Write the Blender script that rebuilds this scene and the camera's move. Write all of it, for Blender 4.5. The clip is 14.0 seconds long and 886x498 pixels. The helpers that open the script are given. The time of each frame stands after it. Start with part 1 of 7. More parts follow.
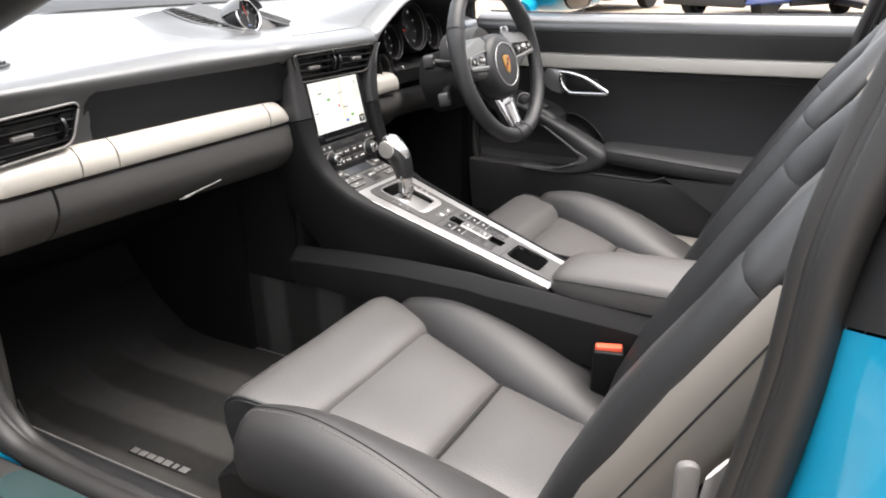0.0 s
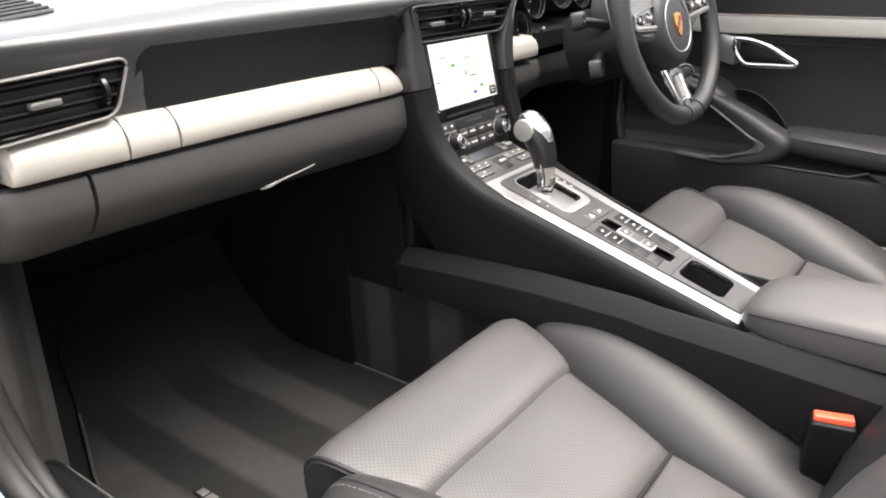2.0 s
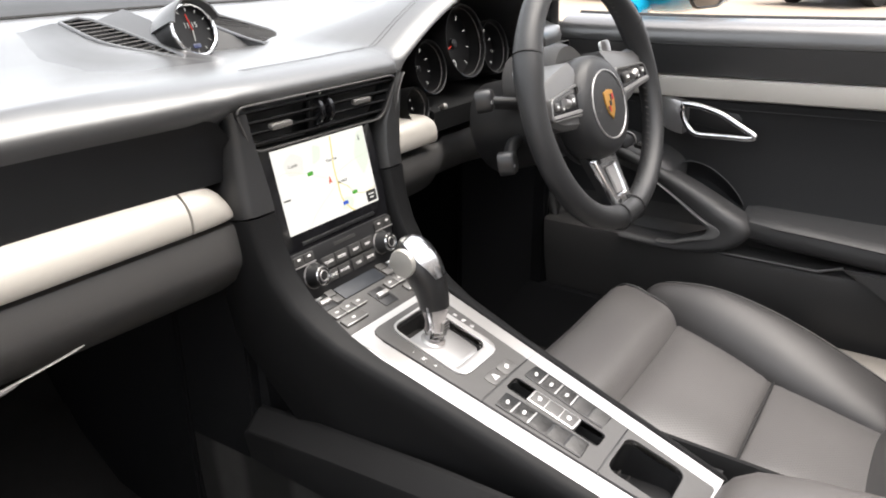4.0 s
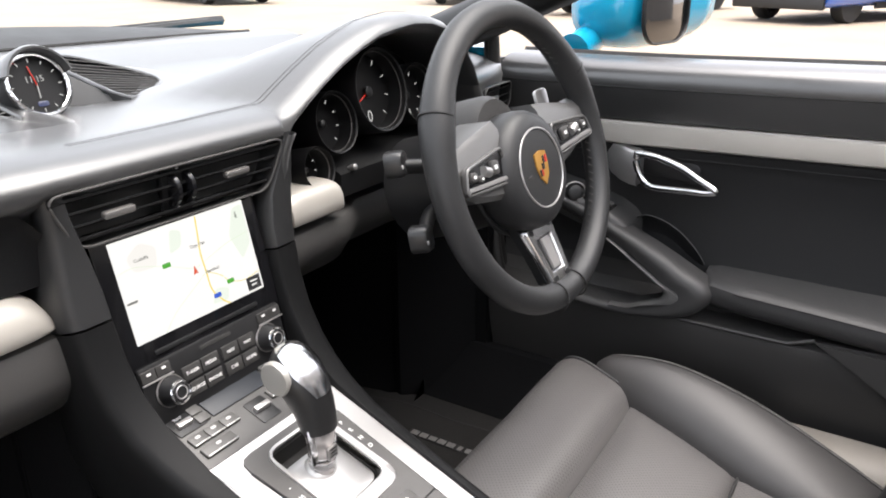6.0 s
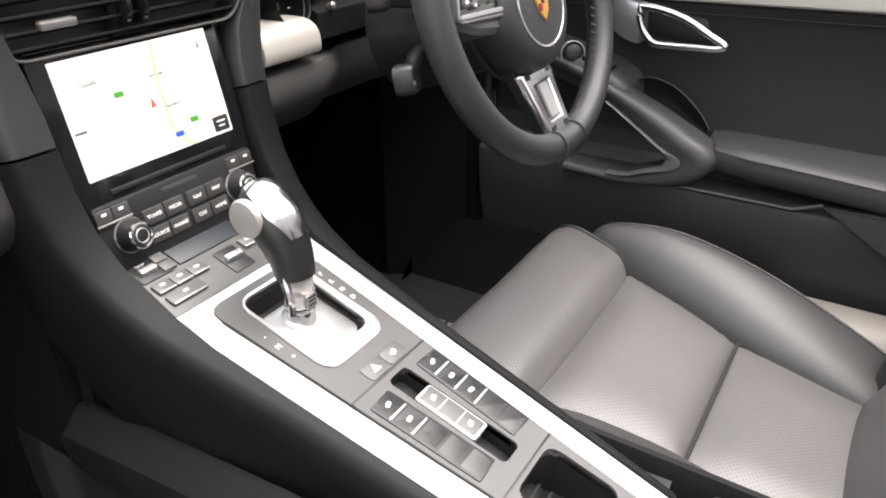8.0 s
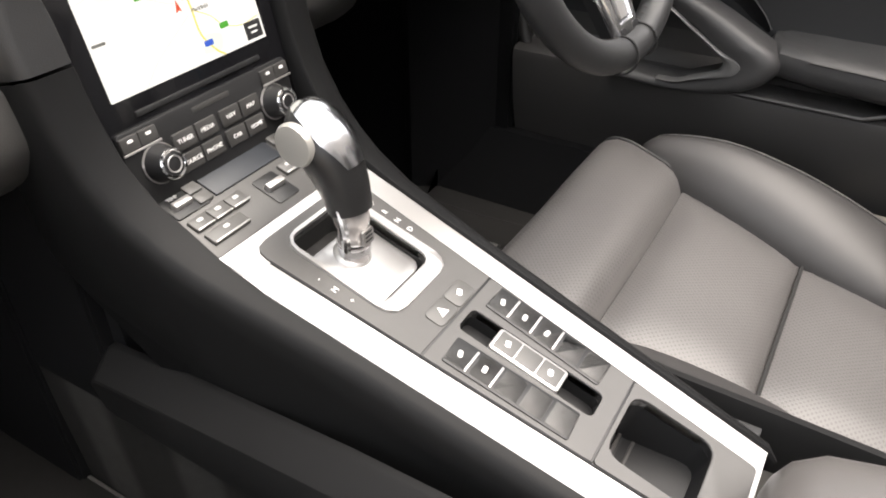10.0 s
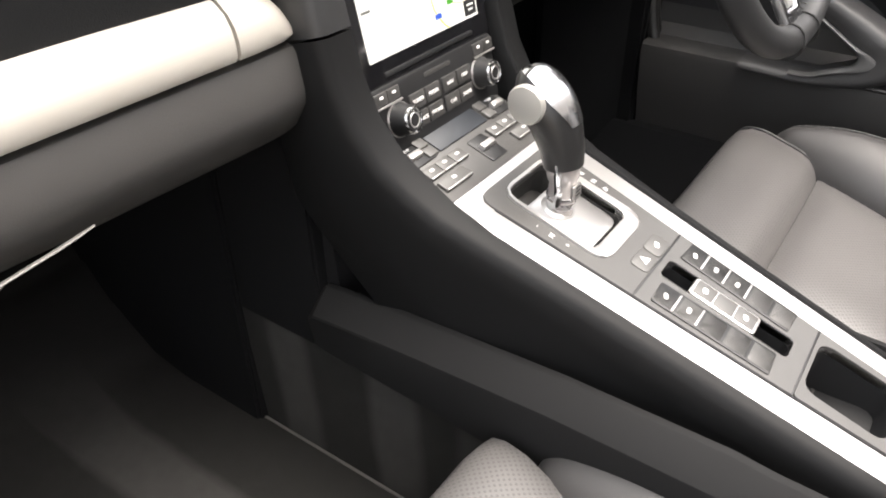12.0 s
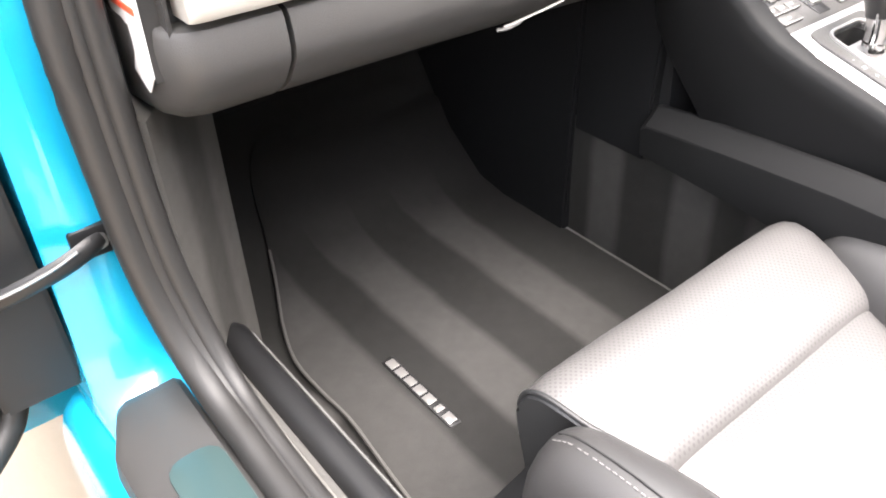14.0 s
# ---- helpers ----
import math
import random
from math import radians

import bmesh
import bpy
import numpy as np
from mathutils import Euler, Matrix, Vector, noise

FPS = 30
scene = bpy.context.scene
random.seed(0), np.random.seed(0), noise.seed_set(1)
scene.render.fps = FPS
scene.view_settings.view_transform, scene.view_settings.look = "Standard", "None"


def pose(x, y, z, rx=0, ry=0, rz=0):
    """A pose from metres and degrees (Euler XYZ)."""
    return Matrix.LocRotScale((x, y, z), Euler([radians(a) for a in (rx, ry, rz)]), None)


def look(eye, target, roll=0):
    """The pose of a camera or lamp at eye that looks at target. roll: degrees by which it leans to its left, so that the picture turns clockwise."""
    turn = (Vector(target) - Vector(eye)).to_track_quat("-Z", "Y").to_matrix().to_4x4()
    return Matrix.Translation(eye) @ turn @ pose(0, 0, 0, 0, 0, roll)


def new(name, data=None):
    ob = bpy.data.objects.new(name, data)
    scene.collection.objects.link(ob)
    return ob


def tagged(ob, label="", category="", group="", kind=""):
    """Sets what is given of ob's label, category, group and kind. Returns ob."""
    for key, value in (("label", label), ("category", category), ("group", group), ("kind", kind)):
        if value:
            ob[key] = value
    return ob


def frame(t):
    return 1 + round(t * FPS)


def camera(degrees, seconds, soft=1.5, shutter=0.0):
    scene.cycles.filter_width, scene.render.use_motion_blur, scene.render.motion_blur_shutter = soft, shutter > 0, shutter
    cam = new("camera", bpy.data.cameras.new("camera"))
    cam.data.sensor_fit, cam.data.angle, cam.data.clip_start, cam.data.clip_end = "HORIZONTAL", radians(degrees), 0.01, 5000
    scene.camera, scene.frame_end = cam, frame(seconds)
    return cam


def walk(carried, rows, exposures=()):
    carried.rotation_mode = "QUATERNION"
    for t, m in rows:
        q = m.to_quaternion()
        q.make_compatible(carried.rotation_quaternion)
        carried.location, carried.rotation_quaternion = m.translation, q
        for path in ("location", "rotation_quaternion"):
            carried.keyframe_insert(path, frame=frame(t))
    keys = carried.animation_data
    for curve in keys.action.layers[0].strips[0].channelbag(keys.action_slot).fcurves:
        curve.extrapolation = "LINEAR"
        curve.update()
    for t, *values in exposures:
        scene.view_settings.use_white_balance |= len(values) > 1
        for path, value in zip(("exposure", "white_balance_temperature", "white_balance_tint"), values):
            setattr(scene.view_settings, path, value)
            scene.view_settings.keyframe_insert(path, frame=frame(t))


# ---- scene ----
cam = camera(60.5, 14.0, soft=1.9)
PATH = [
    (0, (-1.181, -0.838, 0.95), (0.473, 0.035, 0.242), 0.2),
    (0.5, (-1.125, -0.814, 0.943), (0.475, 0.139, 0.216), 0.7),
    (1, (-1.067, -0.78, 0.929), (0.465, 0.267, 0.183), 0.2),
    (1.5, (-1.012, -0.706, 0.891), (0.494, 0.374, 0.139), -0.3),
    (2, (-0.954, -0.651, 0.884), (0.535, 0.449, 0.125), -0.5),
    (2.5, (-0.905, -0.585, 0.894), (0.615, 0.47, 0.136), 0.0),
    (3, (-0.813, -0.584, 0.911), (0.703, 0.476, 0.153), -0.4),
    (3.5, (-0.717, -0.564, 0.924), (0.822, 0.468, 0.172), -0.2),
    (4, (-0.625, -0.559, 0.942), (0.925, 0.467, 0.203), -0.4),
    (6.5, (-0.422, -0.535, 0.967), (1.169, 0.45, 0.259), -0.1),
    (7, (-0.416, -0.539, 0.955), (1.147, 0.45, 0.194), -0.1),
    (7.5, (-0.419, -0.524, 0.92), (1.132, 0.418, 0.08), 0.2),
    (8, (-0.405, -0.518, 0.883), (1.114, 0.394, -0.046), 0.1),
    (10.5, (-0.369, -0.389, 0.868), (1.02, 0.442, -0.306), -0.1),
    (11, (-0.386, -0.352, 0.889), (0.987, 0.502, -0.288), -0.1),
    (11.5, (-0.418, -0.346, 0.889), (0.942, 0.557, -0.267), -0.2),
    (12, (-0.506, -0.368, 0.868), (0.843, 0.577, -0.267), -0.3),
    (12.5, (-0.613, -0.39, 0.861), (0.691, 0.616, -0.274), -0.0),
    (13, (-0.689, -0.407, 0.845), (0.53, 0.699, -0.292), -0.6),
    (13.5, (-0.749, -0.443, 0.861), (0.327, 0.748, -0.332), -0.9),
    (14, (-0.839, -0.454, 0.862), (0.149, 0.803, -0.34), -1.3),
]
EXPOSE = [(0, 1.62, 6550, 12), (1, 1.58, 6600, 12), (2, 1.78, 6650, 12), (4, 1.50, 6600, 12), (6.5, 1.44, 6450, 13), (7.5, 1.67, 6480, 13), (8, 1.85, 6520, 13), (10.5, 1.62, 6800, 12), (12, 1.97, 6750, 12), (12.5, 2.28, 6800, 12), (13, 2.8, 6850, 12), (14, 2.9, 6550, 14)]
walk(cam, [(t, look(eye, target, roll)) for t, eye, target, roll in PATH], EXPOSE)

# ---------------------------------------------------------------- world and sun
world = bpy.data.worlds.new("overcast_sky")
scene.world = world
world.use_nodes = True
wn = world.node_tree.nodes
sky = wn.new("ShaderNodeTexSky")
sky.sky_type, sky.sun_disc = "NISHITA", False
sky.sun_elevation, sky.sun_rotation = radians(71), radians(153)
sky.dust_density, sky.ozone_density, sky.air_density = 6.0, 1.0, 1.0
soften = wn.new("ShaderNodeMix")
soften.data_type = "RGBA"
soften.inputs[0].default_value = 0.75
soften.inputs[7].default_value = (7.5, 7.6, 7.8, 1)
world.node_tree.links.new(sky.outputs[0], soften.inputs[6])
world.node_tree.links.new(soften.outputs[2], wn["Background"].inputs[0])
wn["Background"].inputs[1].default_value = 0.15
sun = new("sun", bpy.data.lights.new("sun", "SUN"))
sun.data.energy, sun.data.angle, sun.data.color = 2.6, radians(60), (1.0, 0.95, 0.89)
sun.matrix_basis = look((3, -6, 20), (0, 0, 0))

# ---------------------------------------------------------------- materials


def mat(name, color, rough=0.5, metal=0.0, spec=0.5, coat=0.0, bump=None, vary=None, wear=0.0):
    """bump: (scale, strength, kind); vary: (scale, amount) of light and dark patches; wear: change of roughness."""
    m = bpy.data.materials.new(name)
    m.use_nodes = True
    nt = m.node_tree
    b = nt.nodes["Principled BSDF"]
    b.inputs["Base Color"].default_value = (*color, 1)
    b.inputs["Roughness"].default_value = rough
    b.inputs["Metallic"].default_value = metal
    b.inputs["Specular IOR Level"].default_value = spec
    b.inputs["Coat Weight"].default_value = coat
    b.inputs["Coat Roughness"].default_value = 0.05
    co = nt.nodes.new("ShaderNodeTexCoord")
    if vary:
        n = nt.nodes.new("ShaderNodeTexNoise")
        n.inputs["Scale"].default_value, n.inputs["Detail"].default_value = vary[0], 5
        nt.links.new(co.outputs["Object"], n.inputs["Vector"])
        mx = nt.nodes.new("ShaderNodeMix")
        mx.data_type = "RGBA"
        mx.inputs[6].default_value = (*[c * (1 - vary[1]) for c in color], 1)
        mx.inputs[7].default_value = (*[min(1, c * (1 + vary[1])) for c in color], 1)
        nt.links.new(n.outputs["Fac"], mx.inputs[0])
        nt.links.new(mx.outputs[2], b.inputs["Base Color"])
        if wear:
            mr = nt.nodes.new("ShaderNodeMapRange")
            mr.inputs[3].default_value, mr.inputs[4].default_value = rough - wear, rough + wear
            nt.links.new(n.outputs["Fac"], mr.inputs[0])
            nt.links.new(mr.outputs[0], b.inputs["Roughness"])
    if bump:
        if bump[2] == "cells":
            t = nt.nodes.new("ShaderNodeTexVoronoi")
            out = t.outputs["Distance"]
        else:
            t = nt.nodes.new("ShaderNodeTexNoise")
            t.inputs["Detail"].default_value = 4
            out = t.outputs["Fac"]
        t.inputs["Scale"].default_value = bump[0]
        nt.links.new(co.outputs["Object"], t.inputs["Vector"])
        bp = nt.nodes.new("ShaderNodeBump")
        bp.inputs["Strength"].default_value, bp.inputs["Distance"].default_value = bump[1], 0.001
        nt.links.new(out, bp.inputs["Height"])
        nt.links.new(bp.outputs[0], b.inputs["Normal"])
    return m


def perforated(name, color, rough):
    """Leather with a grid of small punched holes."""
    m = mat(name, color, rough, vary=(14, 0.12), wear=0.05)
    nt = m.node_tree
    b = nt.nodes["Principled BSDF"]
    co = nt.nodes["Texture Coordinate"]
    rot = nt.nodes.new("ShaderNodeMapping")
    rot.inputs["Rotation"].default_value = (0, 0, radians(45))
    v = nt.nodes.new("ShaderNodeTexVoronoi")
    v.voronoi_dimensions = "2D"
    v.inputs["Scale"].default_value, v.inputs["Randomness"].default_value = 235, 0.0
    nt.links.new(co.outputs["Object"], rot.inputs["Vector"])
    nt.links.new(rot.outputs[0], v.inputs["Vector"])
    mr = nt.nodes.new("ShaderNodeMapRange")
    mr.inputs[1].default_value, mr.inputs[2].default_value = 0.2, 0.34
    nt.links.new(v.outputs["Distance"], mr.inputs[0])
    up = nt.nodes.new("ShaderNodeSeparateXYZ")
    nt.links.new(co.outputs["Normal"], up.inputs[0])
    flat = nt.nodes.new("ShaderNodeMapRange")
    flat.inputs[1].default_value, flat.inputs[2].default_value, flat.inputs[3].default_value, flat.inputs[4].default_value = 0.45, 0.6, 1.0, 0.0
    nt.links.new(up.outputs[2], flat.inputs[0])
    keep = nt.nodes.new("ShaderNodeMath")
    keep.operation = "MAXIMUM"
    nt.links.new(mr.outputs[0], keep.inputs[0])
    nt.links.new(flat.outputs[0], keep.inputs[1])
    mr = keep
    mul = nt.nodes.new("ShaderNodeMix")
    mul.data_type = "RGBA"
    mul.inputs[6].default_value = (*[c * 0.66 for c in color], 1)
    nt.links.new(mr.outputs[0], mul.inputs[0])
    src = b.inputs["Base Color"].links[0].from_socket
    nt.links.new(src, mul.inputs[7])
    nt.links.new(mul.outputs[2], b.inputs["Base Color"])
    bp = nt.nodes.new("ShaderNodeBump")
    bp.inputs["Strength"].default_value, bp.inputs["Distance"].default_value = 0.25, 0.0005
    nt.links.new(mr.outputs[0], bp.inputs["Height"])
    nt.links.new(bp.outputs[0], b.inputs["Normal"])
    return m


def nap_carpet(name, color, axis, edges, amount, fade=None):
    """Cut-pile carpet, brushed in stripes between the given edges along one axis; fade: where along y painted shade
    darkens all pile.
    """
    m = mat(name, color, 0.95, spec=0.15, bump=(1400, 0.9, "noise"), vary=(60, 0.15))
    nt = m.node_tree
    b = nt.nodes["Principled BSDF"]
    co = nt.nodes["Texture Coordinate"]
    sp = nt.nodes.new("ShaderNodeSeparateXYZ")
    wob = nt.nodes.new("ShaderNodeTexNoise")
    wob.inputs["Scale"].default_value = 9
    add = nt.nodes.new("ShaderNodeVectorMath")
    add.operation = "MULTIPLY_ADD"
    add.inputs[1].default_value = (0.012, 0.012, 0.012)
    nt.links.new(co.outputs["Object"], wob.inputs["Vector"])
    nt.links.new(wob.outputs["Color"], add.inputs[0])
    nt.links.new(co.outputs["Object"], add.inputs[2])
    nt.links.new(add.outputs[0], sp.inputs[0])
    total = None
    sign = 1
    for e in edges:
        mr = nt.nodes.new("ShaderNodeMapRange")
        mr.inputs[1].default_value, mr.inputs[2].default_value = e - 0.007 + 0.006, e + 0.007 + 0.006
        mr.inputs[4].default_value = sign
        nt.links.new(sp.outputs[axis], mr.inputs[0])
        sign = -sign
        if total is None:
            total = mr.outputs[0]
        else:
            a = nt.nodes.new("ShaderNodeMath")
            nt.links.new(total, a.inputs[0])
            nt.links.new(mr.outputs[0], a.inputs[1])
            total = a.outputs[0]
    mul = nt.nodes.new("ShaderNodeMix")
    mul.data_type = "RGBA"
    mul.blend_type = "MULTIPLY"
    mul.inputs[0].default_value = 1
    # Forward of this range the footwell's shade is put into the colour.
    if fade:
        near = nt.nodes.new("ShaderNodeMapRange")
        near.interpolation_type = "SMOOTHSTEP"
        near.inputs[1].default_value, near.inputs[2].default_value = fade
        nt.links.new(sp.outputs[1], near.inputs[0])
        worn = nt.nodes.new("ShaderNodeMath")
        worn.operation = "MAXIMUM"
        nt.links.new(near.outputs[0], worn.inputs[0])
        nt.links.new(total, worn.inputs[1])
        total = worn.outputs[0]
    mr = nt.nodes.new("ShaderNodeMapRange")
    mr.inputs[3].default_value, mr.inputs[4].default_value = 1.0, amount
    nt.links.new(total, mr.inputs[0])
    nt.links.new(b.inputs["Base Color"].links[0].from_socket, mul.inputs[6])
    nt.links.new(mr.outputs[0], mul.inputs[7])
    nt.links.new(mul.outputs[2], b.inputs["Base Color"])
    return m


def glow(name, color, strength):
    m = bpy.data.materials.new(name)
    m.use_nodes = True
    b = m.node_tree.nodes["Principled BSDF"]
    b.inputs["Base Color"].default_value = (0.01, 0.01, 0.01, 1)
    b.inputs["Roughness"].default_value = 0.25
    b.inputs["Emission Color"].default_value = (*color, 1)
    b.inputs["Emission Strength"].default_value = strength
    return m


LEATHER = mat("black_leather", (0.0192, 0.0196, 0.0203), 0.46, spec=0.5, bump=(1100, 0.12, "cells"), vary=(9, 0.14), wear=0.05)
DASHLEATHER = mat("dash_leather", (0.0272, 0.0276, 0.0280), 0.35, spec=1.0, bump=(900, 0.10, "cells"), vary=(6, 0.10), wear=0.05)
PERF = perforated("perforated_leather", (0.083, 0.0795, 0.0778), 0.42)
_dash = DASHLEATHER.node_tree.nodes["Principled BSDF"]
_dash.inputs["Coat Weight"].default_value, _dash.inputs["Coat Roughness"].default_value = 0.7, 0.32
_dash.inputs["Sheen Weight"].default_value = 0.3
_dash.inputs["Sheen Roughness"].default_value = 0.3
LIDSKIN = mat("armrest_leather", (0.082, 0.077, 0.074), 0.38, bump=(1100, 0.12, "cells"), vary=(9, 0.12), wear=0.05)
SEATSKIN = mat("seat_leather", (0.037, 0.0357, 0.0353), 0.47, spec=0.5, bump=(1100, 0.12, "cells"), vary=(9, 0.12), wear=0.05)
SPOKE = mat("satin_spoke_grey", (0.135, 0.134, 0.132), 0.38, metal=0.4, vary=(30, 0.08))
DOORSKIN = mat("door_leather", (0.0165, 0.0168, 0.0175), 0.42, spec=0.34, bump=(1000, 0.15, "cells"), vary=(7, 0.12), wear=0.05)
DOORLEATHER = mat("bracket_leather", (0.040, 0.0395, 0.0395), 0.44, spec=0.45, bump=(1000, 0.15, "cells"), vary=(9, 0.12), wear=0.05)
# Dash leather darkened: the shade below the pad's lip is in the colour.
INSERTSHADE = mat("insert_shade_leather", (0.0098, 0.0102, 0.0110), 0.46, spec=0.2, bump=(1000, 0.15, "cells"), vary=(7, 0.12), wear=0.05)
SOFT = mat("soft_touch_plastic", (0.037, 0.0360, 0.0350), 0.48, spec=0.4, bump=(1500, 0.2, "noise"), vary=(12, 0.12), wear=0.06)
SOFTDARK = mat("black_grained_plastic", (0.0088, 0.0090, 0.0093), 0.5, spec=0.14, bump=(1500, 0.2, "noise"), vary=(12, 0.12), wear=0.06)
GRAPHITE = mat("graphite_panel", (0.068, 0.066, 0.064), 0.42, metal=0.2, bump=(2500, 0.1, "noise"), vary=(30, 0.1))
BUTTON = mat("grey_button", (0.072, 0.070, 0.067), 0.42, vary=(60, 0.1))
STALKTIP = mat("worn_black_plastic", (0.022, 0.022, 0.0225), 0.34, spec=0.5, vary=(40, 0.2), wear=0.08)
PRINT = mat("grey_print", (0.42, 0.42, 0.41), 0.5)
BLACK = mat("black_plastic", (0.0095, 0.0097, 0.0103), 0.45, vary=(20, 0.2), wear=0.08)
GLOSS = mat("gloss_black", (0.006, 0.006, 0.007), 0.16, coat=0.3)
TRIM = mat("pale_silver_trim", (0.475, 0.452, 0.408), 0.38, metal=0.25, vary=(5, 0.05), bump=(2500, 0.05, "noise"))
SILVER = mat("satin_silver", (0.45, 0.442, 0.434), 0.36, metal=0.75, vary=(40, 0.05))
GATE = mat("brushed_gate_metal", (0.46, 0.455, 0.45), 0.36, metal=0.85, vary=(30, 0.06), bump=(1500, 0.08, "noise"))
CHROME = mat("chrome", (0.80, 0.80, 0.81), 0.12, metal=1.0)
DULLMETAL = mat("dull_metal", (0.33, 0.32, 0.31), 0.4, metal=0.8)
WARMGREY = mat("warm_grey_shell", (0.21, 0.192, 0.168), 0.5, bump=(1300, 0.10, "cells"), vary=(9, 0.08))
STITCH = mat("grey_thread", (0.10, 0.098, 0.095), 0.8)
THREAD = mat("pale_thread", (0.17, 0.165, 0.16), 0.8)
DARKTHREAD = mat("dark_thread", (0.012, 0.012, 0.012), 0.8)
STITCHDARK = mat("dark_binding", (0.070, 0.067, 0.063), 0.8)
RUBBER = mat("door_seal_rubber", (0.0195, 0.0188, 0.0180), 0.5, bump=(900, 0.15, "noise"), vary=(15, 0.15), wear=0.06)
# Brushed stripes, then shade painted in towards the toe board.
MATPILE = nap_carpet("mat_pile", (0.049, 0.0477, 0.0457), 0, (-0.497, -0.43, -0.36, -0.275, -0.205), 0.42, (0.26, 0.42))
# Past the last edge the carpet stays dark: under-dash shade in the colour.
CARPET = nap_carpet("floor_carpet", (0.047, 0.0457, 0.0435), 1, (-0.11, -0.062, -0.002, 0.08, 0.135), 0.45)
# Lighter copy of the carpet: light from the open door painted in.
LITCARPET = nap_carpet("lit_side_carpet", (0.125, 0.121, 0.113), 1, (0.09, 0.13, 0.20, 0.25), 0.75)
LOWPAD = mat("lower_pad_leather", (0.056, 0.0545, 0.0528), 0.46, spec=0.35, bump=(1100, 0.15, "cells"), vary=(12, 0.12), wear=0.06)
PANEL = mat("tunnel_panel_plastic", (0.0100, 0.0101, 0.0103), 0.65, spec=0.12, bump=(1500, 0.2, "noise"), vary=(12, 0.15), wear=0.06)
# Carpet brightened as if lit, with one brushed darker streak.
LITKICK = nap_carpet("lit_kick_carpet", (0.100, 0.0955, 0.0885), 1, (0.118, 0.168), 0.62)
# Near-black that paints in the shade under the dash and in recesses.
SHADEBLACK = mat("shade_black", (0.0065, 0.0067, 0.0072), 0.95, spec=0.1, bump=(1500, 0.4, "noise"))
# Dark copy of the pile: shade of the driver's footwell painted in.
SHADEPILE = mat("shade_mat_pile", (0.020, 0.0195, 0.019), 0.95, spec=0.15, bump=(1400, 0.9, "noise"), vary=(60, 0.15))
PAINT = mat("bright_blue_paint", (0.004, 0.31, 0.51), 0.25, coat=1.0, vary=(3, 0.04))
BELT = mat("belt_webbing", (0.35, 0.34, 0.33), 0.7, bump=(1200, 0.5, "noise"))
RED = mat("red_plastic", (0.75, 0.10, 0.045), 0.45)
WHITE = mat("white_print", (0.75, 0.75, 0.74), 0.5)
GOLD = mat("gold_enamel", (0.46, 0.25, 0.06), 0.3, metal=0.4)
CRESTRED = mat("red_enamel", (0.45, 0.03, 0.02), 0.3)
LCD = mat("grey_lcd", (0.016, 0.019, 0.024), 0.45)
POLISHED = mat("polished_inlay", (0.72, 0.72, 0.73), 0.2, metal=1.0)
GRIP = mat("lever_leather", (0.011, 0.011, 0.0112), 0.36, spec=0.5, bump=(1100, 0.12, "cells"))
CLEAR = mat("clear_acrylic", (0.55, 0.52, 0.50), 0.08, metal=0.6)
MAPWHITE = glow("map_background", (1.0, 0.987, 0.93), 0.38)
MAPROAD = glow("map_road", (0.98, 0.80, 0.20), 0.36)
MAPGREEN = glow("map_park", (0.80, 0.95, 0.70), 0.36)
MAPPALE = glow("map_pale_green", (0.90, 0.97, 0.84), 0.36)
MAPTOWN = glow("map_town", (0.97, 0.95, 0.88), 0.36)
MAPSIGN = glow("map_sign_green", (0.10, 0.50, 0.05), 0.30)
MAPBLUE = glow("map_sign_blue", (0.05, 0.15, 0.75), 0.30)
MAPTEXT = glow("map_lettering", (0.20, 0.20, 0.18), 0.30)
MAPRED = glow("map_marker", (0.9, 0.12, 0.05), 0.30)
MAPBOX = glow("map_box", (0.035, 0.035, 0.035), 0.30)
DIALBLACK = mat("dial_black", (0.0045, 0.0045, 0.005), 0.5, spec=0.3)
DIALRED = glow("dial_needle", (0.9, 0.04, 0.02), 0.22)
DIALWHITE = glow("dial_lettering", (0.9, 0.9, 0.85), 0.20)


def pane(name):
    """Thin glass: lets nearly all light through, with a faint even gloss."""
    m = bpy.data.materials.new(name)
    m.use_nodes = True
    nt = m.node_tree
    mix, clear, gloss = nt.nodes.new("ShaderNodeMixShader"), nt.nodes.new("ShaderNodeBsdfTransparent"), nt.nodes.new("ShaderNodeBsdfGlossy")
    gloss.inputs["Roughness"].default_value = 0.02
    clear.inputs["Color"].default_value = (0.96, 0.98, 0.97, 1)
    mix.inputs[0].default_value = 0.04
    nt.links.new(clear.outputs[0], mix.inputs[1])
    nt.links.new(gloss.outputs[0], mix.inputs[2])
    nt.links.new(mix.outputs[0], nt.nodes["Material Output"].inputs["Surface"])
    return m


GLASS = pane("clear_glass")
MIRROR = mat("mirror_glass", (0.16, 0.155, 0.155), 0.08, metal=1.0)
GROUND = mat("sandy_tarmac", (0.275, 0.222, 0.165), 0.85, bump=(60, 0.6, "noise"), vary=(0.6, 0.25))
CARWHITE = mat("white_car_paint", (0.75, 0.75, 0.76), 0.25, coat=1.0)
CARBLUE = mat("blue_car_paint", (0.02, 0.10, 0.45), 0.25, coat=1.0, vary=(2, 0.05))
CARDARK = mat("dark_car_paint", (0.02, 0.025, 0.03), 0.25, coat=1.0)
TYRE = mat("tyre_rubber", (0.018, 0.018, 0.018), 0.8, vary=(8, 0.2))
RIMBLACK = mat("black_alloy", (0.03, 0.03, 0.032), 0.3, metal=0.6)
YELLOW = mat("yellow_caliper", (0.75, 0.55, 0.02), 0.4)
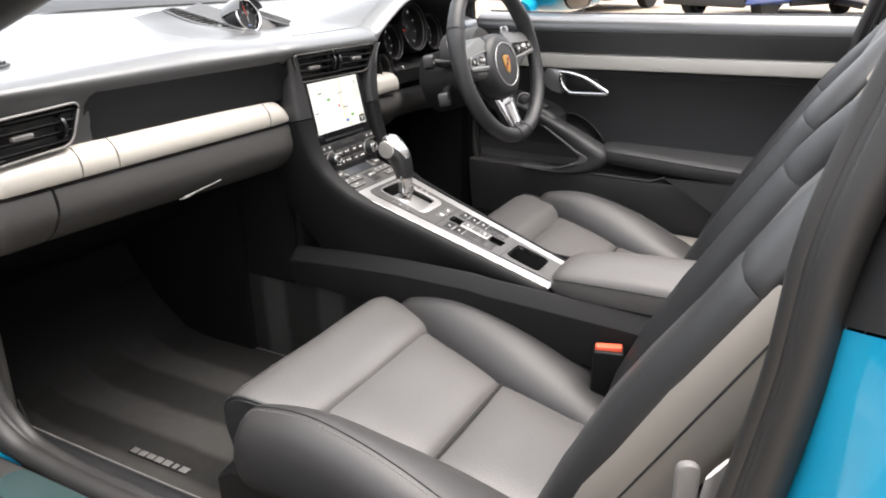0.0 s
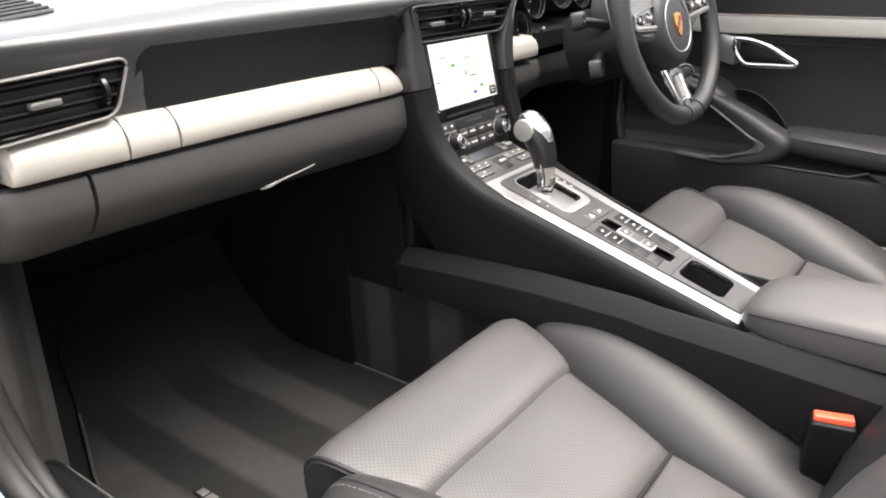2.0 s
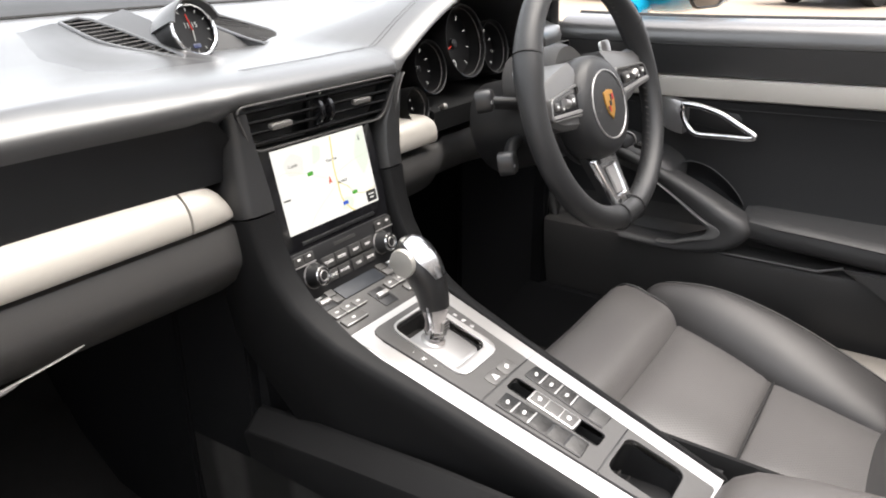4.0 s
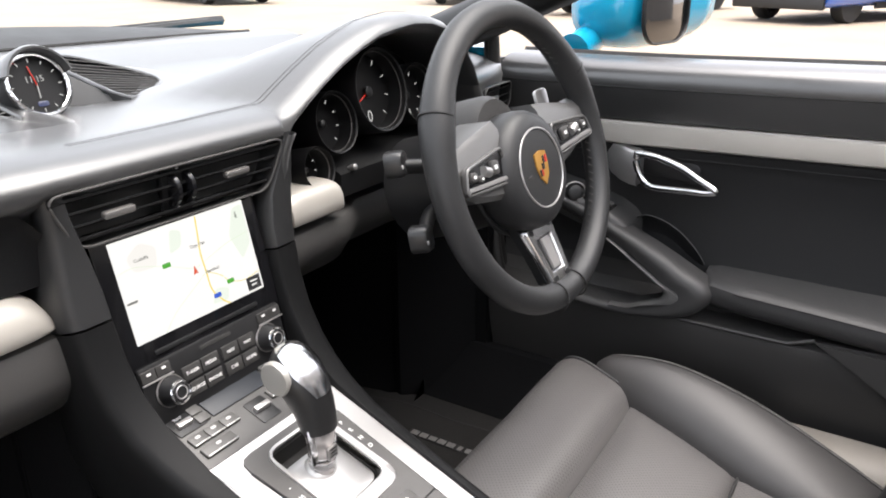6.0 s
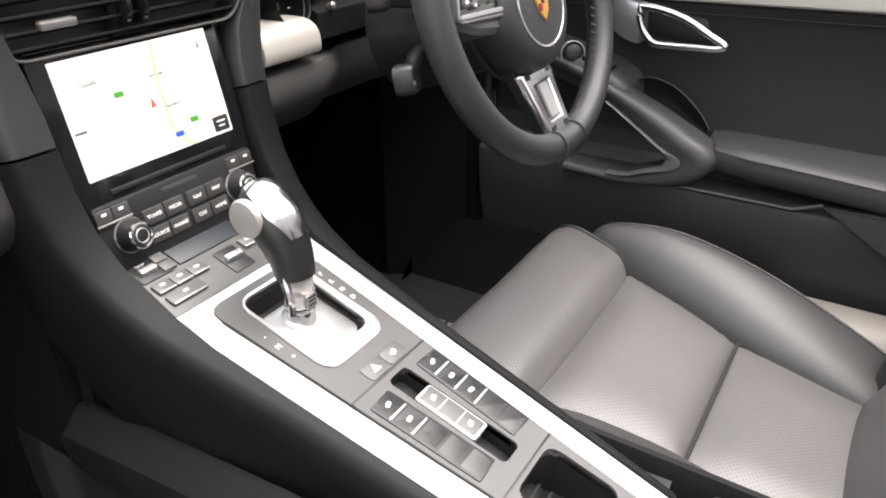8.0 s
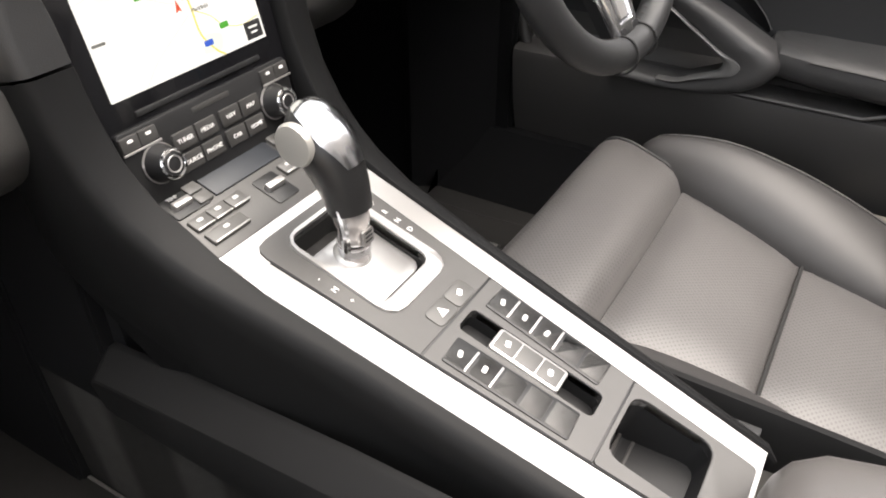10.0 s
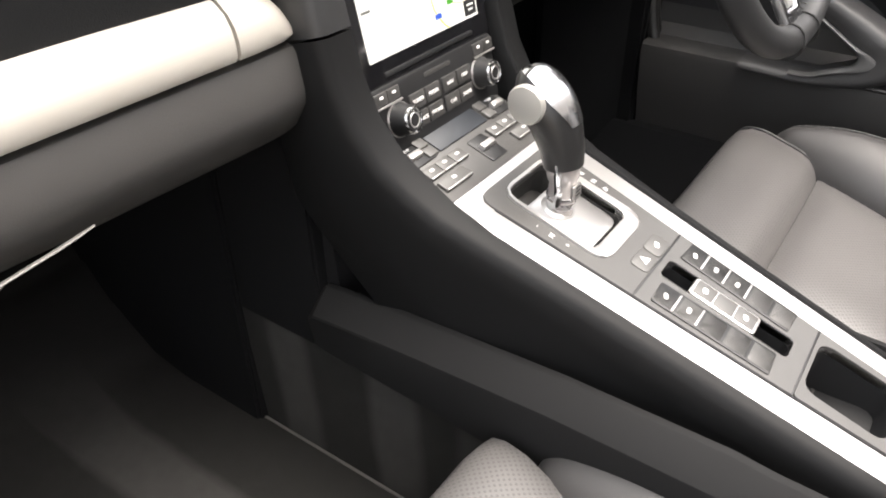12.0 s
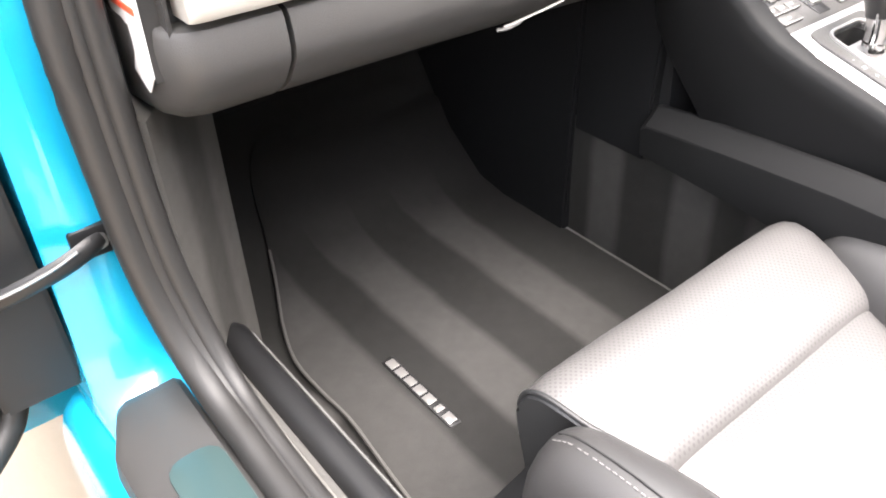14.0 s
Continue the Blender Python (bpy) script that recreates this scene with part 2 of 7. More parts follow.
CARGLASS = mat("tinted_glass", (0.015, 0.018, 0.02), 0.05, coat=1.0)

# ---------------------------------------------------------------- shape helpers


def spline(pts, n):
    """A smooth curve through the points, with n steps between neighbours."""
    p = [np.array(q, float) for q in pts]
    p = [2 * p[0] - p[1]] + p + [2 * p[-1] - p[-2]]
    out = []
    for i in range(1, len(p) - 2):
        for k in range(n):
            t = k / n
            out.append(0.5 * (2 * p[i] + (p[i + 1] - p[i - 1]) * t + (2 * p[i - 1] - 5 * p[i] + 4 * p[i + 1] - p[i + 2]) * t * t
                              + (3 * p[i] - p[i - 1] - 3 * p[i + 1] + p[i + 2]) * t ** 3))
    out.append(p[-2])
    return [tuple(q) for q in out]


def grid(rows, ring=False, loop=False, cap=False):
    """A skin over rows of points. ring: each row is closed; loop: the last row meets the first; cap: close the ends."""
    bm = bmesh.new()
    vs = [[bm.verts.new(q) for q in r] for r in rows]
    n = len(rows[0])
    for i in range(len(rows) - (0 if loop else 1)):
        a, b = vs[i], vs[(i + 1) % len(rows)]
        for j in range(n - (0 if ring else 1)):
            k = (j + 1) % n
            bm.faces.new((a[j], a[k], b[k], b[j]))
    if cap:
        bm.faces.new(list(reversed(vs[0])))
        bm.faces.new(vs[-1])
    bmesh.ops.recalc_face_normals(bm, faces=bm.faces)
    return bm


def tube(path, r, n=10, loop=False, flat=1.0, up=(0, 0, 1)):
    """A round or flattened bar along a path; r is one radius or one for each point."""
    p = [Vector(q) for q in path]
    rows = []
    for i, q in enumerate(p):
        a = p[i - 1] if (i or loop) else q
        b = p[(i + 1) % len(p)] if (i < len(p) - 1 or loop) else q
        t = (b - a).normalized()
        s = t.cross(Vector(up))
        s = s.normalized() if s.length > 1e-4 else t.orthogonal().normalized()
        u = s.cross(t)
        rr = r[i] if isinstance(r, (list, tuple)) else r
        rows.append([q + s * rr * math.cos(2 * math.pi * k / n) + u * rr * flat * math.sin(2 * math.pi * k / n) for k in range(n)])
    return grid(rows, ring=True, loop=loop, cap=not loop)


def rrect(w, h, r, n=4):
    out = []
    r = max(min(r, w / 2 - 1e-5, h / 2 - 1e-5), 1e-5)
    for cx, cy, a in ((w / 2 - r, h / 2 - r, 0), (-w / 2 + r, h / 2 - r, 90), (-w / 2 + r, -h / 2 + r, 180), (w / 2 - r, -h / 2 + r, 270)):
        for k in range(n + 1):
            q = radians(a + 90 * k / n)
            out.append((cx + r * math.cos(q), cy + r * math.sin(q)))
    return out


def slab(w, h, d, r=0.002, bev=0.0008, m=Matrix(), n=3):
    """A plate w x h with rounded corners, d thick along its own z, softened at the top edge."""
    rows = []
    for z, i in ((0, 0), (d - bev, 0), (d - 0.3 * bev, 0.35 * bev), (d, bev)):
        rows.append([m @ Vector((x, y, z)) for x, y in rrect(w - 2 * i, h - 2 * i, r - i, n)])
    return grid(rows, ring=True, cap=True)


def ringplate(outer, inner, d, m, bev=0.001):
    """A frame between two loops of as many points, d thick, with softened edges."""
    def at(lp, z):
        return [m @ Vector((x, y, z)) for x, y in lp]

    def mix(a, b, k):
        return [((1 - k) * x + k * u, (1 - k) * y + k * v) for (x, y), (u, v) in zip(a, b)]
    wid = max(1e-4, np.mean([math.hypot(x - u, y - v) for (x, y), (u, v) in zip(outer, inner)]))
    k = min(0.4, bev / wid)
    return grid([at(outer, 0), at(outer, d - bev), at(mix(outer, inner, k), d), at(mix(outer, inner, 1 - k), d), at(inner, d - bev), at(inner, 0)], ring=True, loop=True)


def prism(loop, d, m, bev=0.0):
    """A flat outline, d thick along its own z, the top edge bevelled."""
    bm = bmesh.new()
    a = [bm.verts.new(m @ Vector((x, y, 0))) for x, y in loop]
    b = [bm.verts.new(m @ Vector((x, y, d))) for x, y in loop]
    n = len(loop)
    bm.faces.new(list(reversed(a)))
    bm.faces.new(b)
    for i in range(n):
        bm.faces.new((a[i], a[(i + 1) % n], b[(i + 1) % n], b[i]))
    bmesh.ops.recalc_face_normals(bm, faces=bm.faces)
    if bev:
        top = set(b)
        bmesh.ops.bevel(bm, geom=[e for e in bm.edges if e.verts[0] in top and e.verts[1] in top], offset=bev, segments=2, affect="EDGES")
    return bm


def rounded(loop, r, n=4):
    """The polygon with its corners rounded."""
    out = []
    for i in range(len(loop)):
        a, b, c = np.array(loop[i - 1], float), np.array(loop[i], float), np.array(loop[(i + 1) % len(loop)], float)
        p, q = b + (a - b) / np.linalg.norm(a - b) * r, b + (c - b) / np.linalg.norm(c - b) * r
        out += [tuple((1 - k) ** 2 * p + 2 * k * (1 - k) * b + k * k * q) for k in np.linspace(0, 1, n + 1)]
    return out


def lathe(profile, m, n=24):
    """Turn (radius, height) pairs round the own z of m."""
    rows = [[m @ Vector((r * math.cos(2 * math.pi * k / n), r * math.sin(2 * math.pi * k / n), z)) for k in range(n)] for r, z in profile]
    return grid(rows, ring=True, cap=True)


def block(x0, x1, y0, y1, z0, z1, bev=0.004):
    bm = bmesh.new()
    bmesh.ops.create_cube(bm, size=1, matrix=Matrix.LocRotScale(((x0 + x1) / 2, (y0 + y1) / 2, (z0 + z1) / 2), None, (x1 - x0, y1 - y0, z1 - z0)))
    if bev:
        bmesh.ops.bevel(bm, geom=list(bm.edges), offset=bev, segments=2, affect="EDGES")
    return bm


def basis(origin, x, y):
    """The pose with its own x and (about) y along the given directions."""
    x = Vector(x).normalized()
    z = x.cross(Vector(y)).normalized()
    y = z.cross(x)
    return Matrix.Translation(origin) @ Matrix((x, y, z)).transposed().to_4x4()


def thing(name, at, label, category, group="", kind=""):
    ob = new(name)
    ob.empty_display_size = 0.05
    ob.matrix_basis = Matrix.Translation(at)
    return tagged(ob, label, category, group, kind)


def part(name, bm, material, parent=None, label="", sharp=38):
    me = bpy.data.meshes.new(name)
    bm.to_mesh(me)
    bm.free()
    me.polygons.foreach_set("use_smooth", [True] * len(me.polygons))
    me.set_sharp_from_angle(angle=radians(sharp))
    me.materials.append(material)
    ob = new(name, me)
    if parent:
        ob.parent = parent
        ob.matrix_parent_inverse = parent.matrix_basis.inverted() if parent.type == "EMPTY" else Matrix()
    if label:
        ob["label"] = label
    return ob


def words(name, body, size, m, material, parent, deep=0.0002):
    """Lettering as a mesh, centred at m."""
    cu = bpy.data.curves.new(name, "FONT")
    cu.body, cu.size, cu.align_x, cu.align_y, cu.extrude, cu.resolution_u = body, size, "CENTER", "CENTER", deep, 2
    tmp = new(name + "_outline", cu)
    me = bpy.data.meshes.new_from_object(tmp.evaluated_get(bpy.context.evaluated_depsgraph_get()))
    bpy.data.objects.remove(tmp)
    me.transform(m)
    me.materials.clear()
    me.materials.append(material)
    me.name = name
    ob = new(name, me)
    ob.parent = parent
    ob.matrix_parent_inverse = parent.matrix_basis.inverted() if parent.type == "EMPTY" else Matrix()
    return ob


def join(*bms):
    """Several shapes of one part in one mesh."""
    out = bmesh.new()
    for b in bms:
        me = bpy.data.meshes.new("tmp")
        b.to_mesh(me)
        b.free()
        out.from_mesh(me)
        bpy.data.meshes.remove(me)
    return out

# ---------------------------------------------------------------- ground and the car's shell
ground = part("ground", grid([[(-400, y, 0), (-30, y, 0), (-6, y, 0), (6, y, 0), (30, y, 0), (400, y, 0)] for y in (-400, -30, -6, 6, 30, 400)]), GROUND)
tagged(ground, "sandy tan tarmac of a sales forecourt", "ground", kind="structure")

# Unseen wall added behind the car to shape the low sky light.
PLASTERWALL = mat("grey_plaster", (0.24, 0.235, 0.225), 0.85, vary=(0.5, 0.2), bump=(40, 0.4, "noise"))
wall_s = part("sky_block_wall", block(-4.6, 9, -5.3, -5.0, -0.05, 4.2, 0.02), PLASTERWALL)
tagged(wall_s, "plain grey wall added out of view to block low sky", "wall", kind="structure")

shell = thing("car_body", (0, 0.6, 0.12), "bright blue convertible car body with glossy paint", "car body", kind="structure")


def sill_rows(side):
    """Cross-sections of the sill, from the outside inwards."""
    rows = []
    for y in (0.14, 0.075, 0.0, -0.3, -0.6, -0.79):
        rows.append([(side * x, y, z) for x, z in ((0.70, 0.14), (0.80, 0.14), (0.822, 0.16), (0.832, 0.20), (0.836, 0.26), (0.832, 0.30), (0.824, 0.325), (0.812, 0.338), (0.795, 0.343), (0.745, 0.345), (0.72, 0.345), (0.71, 0.30), (0.70, 0.14))])
    return rows


for s in (-1, 1):
    part("sill_panel", grid(sill_rows(s), cap=False), PAINT, shell)
    # hinge pillar: the painted face behind which the door is hung
    rows = []
    for z, y, xi, xo in ((0.344, 0.02, 0.712, 0.800), (0.350, 0.055, 0.715, 0.800), (0.360, 0.078, 0.718, 0.800), (0.375, 0.093, 0.722, 0.798), (0.395, 0.103, 0.726, 0.796), (0.42, 0.109, 0.73, 0.794), (0.46, 0.112, 0.732, 0.793), (0.52, 0.112, 0.735, 0.791), (0.64, 0.108, 0.735, 0.788), (0.76, 0.105, 0.735, 0.788), (0.83, 0.10, 0.72, 0.785)):
        rows.append([(s * xi, y, z), (s * (xi + 0.03), y - 0.004, z), (s * (xo - 0.02), y, z), (s * xo, y + 0.015, z), (s * (xo + 0.005), y + 0.09, z), (s * xi, y + 0.11, z)])
    part("hinge_pillar", grid(rows, ring=True, cap=True), PAINT, shell)
    part("hinge_recess", block(min(s * 0.797, s * 0.865), max(s * 0.797, s * 0.865), 0.122, 0.215, 0.36, 0.80, 0.004), BLACK, shell, "dark gap behind the door hinges")
    # rear quarter with the shut face of the door opening
    rows = []
    for z, y, xi, xo in ((0.20, -0.80, 0.70, 0.90), (0.34, -0.812, 0.70, 0.91), (0.50, -0.833, 0.70, 0.915), (0.66, -0.850, 0.70, 0.91), (0.742, -0.858, 0.705, 0.89)):
        rows.append([(s * xi, y, z), (s * (xi + 0.06), y - 0.026, z), (s * (xo - 0.015), y - 0.075, z), (s * xo, y - 0.10, z), (s * xo, -1.9, z), (s * xi, -1.9, z)])
    rows[-1] = [(x, y, z + 0.40 * max(0, abs(x) - 0.70)) for x, y, z in rows[-1]]
    part("rear_quarter", grid(rows, ring=True, cap=True), PAINT, shell)
    rows = []
    for z, y, xi, xo in ((0.744, -0.854, 0.70, 0.885), (0.80, -0.862, 0.69, 0.88), (0.85, -0.872, 0.68, 0.87), (0.895, -0.885, 0.67, 0.84)):
        rows.append([(s * xi, y, z), (s * (xi + 0.06), y - 0.026, z), (s * (xo - 0.015), y - 0.075, z), (s * xo, y - 0.10, z), (s * xo, -1.9, z), (s * xi, -1.9, z)])
    rows = [[(x, y, z + 0.40 * max(0, abs(x) - 0.70)) for x, y, z in r] for r in rows]
    part("roof_frame_cover", grid(rows, ring=True, cap=True), BLACK, shell, "black folded roof cover")
    # seal round the door opening: two ribs side by side
    for off, rad, mt in ((0.0, 0.0135, RUBBER), (0.012, 0.0085, RUBBER), (0.022, 0.0095, RUBBER)):
        pth = spline([(s * (0.715 - off * 0.3), 0.085 - off * 0.4, 0.86), (s * (0.735 - off), 0.084 - off * 0.4, 0.70), (s * (0.734 - off), 0.078 - off * 0.4, 0.53), (s * (0.728 - off), 0.060 - off * 0.4, 0.44), (s * (0.721 - off * 0.9), 0.02 - off * 0.2, 0.386), (s * (0.718 - off * 0.8), -0.04, 0.368), (s * (0.718 - off * 0.8), -0.15, 0.362),
                      (s * (0.716 - off * 0.8), -0.60, 0.36), (s * (0.712 - off * 0.8), -0.745, 0.39), (s * (0.710 - off * 0.7), -0.810 + off * 0.75, 0.50), (s * (0.705 - off * 0.7), -0.842 + off * 0.75, 0.68), (s * (0.70 - off * 0.7), -0.852 + off * 0.75, 0.80), (s * (0.69 - off * 0.7), -0.882 + off * 0.75, 0.92)], 8)
        part("door_seal", tube(pth, rad, 14), mt, shell, "ribbed black rubber door seal")
    part("windscreen_pillar", tube(spline([(s * 0.70, 0.30, 0.80), (s * 0.668, 0.10, 0.872), (s * 0.655, 0.0, 0.912), (s * 0.635, -0.20, 0.995), (s * 0.60, -0.40, 1.08)], 6), [0.042] * 25, 12, flat=0.85), BLACK, shell, "black windscreen pillar trim")

part("header_rail", tube(spline([(-0.60, -0.40, 1.08), (-0.3, -0.36, 1.10), (0, -0.35, 1.105), (0.3, -0.36, 1.10), (0.60, -0.40, 1.08)], 6), 0.032, 10), BLACK, shell, "black windscreen header rail")
rows = []
for k in range(9):
    u = -1 + k / 4
    rows.append([(u * 0.70, 0.69 - 0.20 * u * u, 0.84 - 0.04 * u * u), (u * 0.74, 0.71 - 0.22 * u * u, 0.872 - 0.04 * u * u), (u * 0.75, 0.80 - 0.22 * u * u, 0.870 - 0.04 * u * u), (u * 0.76, 1.0 - 0.2 * u * u, 0.828 - 0.03 * u * u), (u * 0.72, 1.4 - 0.2 * u * u, 0.69 - 0.03 * u * u), (u * 0.66, 1.75 - 0.25 * u * u, 0.55), (u * 0.66, 1.8 - 0.25 * u * u, 0.30), (u * 0.70, 0.62 - 0.2 * u * u, 0.30)])
part("bonnet", grid(rows, cap=True), PAINT, shell, "glossy blue bonnet lid")
for s in (-1, 1):
    rows = []
    for y, z, w in ((0.22, 0.80, 0.87), (0.6, 0.81, 0.89), (1.0, 0.80, 0.88), (1.5, 0.72, 0.84), (1.85, 0.58, 0.74)):
        rows.append([(s * 0.70, y, z - 0.02), (s * (w - 0.1), y, z), (s * (w - 0.03), y, z - 0.03), (s * w, y, z - 0.12), (s * w, y, 0.25), (s * 0.70, y, 0.25)])
    part("front_wing", grid(rows, ring=True, cap=True), PAINT, shell)
rows = []
for k in range(13):
    u = -1 + k / 6
    f = 0.20 * u * u
    e = 0.045 * u * u
    rows.append([(u * 0.69, 0.52 - f * 0.9, 0.842 - e), (u * 0.70, 0.585 - f, 0.868 - e), (u * 0.71, 0.66 - f, 0.880 - e), (u * 0.71, 0.69 - f, 0.83 - e), (u * 0.69, 0.52 - f * 0.9, 0.80 - e)])
part("windscreen_cowl", grid(rows, ring=True, cap=True), BLACK, shell, "black plastic cowl below the windscreen")
rows = [[(u * 0.69, 0.585 - 0.19 * u * u, 0.860 - 0.045 * u * u), (u * 0.60, -0.37 - 0.02 * u * u, 1.085)] for u in [k / 6 - 1 for k in range(13)]]
front_glass = part("windscreen_glass", grid(rows), GLASS, shell, "clear windscreen")
front_glass.visible_shadow = False
for xw, dw in ((-0.30, -0.36), (0.55, -0.40)):
    w = part("wiper", join(tube([(xw + 0.04, 0.615, 0.862), (xw + dw * 0.5, 0.60, 0.858), (xw + dw, 0.54, 0.842)], 0.006, 6), tube([(xw + 0.09, 0.64, 0.860), (xw + dw * 0.45, 0.61, 0.862)], [0.010, 0.006], 6)), BLACK, shell, "black windscreen wiper")

# road wheels under the body
for s in (-1, 1):
    for y in (1.25, -1.45):
        wm = basis((s * 0.68, y, 0.325), (0, -s, 0), (0, 0, 1))
        tyre = part("road_wheel", lathe([(0.23, 0.0), (0.31, 0.01), (0.325, 0.04), (0.325, 0.17), (0.31, 0.20), (0.245, 0.205), (0.235, 0.19), (0.23, 0.03)], wm, 32), TYRE, shell, "black road tyre")
        part("rim", lathe([(0.232, 0.03), (0.238, 0.19), (0.24, 0.20), (0.225, 0.17), (0.06, 0.14), (0.01, 0.15)], wm, 32), SILVER, tyre)

# footwells, tunnel and walls of the cabin
floor = part("floor", grid([[(x, y, z) for x in (-0.70, -0.35, -0.10, 0.10, 0.35, 0.70)] for y, z in ((-1.15, 0.18), (-0.3, 0.18), (0.30, 0.18), (0.36, 0.19), (0.44, 0.25), (0.56, 0.42), (0.62, 0.60))]), CARPET)
tagged(floor, "dark grey cut-pile carpet in the footwells", "carpet", kind="structure")
tunnel = thing("tunnel", (0, -0.3, 0.18), "carpeted centre tunnel with dark grey plastic side panels", "tunnel", kind="structure")
# Thin slab darkens the driver's floor, its shade put into the colour.
part("driver_shade_carpet", block(0.105, 0.66, -0.9, 0.30, 0.1795, 0.1825, 0.001), SHADEPILE, floor)
part("tunnel_carpet", grid([[(-0.104, y, 0.18), (-0.110, y, 0.30), (-0.112, y, 0.38), (0.112, y, 0.38), (0.11, y, 0.30), (0.104, y, 0.18)] for y in (-1.1, -0.5, 0.1, 0.62)]), CARPET, tunnel)
TOPS = ((0.048, 0.440), (0.042, 0.4455), (0.0, 0.449), (-0.05, 0.452), (-0.10, 0.455), (-0.20, 0.460), (-0.33, 0.460), (-0.36, 0.4565), (-0.46, 0.453), (-0.64, 0.445), (-0.80, 0.437))
for s in (-1, 1):
    sink = 0.018 if s > 0 else 0.0
    rows = []
    for y, zt in TOPS:
        zt -= sink
        zb = float(np.interp(y, (-0.33, -0.13, 0.05), (0.346, 0.366, 0.377)))
        rows.append([(s * 0.111, y, zb - 0.002), (s * 0.126, y, zb), (s * 0.1320, y, zt - 0.027), (s * 0.1312, y, zt - 0.0245), (s * 0.1295, y, zt - 0.0228), (s * 0.1100, y, zt - 0.0050), (s * 0.1080, y, zt - 0.0042), (s * 0.1030, y, zt - 0.0042), (s * 0.098, y, zt - 0.016), (s * 0.09, y, zb)])
    part("side_panel", grid(rows, ring=True, cap=True), PANEL, tunnel, "dark grey textured plastic side panel", sharp=24)
    # Black sheets stand in for the deep shade beside the tunnel front.
    part("shade_sheet", block(min(s * 0.085, s * 0.1175), max(s * 0.085, s * 0.1175), 0.170, 0.55, 0.185, 0.60, 0.004), SHADEBLACK, tunnel, "black sheet painted as shade below the dashboard")
    part("shade_sheet_end", block(min(s * 0.085, s * 0.1140), max(s * 0.085, s * 0.1140), 0.0495, 0.1695, 0.36, 0.60, 0.003), SHADEBLACK, tunnel, "black sheet painted as shade below the dashboard")

walls = thing("cabin_wall", (0, -1.1, 0.18), "dark trimmed rear and side walls of the cabin", "wall", kind="structure")
part("rear_wall", block(-0.70, 0.70, -1.25, -1.15, 0.18, 0.80, 0.02), CARPET, walls)
part("rear_deck", block(-0.70, 0.70, -1.9, -1.2, 0.78, 0.86, 0.02), BLACK, walls)
part("bulkhead", block(-0.66, 0.66, 0.60, 0.64, 0.15, 0.78, 0.0), SHADEBLACK, walls)
for s in (-1, 1):
    # kick panel beside the footwell
    rows = []
    for y, x in ((0.62, 0.57), (0.36, 0.606), (0.25, 0.628), (0.228, 0.630), (0.218, 0.604), (0.205, 0.600), (0.170, 0.628), (0.125, 0.662), (0.088, 0.694)):
        rows.append([(s * (x - 0.035 * (y > 0.22)), y, 0.18), (s * (x - 0.012 * (y > 0.22)), y, 0.27), (s * x, y, 0.38), (s * x, y, 0.600), (s * (x + 0.03), y, 0.612), (s * (x + 0.03), y, 0.18)])
    # Passenger side takes the lit colour, driver side the shaded one; sill likewise.
    part("kick_panel", grid(rows, ring=True, cap=True), LITKICK if s < 0 else SHADEBLACK, walls, "carpeted side trim brightened as if lit" if s < 0 else "side trim blackened for footwell shade")
    # Black block drawn in for the dark of the gap at the dash end.
    part("gap_filler", block(min(s * 0.698, s * 0.735), max(s * 0.698, s * 0.735), 0.088, 0.30, 0.595, 0.80, 0.004), BLACK, walls, "black filler for the dark gap between dashboard and pillar")
    part("rear_side_trim", block(min(s * 0.64, s * 0.698), max(s * 0.64, s * 0.698), -1.2, -0.862, 0.18, 0.84, 0.01), BLACK, walls, "black trim beside the seat back")
    # inner side of the sill
    rows = []
    for y in (0.17, 0.12, 0.05, -0.2, -0.6, -0.85):
        lift = 0.0 if s < 0 else -0.06
        rows.append([(s * 0.59, y, 0.18), (s * 0.617, y, 0.225 + lift), (s * 0.662, y, 0.305 + lift), (s * 0.685, y, 0.35 + lift), (s * 0.71, y, 0.355 + lift), (s * 0.715, y, 0.18)])
    part("inner_sill", grid(rows, ring=True, cap=True), LITCARPET if s < 0 else SHADEBLACK, walls, "inner sill trim")

part("pillar_cover", block(0.69, 0.80, 0.064, 0.12, 0.2, 0.80, 0.006), SHADEBLACK, walls, "black trim at the front of the closed door")
part("sill_cover", grid([[(0.592, y, 0.222), (0.598, y, 0.262), (0.616, y, 0.296), (0.640, y, 0.310), (0.675, y, 0.312), (0.675, y, 0.21)] for y in (-0.44, -0.6, -0.80)], ring=True, cap=True), WARMGREY, walls, "pale grey sill cover")
scuff = thing("scuff_plate", (-0.77, -0.2, 0.345), "dark grey door sill scuff plate", "sill trim", kind="structure")
rows = [[(-0.812 + c, y, 0.330), (-0.808 + c, y, 0.362 - d), (-0.800 + c, y, 0.368 - d), (-0.736, y, 0.368 - d), (-0.730, y, 0.362 - d), (-0.728, y, 0.33)] for y, d, c in ((0.078, 0.012, 0.022), (0.072, 0.002, 0.020), (0.062, 0.0, 0.016), (0.02, 0.0, 0.0), (-0.35, 0.0, 0.0), (-0.72, 0.0, 0.0), (-0.74, 0.01, 0.0))]
part("plate", grid(rows, ring=True, cap=True), SOFT, scuff)
part("badge_inlay", slab(0.046, 0.36, 0.002, 0.016, 0.0006, basis((-0.760, -0.200, 0.3685), (1, 0, 0), (0, 1, 0))), mat("teal_grey_inlay", (0.05, 0.085, 0.085), 0.3, metal=0.4), scuff, "dull teal grey metal inlay")
cover = thing("sill_handle_cover", (-0.64, -0.1, 0.29), "smooth black plastic cover strip along the inner sill", "trim")
